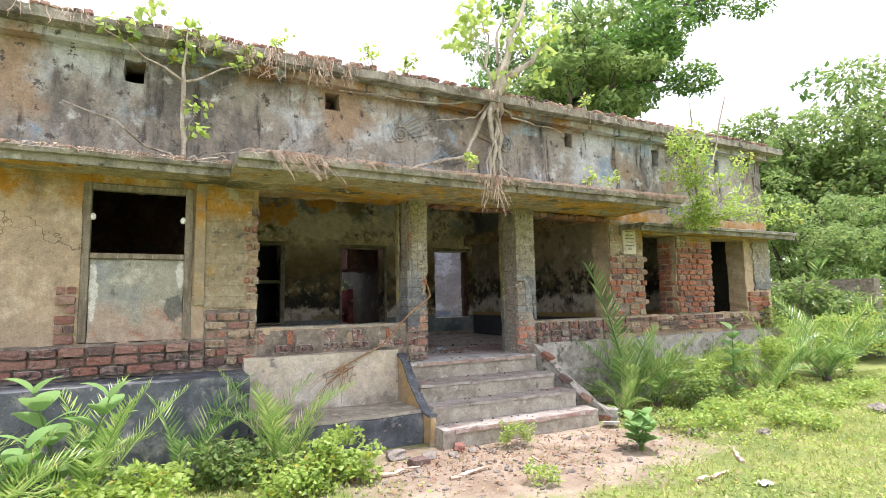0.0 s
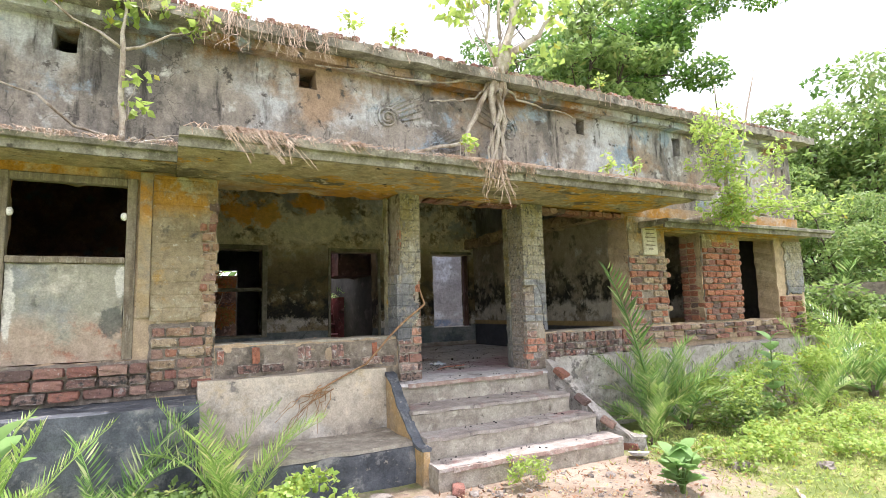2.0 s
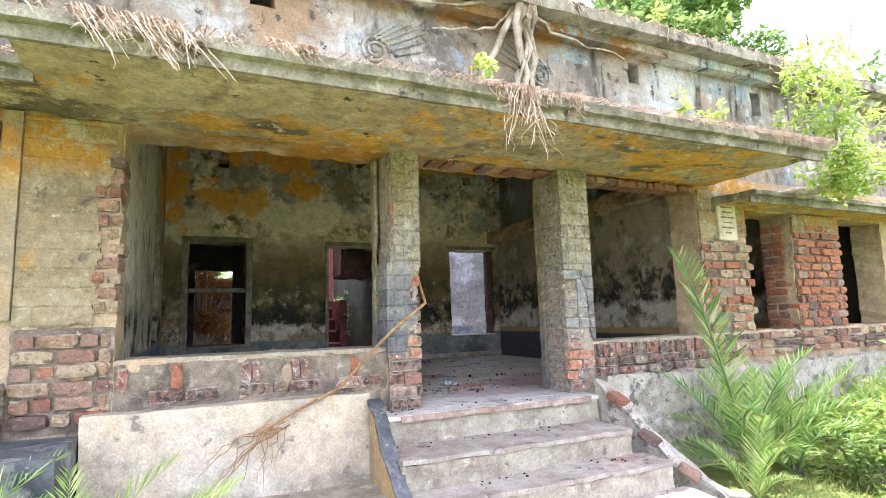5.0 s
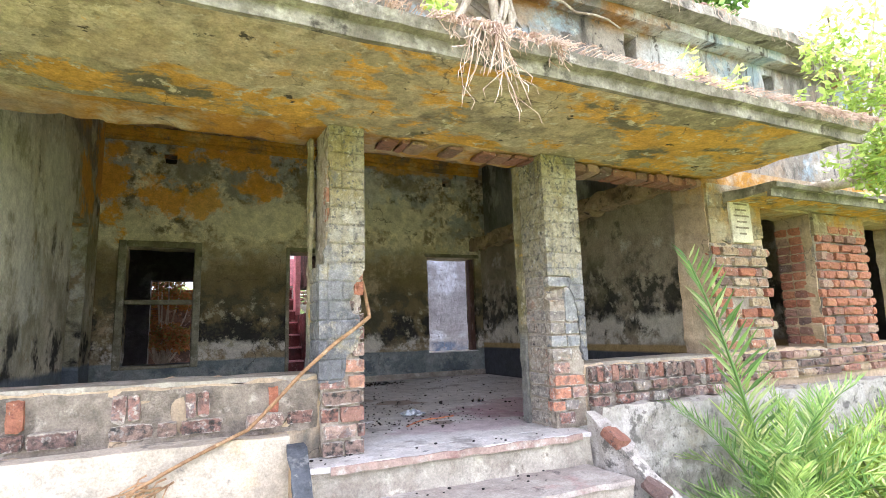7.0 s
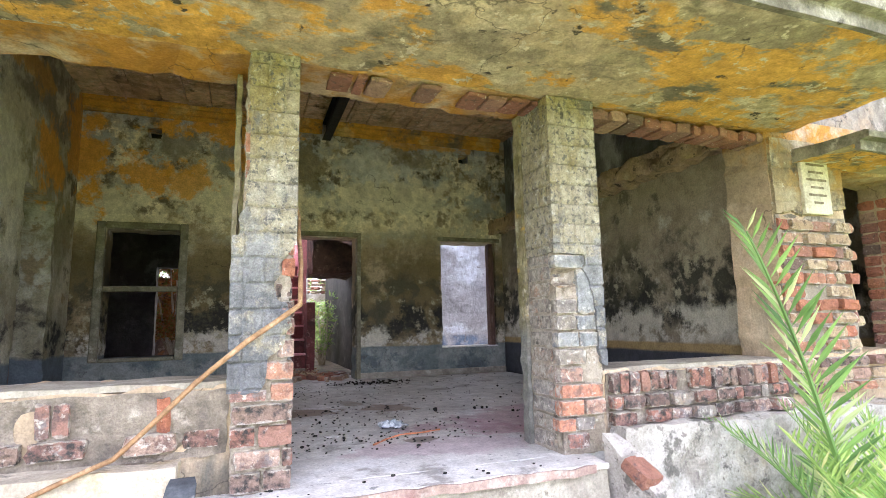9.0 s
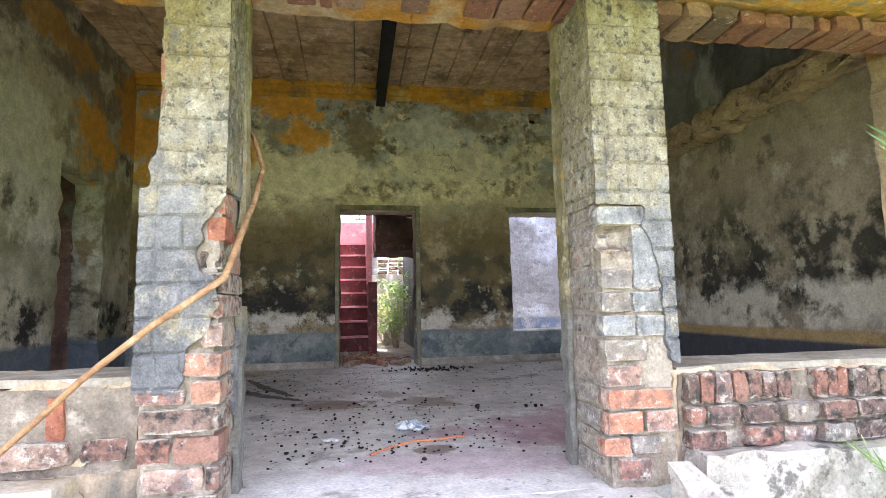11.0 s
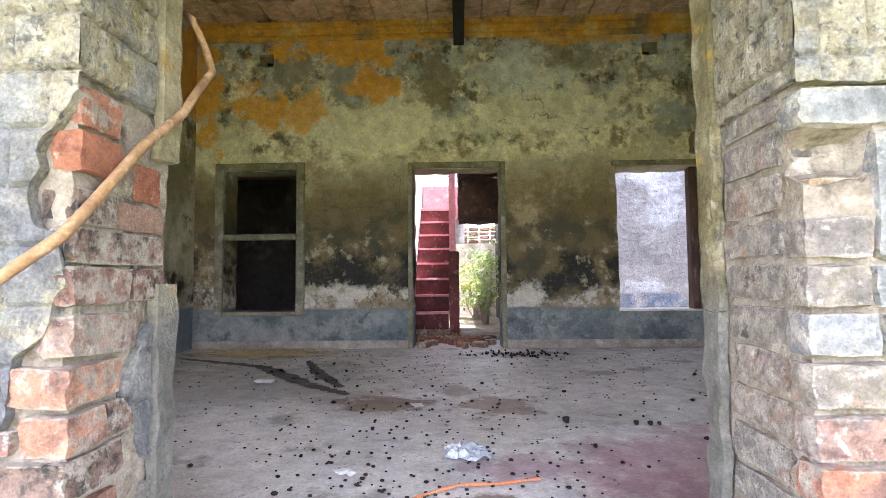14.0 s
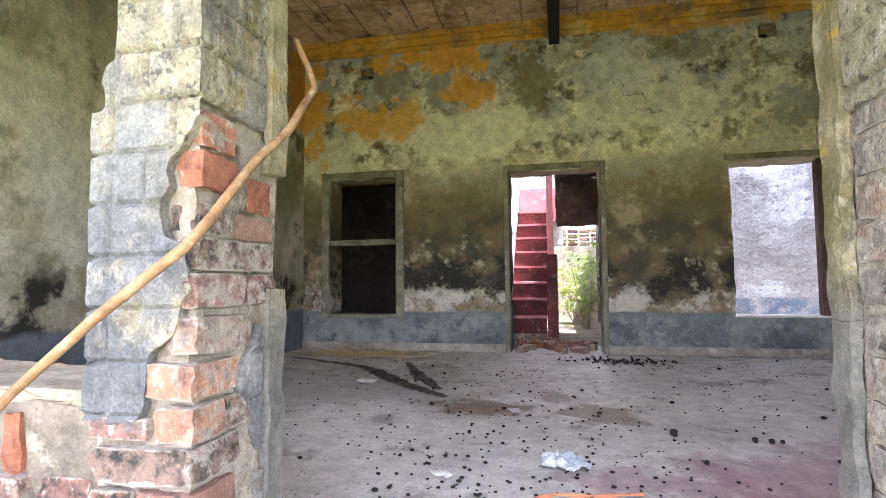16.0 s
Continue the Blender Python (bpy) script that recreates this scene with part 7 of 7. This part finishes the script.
M["tin"] = surface("pale_enamel_dish", (0.62, 0.64, 0.66), rough=0.35, bump=0.1)
M["dryleaf"] = leafy("fallen_brown_leaves", (0.36, 0.20, 0.11), (0.17, 0.09, 0.055), (0.45, 0.34, 0.20), 0.3, 0.8, 0.15)

stain("floor_stain_damp", [(1.2, 10.4), (2.2, 9.9), (2.9, 9.05), (3.25, 8.72)], 0.08, M["stain_dark"], "dark damp trickle stain on the cement floor", 1)
stain("floor_stain_trickle", [(2.55, 10.2), (2.85, 9.5), (3.15, 8.95)], 0.06, M["stain_dark"], "dark damp trickle stain on the cement floor", 2, FL + 0.006)


# droppings: many small grains
bm = bmesh.new()
for k in range(900):
    if erng.random() < 0.5:
        x, y = erng.gauss(3.6, 1.1), erng.uniform(6.7, 10.6)
    else:
        x, y = erng.uniform(1.3, 6.6), erng.uniform(6.75, 11.0)
    if not (1.05 < x < 6.7 and 6.7 < y < 11.05):
        continue
    s = erng.uniform(0.003, 0.0075) if erng.random() < 0.97 else erng.uniform(0.009, 0.014)
    bmesh.ops.create_icosphere(bm, subdivisions=1, radius=s, matrix=Matrix.Translation((x, y, FL + s * 0.7 + 0.003)) @ Matrix.Diagonal((1.3, 1, 0.75, 1)))
for k in range(170):
    x, y = erng.gauss(3.75, 0.5), 6.9 + abs(erng.gauss(0, 0.55))
    if not 3.25 < x < 4.6:
        continue
    s = erng.uniform(0.004, 0.009)
    bmesh.ops.create_icosphere(bm, subdivisions=1, radius=s, matrix=Matrix.Translation((x, y, FL + s * 0.7 + 0.003)) @ Matrix.Diagonal((1.3, 1, 0.75, 1)))
for k in range(90):
    x, y = 4.6 + erng.gauss(0, 0.25), 10.6 + erng.gauss(0, 0.14)
    bmesh.ops.create_icosphere(bm, subdivisions=1, radius=0.012, matrix=Matrix.Translation((x, min(y, 11.05), FL + 0.01)))
tagged(link("droppings", bm, M["dropping"]), "scattered black goat droppings on the cement floor", "droppings", kind="stuff")

for k, (x, y, s) in enumerate(((4.57, 8.04, 0.022), (4.93, 8.0, 0.016), (5.0, 7.99, 0.016), (5.05, 8.0, 0.012), (4.62, 7.62, 0.012), (3.55, 7.9, 0.012))):
    bm = bmesh.new()
    bmesh.ops.create_icosphere(bm, subdivisions=2, radius=s)
    for v in bm.verts:
        v.co = shift_noise(v.co, s * 0.5, 30 + k)
    bm.transform(Matrix.Translation((x, y, FL + s * 0.7)))
    tagged(link("charcoal_lump", bm, M["dropping"]), "black lump of charcoal on the floor", "charcoal", "charcoal lumps on the floor")

# crumpled plastic bag
bm = bmesh.new()
bmesh.ops.create_grid(bm, x_segments=16, y_segments=12, size=1)
for v in bm.verts:
    n2 = noise.noise_vector(Vector((v.co.x * 2.3, v.co.y * 2.3, 5)))
    e = max(abs(v.co.x), abs(v.co.y))
    v.co = Vector((v.co.x * 0.095 + n2.x * 0.03, v.co.y * 0.075 + n2.y * 0.03, 0.008 + (1 - e) * 0.045 + abs(n2.z) * 0.05))
bm.transform(Matrix.Translation((4.03, 7.48, FL)))
tagged(link("plastic_bag", bm, M["plastic"]), "crumpled clear plastic bag on the cement floor", "plastic bag")

# orange strip
bm = bmesh.new()
strip_pts = [Vector((3.76, 6.92, FL + 0.013)), Vector((3.86, 7.03, FL + 0.014)), Vector((4.0, 7.12, FL + 0.02)), Vector((4.16, 7.15, FL + 0.014)), Vector((4.34, 7.2, FL + 0.014))]
sm = []
for i in range(4):
    for q in range(5):
        sm.append(strip_pts[i].lerp(strip_pts[i + 1], q / 5) + Vector((0, noise.noise(Vector((i + q / 5, 1, 1))) * 0.012, 0)))
tube(bm, sm, [0.006 + 0.002 * math.sin(i * 1.7) for i in range(len(sm))], 6)
tagged(link("orange_cord", bm, M["orange"]), "frayed orange plastic cord on the floor", "cord")

for k, (x, y, w, h) in enumerate(((2.52, 9.12, 0.09, 0.05), (4.95, 10.75, 0.10, 0.05), (3.55, 7.25, 0.05, 0.03), (5.02, 10.1, 0.07, 0.03), (3.75, 8.35, 0.05, 0.03))):
    bm = bmesh.new()
    bmesh.ops.create_grid(bm, x_segments=5, y_segments=3, size=0.5)
    for v in bm.verts:
        v.co = Vector((v.co.x * w * 2, v.co.y * h * 2, 0.014 + abs(noise.noise(Vector((v.co.x * 3 + k, v.co.y * 3, 2)))) * 0.03))
    bm.transform(Matrix.Translation((x, y, FL)) @ Matrix.Rotation(k * 1.3, 4, "Z"))
    tagged(link("paper_scrap", bm, M["paper"]), "dirty white scrap of paper on the floor", "paper", "paper scraps")

bm = bmesh.new()
for k in range(380):
    a = erng.uniform(0, 6.3)
    c = Vector((1.9 + erng.gauss(0, 0.35), 10.7 + erng.gauss(0, 0.14), FL + erng.uniform(0.005, 0.03)))
    d = Vector((math.cos(a), math.sin(a) * 0.6, erng.uniform(-0.05, 0.1))) * erng.uniform(0.05, 0.14)
    tube(bm, [c - d, c + d], 0.0022, 3)
tagged(link("straw_heap", bm, M["straw"]), "thin scatter of dry straw along the back wall", "straw", kind="stuff")

# rubble in the back doorway
for k in range(26):
    x, y = erng.uniform(3.5, 4.46), erng.uniform(11.1, 11.95)
    ob = new("loose_brick", brick_mesh(erng.choice(("brick", "brick_tan", "brick_bright")), erng.randrange(7)))
    s = erng.uniform(0.5, 1.0)
    ob.matrix_basis = Matrix.LocRotScale((x, y, FL + 0.03), Euler((erng.uniform(-0.15, 0.15), erng.uniform(-0.15, 0.15), erng.uniform(0, 3))), (0.2 * s, 0.1 * s, 0.07))
    tagged(ob, "broken dusty brick in the back doorway", "brick", "rubble in the doorway")

# dry leaves in the doorway and on the stair foot
pts = np.array([(erng.uniform(3.45, 4.0), erng.uniform(11.4, 12.1), FL + 0.02 + erng.random() * 0.12) for _ in range(240)])
tagged(leaf_cloud("fallen_leaves", pts, 0.06, M["dryleaf"], None, 9, width=0.5), "brown fallen leaves at the foot of the stair", "leaves", kind="stuff")

# ---- litter on steps and ground ----
bm = bmesh.new()
for i, (yn, zt, xa, xb) in enumerate(STEPS):
    yb = 6.25 if i == 0 else STEPS[i - 1][0]
    for k in range(17):
        x, y = erng.uniform(xa + 0.05, xb - 0.1), yb - abs(erng.gauss(0, 0.1)) - 0.02
        s = erng.uniform(0.004, 0.011)
        bmesh.ops.create_icosphere(bm, subdivisions=1, radius=s, matrix=Matrix.Translation((x, max(y, yn), zt + s * 0.6 + 0.004)) @ Matrix.Diagonal((1.4, 1, 0.7, 1)))
tagged(link("step_litter", bm, M["dropping"]), "dark crumbs and droppings along the steps", "litter", kind="stuff")

pts = []
for _ in range(1500):
    x, y = erng.gauss(3.4, 1.2), erng.gauss(4.4, 0.45)
    if y < 4.9:
        pts.append((x, y, ground_z(x, y) + 0.012))
tagged(leaf_cloud("ground_litter", np.array(pts), 0.045, M["dryleaf"], None, 19, width=0.4, droop=0.0), "brown leaf litter on the bare earth", "leaves", kind="stuff")

bm = bmesh.new()
for _ in range(420):
    x, y = erng.gauss(3.3, 1.3), erng.gauss(4.3, 0.55)
    if y > 4.9 or not 0.9 < x < 6.5:
        continue
    s = abs(erng.gauss(0, 0.011)) + 0.006
    bmesh.ops.create_icosphere(bm, subdivisions=1, radius=s, matrix=Matrix.Translation((x, y, ground_z(x, y) + s * 0.3)) @ Euler((erng.random() * 3, 0, erng.random() * 3)).to_matrix().to_4x4() @ Matrix.Diagonal((1.4, 1, 0.6, 1)))
tagged(link("gravel", bm, M["stone"]), "scattered small stones and brick crumbs", "gravel", kind="stuff")

for k, (x, y, s) in enumerate(((2.5, 4.78, 0.09), (2.2, 4.95, 0.11), (2.75, 4.72, 0.06), (1.85, 4.85, 0.08), (3.0, 4.75, 0.05), (8.64, 3.48, 0.12), (5.6, 4.0, 0.08), (6.3, 3.6, 0.07))):
    bm = bmesh.new()
    bmesh.ops.create_icosphere(bm, subdivisions=3, radius=s)
    for v in bm.verts:
        v.co = shift_noise(v.co, s * 0.55, 7 + k)
        v.co.z *= 0.6
    bm.transform(Matrix.Translation((x, y, ground_z(x, y) + s * 0.25)))
    tagged(link("rubble_stone", bm, M["stone"], smooth=False), "broken lump of stone on the ground", "stone", "stones round the steps")
for k, (x, y, a) in enumerate(((2.3, 4.6, 0.3), (2.9, 4.85, 1.1), (5.35, 5.45, 0.6), (5.25, 5.1, 1.9))):
    ob = new("loose_brick", brick_mesh("brick", k))
    ob.matrix_basis = Matrix.LocRotScale((x, y, ground_z(x, y) + 0.035), Euler((0.1, 0.08, a)), (0.22, 0.11, 0.075))
    tagged(ob, "broken red brick lying by the steps", "brick", "loose bricks")

# broken planks and dry fronds on the ground
for k, (x, y, L, a) in enumerate(((1.95, 4.45, 0.62, 0.12), (2.6, 4.1, 0.5, 0.2), (5.2, 3.2, 0.5, 0.75), (4.4, 2.9, 0.5, 0.05))):
    bm = bmesh.new()
    tube(bm, wander((-L / 2, 0, 0), (L / 2, 0, 0.01), 6, 0.015, erng), [0.02, 0.024, 0.022, 0.02, 0.018, 0.014, 0.008], 6)
    bm.transform(Matrix.Translation((x, y, ground_z(x, y) + 0.018)) @ Matrix.Rotation(a, 4, "Z"))
    tagged(link("dry_stick", bm, M["dryroot"]), "dry pale stick lying on the ground", "stick", "sticks on the ground")
M["dryfrond"] = leafy("dry_palm_leaf", (0.55, 0.46, 0.30), (0.36, 0.28, 0.17), None, 0, 0.7, 0.2)
df = new("dry_frond", frond_mesh(77, 0.95, 26, 0.2, 0.25, M["dryfrond"]))
df.matrix_basis = Matrix.LocRotScale((3.35, 4.15, 0.03), Euler((1.45, 1.15, 0.25)), (1, 1, 0.35))
tagged(df, "dry fallen palm frond on the bare earth", "palm frond")

# enamel dish beside the steps
bm = bmesh.new()
rings = []
for r2, z in ((0.05, 0.0), (0.085, 0.012), (0.105, 0.04), (0.112, 0.042), (0.10, 0.034), (0.08, 0.015), (0.0001, 0.008)):
    rings.append([bm.verts.new((r2 * math.cos(k * math.pi / 12), r2 * math.sin(k * math.pi / 12), z)) for k in range(24)])
for a, b2 in zip(rings, rings[1:]):
    for k in range(24):
        bm.faces.new([a[k], a[(k + 1) % 24], b2[(k + 1) % 24], b2[k]])
bm.faces.new(list(reversed(rings[0])))
bm.transform(Matrix.Translation((5.05, 4.78, 0.02)) @ Euler((-0.15, 0.1, 0)).to_matrix().to_4x4())
tagged(link("enamel_dish", bm, M["tin"], smooth=True), "pale enamel dish lying beside the steps", "dish")

bm = bmesh.new()
bmesh.ops.create_grid(bm, x_segments=10, y_segments=7, size=1)
for v in bm.verts:
    n2 = noise.noise_vector(Vector((v.co.x * 2, v.co.y * 2, 9)))
    v.co = Vector((v.co.x * 0.07 + n2.x * 0.02, v.co.y * 0.05 + n2.y * 0.02, 0.01 + abs(n2.z) * 0.04))
bm.transform(Matrix.Translation((4.6, 2.55, ground_z(4.6, 2.55))))
tagged(link("paper_scrap", bm, M["paper"]), "crumpled white wrapper on the turf", "paper", "paper scraps")
